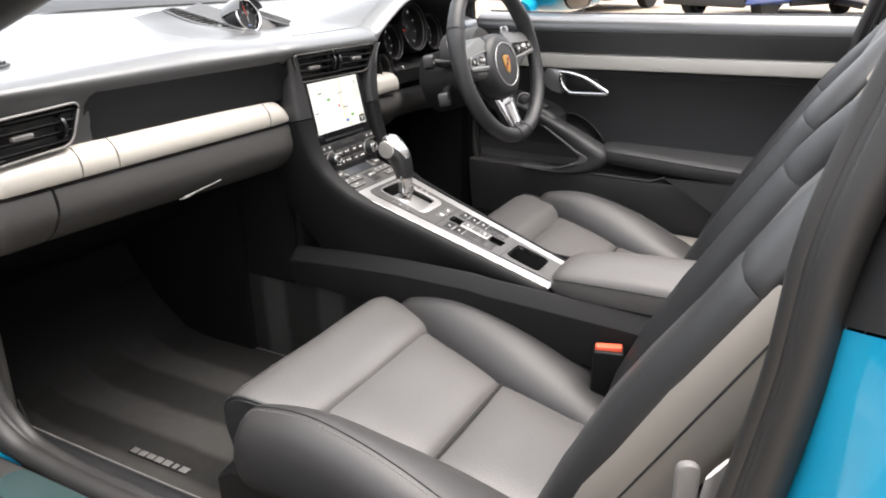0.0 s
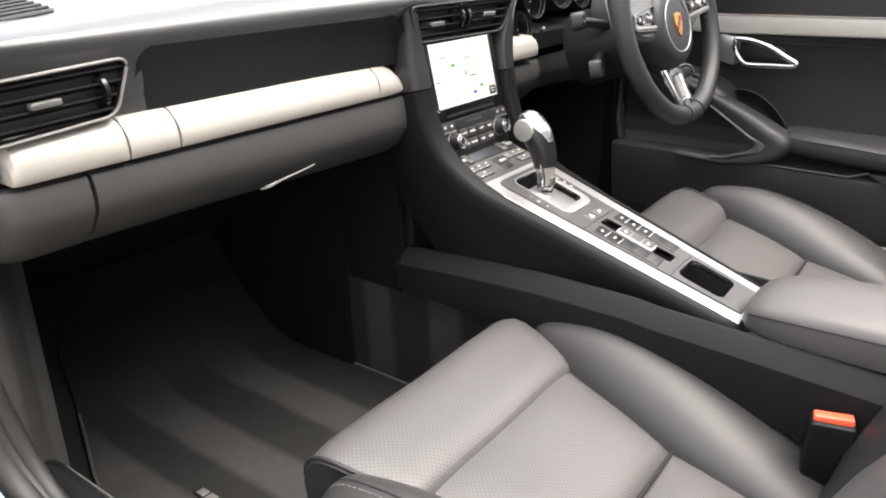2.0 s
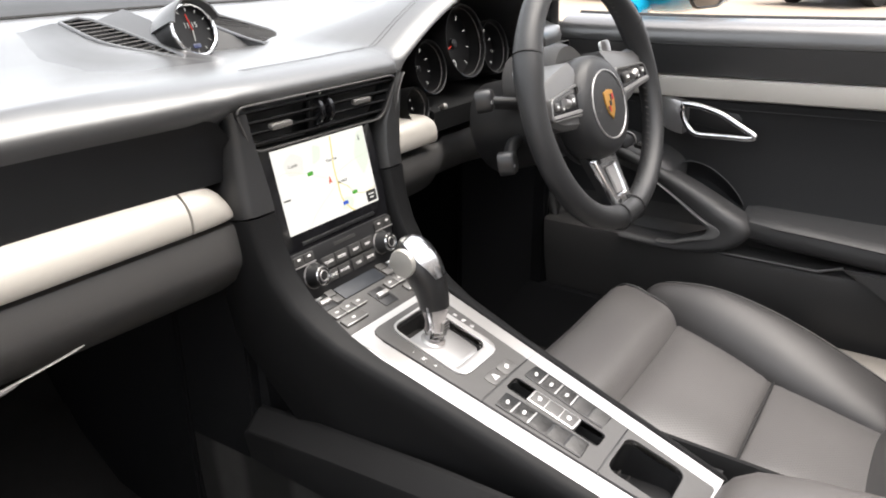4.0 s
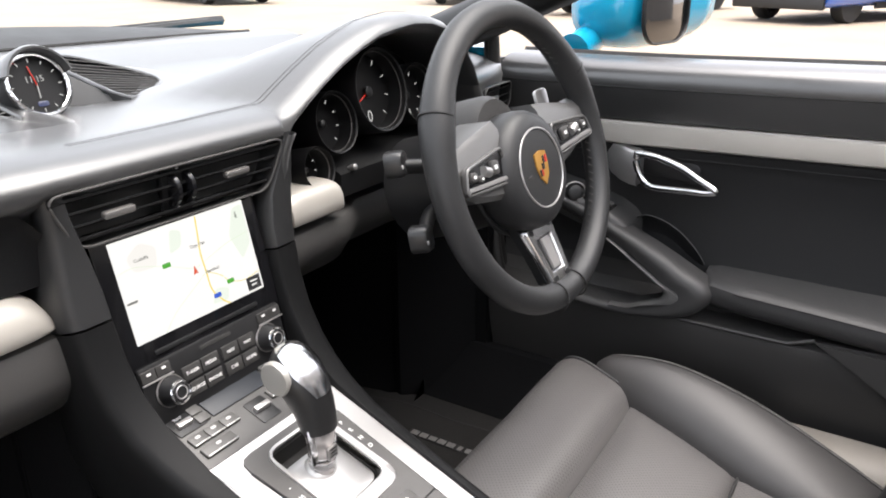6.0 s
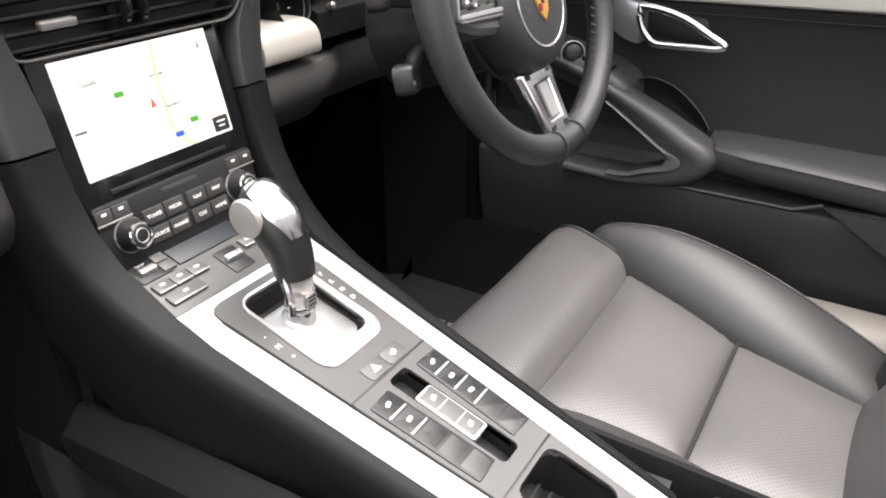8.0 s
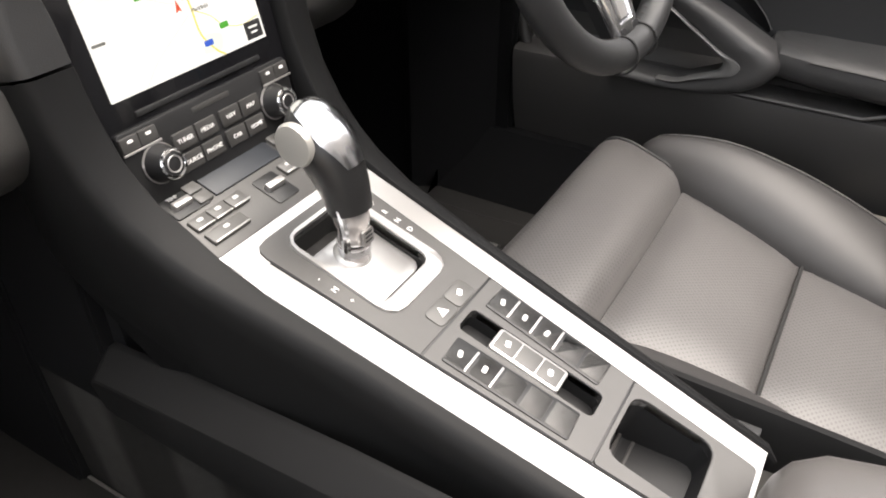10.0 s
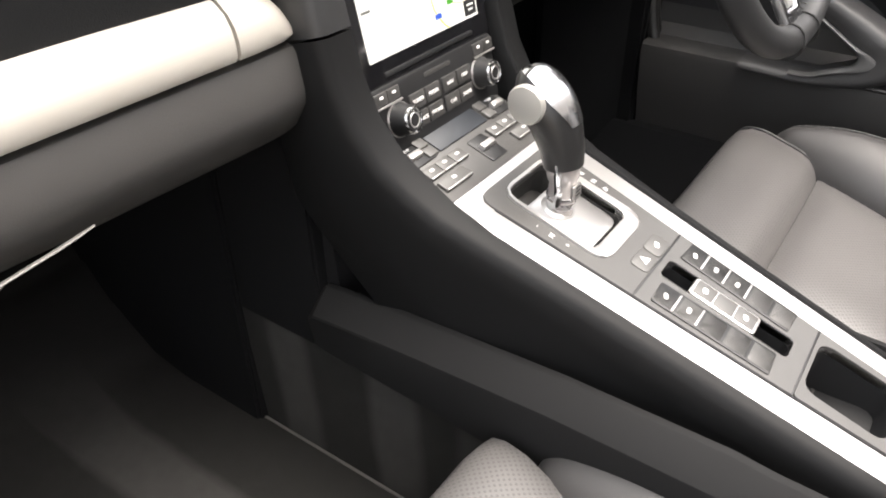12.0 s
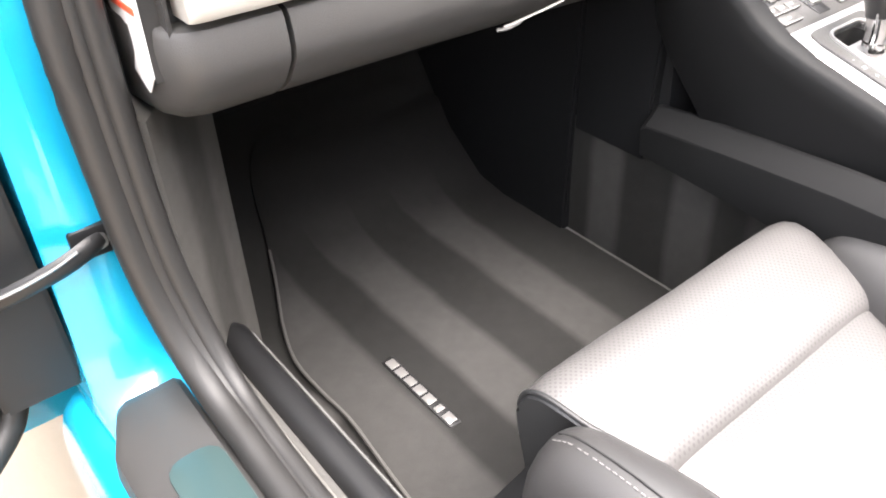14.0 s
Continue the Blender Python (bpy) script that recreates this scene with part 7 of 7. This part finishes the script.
def floor_mat(s, label, badge_at):
    th = thing("floor_mat", (-s * 0.33, 0.1, 0.185), label, "floor mat", "floor mats")
    side = ((-0.17, -0.58), (-0.10, -0.583), (0.0, -0.575), (0.07, -0.569), (0.13, -0.572), (0.19, -0.570), (0.25, -0.552), (0.30, -0.531), (0.36, -0.505), (0.42, -0.485), (0.46, -0.472), (0.485, -0.445), (0.495, -0.40))
    curve = spline([(x, y, 0) for y, x in side], 3)

    def zat(y):
        return float(np.interp(y, (0.30, 0.36, 0.44, 0.56), (0.1835, 0.1945, 0.2545, 0.4245)))
    rows = []
    for x0, y, _ in curve:
        x1 = -0.1085 - 0.05 * smooth((y - 0.46) / 0.035)
        z = zat(y)
        rows.append([(s * x0, y, z), (s * x0, y, z + 0.0045), (s * (x0 + 0.002), y, z + 0.006), (s * (0.5 * (x0 + x1)), y, z + 0.006), (s * (x1 - 0.002), y, z + 0.006), (s * x1, y, z + 0.0045), (s * x1, y, z)])
    # Driver's mat and binding take darker colours for footwell shade.
    part("carpet_top", grid(rows, ring=True, cap=True), MATPILE if s > 0 else SHADEPILE, th, "dark grey pile")
    part("binding", tube([(s * x, y, zat(y) + 0.005) for x, y, _ in curve if y < 0.40], 0.0024, 6), STITCHDARK if s > 0 else DARKTHREAD, th, "bound edge")
    part("binding", tube([(s * -0.1085, y, zat(y) + 0.005) for y in (-0.16, 0.0, 0.15, 0.30)], 0.0024, 6), STITCHDARK if s > 0 else DARKTHREAD, th, "bound edge")
    bx, by, ang, ln = badge_at
    M = basis((bx, by, 0.1897), (math.cos(ang), math.sin(ang), 0), (-math.sin(ang), math.cos(ang), 0))
    b = part("badge_plate", slab(ln + 0.006, 0.0165, 0.0016, 0.002, 0.0005, M), BLACK, th, "narrow black badge strip")
    for k in range(7):
        w = ln / 7
        part("badge_bar", slab(w * (0.80 if k != 5 else 0.45), 0.0120 - 0.0012 * (k % 3 == 2), 0.0010, 0.001, 0.0003, M @ Matrix.Translation((-ln / 2 + w * (k + 0.5), 0, 0.0014))), SILVER, b, "small silver bar")
    return th


floor_mat(1, "dark grey floor mat with brushed stripes and a small badge", (-0.4825, 0.05, radians(-90), 0.128))
floor_mat(-1, "dark grey floor mat with a small badge under the wheel", (0.501, 0.05, radians(-90), 0.128))

# ---------------------------------------------------------------- parked cars on the forecourt


def parked_car(at, turn, paint, label, tall=1.0, caliper=None, dark_front=False, group="parked cars"):
    """A parked car; its nose points along its own -y."""
    th = thing("parked_car", at, label, "car", group)
    M = Matrix.Translation(at) @ Matrix.Rotation(radians(turn), 4, "Z")
    side = [(-2.25, 0.32, 0.80), (-2.30, 0.50, 0.86), (-2.22, 0.70, 0.90), (-1.9, 0.84, 0.93), (-1.2, 0.96, 0.95), (-0.4, 1.00, 0.96), (0.8, 1.00, 0.97), (1.8, 0.98, 0.95), (2.25, 0.90, 0.90), (2.33, 0.60, 0.86), (2.28, 0.34, 0.82)]
    rows = []
    for y, zt, w in side:
        zt *= 0.85 + 0.22 * tall
        rows.append([M @ Vector((x * w, y, z)) for x, z in ((-0.86, 0.26), (-0.98, 0.34), (-1.0, 0.55 * zt + 0.1), (-0.97, 0.86 * zt), (-0.88, zt), (0, zt + 0.03), (0.88, zt), (0.97, 0.86 * zt), (1.0, 0.55 * zt + 0.1), (0.98, 0.34), (0.86, 0.26))])
    part("body", grid(rows, ring=True, cap=True), paint, th, sharp=60)
    rows = []
    for y, z, w in ((-0.85, 0.98, 0.86), (-0.35, 1.28, 0.74), (0.1, 1.42, 0.68), (0.9, 1.44, 0.66), (1.6, 1.28, 0.68), (2.0, 1.0, 0.78)):
        z = z * (0.85 + 0.22 * tall)
        rows.append([M @ Vector((x * w, y, zz)) for x, zz in ((-1.05, 0.80), (-1.0, z - 0.10), (-0.88, z), (0.88, z), (1.0, z - 0.10), (1.05, 0.80))])
    part("cabin", grid(rows, ring=True, cap=True), CARGLASS, th, "dark tinted windows", sharp=60)
    rows = [[M @ Vector((x, y, z * (0.85 + 0.22 * tall))) for x in (-0.6, 0, 0.6)] for y, z in ((0.0, 1.425), (0.5, 1.46), (1.2, 1.45))]
    part("roof", grid(rows), paint, th)
    part("grille", slab(1.15, 0.24, 0.05, 0.05, 0.01, M @ basis((0, -2.28, 0.55), (1, 0, 0), (0, 0, 1))), BLACK, th, "black grille")
    part("bumper", slab(1.62, 0.20, 0.06, 0.04, 0.01, M @ basis((0, -2.26, 0.33), (1, 0, 0), (0, 0, 1))), BLACK if dark_front else paint, th)
    part("number_plate", slab(0.52, 0.11, 0.012, 0.005, 0.002, M @ basis((0, -2.325, 0.50), (1, 0, 0), (0, 0, 1))), WHITE, th, "white number plate with plain bars")
    for k in range(5):
        part("plate_bar", slab(0.045, 0.06, 0.004, 0.004, 0.001, M @ basis((-0.19 + 0.095 * k, -2.338, 0.50), (1, 0, 0), (0, 0, 1))), BLACK, th)
    for s in (-1, 1):
        part("headlight", slab(0.34, 0.12, 0.05, 0.03, 0.01, M @ basis((s * 0.66, -2.22, 0.66), (1, s * 0.35, 0), (0, 0.2, 1))), CHROME, th, "clear headlight")
        part("air_intake", slab(0.30, 0.16, 0.05, 0.03, 0.01, M @ basis((s * 0.66, -2.23, 0.42), (1, s * 0.3, 0), (0, 0.1, 1))), BLACK, th)
        part("side_skirt", block(-0.02, 0.02, -1.0, 1.0, 0.22, 0.32, 0.01), BLACK, th).matrix_basis = M @ Matrix.Translation((s * 0.93, 0, 0))
        for y in (-1.45, 1.42):
            wm = M @ basis((s * 0.80, y, 0.345), (0, -s, 0), (0, 0, 1))
            w = part("wheel", lathe([(0.25, -0.02), (0.33, -0.01), (0.345, 0.03), (0.345, 0.15), (0.33, 0.19), (0.26, 0.20), (0.245, 0.19), (0.24, 0.02)], wm, 32), TYRE, th, "black tyre")
            part("rim_ring", lathe([(0.235, 0.02), (0.245, 0.19), (0.25, 0.203), (0.238, 0.203), (0.225, 0.12), (0.05, 0.10)], wm, 32), RIMBLACK, w)
            for k in range(10):
                an = 2 * math.pi * k / 10
                part("rim_spoke", tube([wm @ Vector((0.05 * math.cos(an), 0.05 * math.sin(an), 0.185)), wm @ Vector((0.235 * math.cos(an + 0.1), 0.235 * math.sin(an + 0.1), 0.195))], [0.018, 0.012], 6), RIMBLACK if caliper else DULLMETAL, w)
            part("arch", tube([wm @ Vector((0.385 * math.cos(q), 0.385 * math.sin(q), 0.185)) for q in [math.pi * k / 14 for k in range(15)]], 0.03, 6), BLACK, th)
            if caliper:
                part("caliper", slab(0.07, 0.16, 0.05, 0.02, 0.01, wm @ Matrix.Translation((0.16, 0.05, 0.13))), caliper, w, "yellow brake caliper")
    return th


parked_car((15.5, 0.8, 0), -113, CARBLUE, "bright blue SUV with dark wheels and yellow brake calipers", 1.25, YELLOW, True)
parked_car((15.4, 4.5, 0), -105, CARWHITE, "white SUV with a black grille", 1.2, None, True)
parked_car((15.1, -1.45, 0), -75, CARWHITE, "white sports car with multi-spoke wheels", 0.8)
parked_car((17.5, 9.5, 0), -70, CARDARK, "dark saloon parked across the forecourt", 0.9)
parked_car((14.0, 15.5, 0), -20, CARDARK, "black hatchback parked across the forecourt", 0.9)
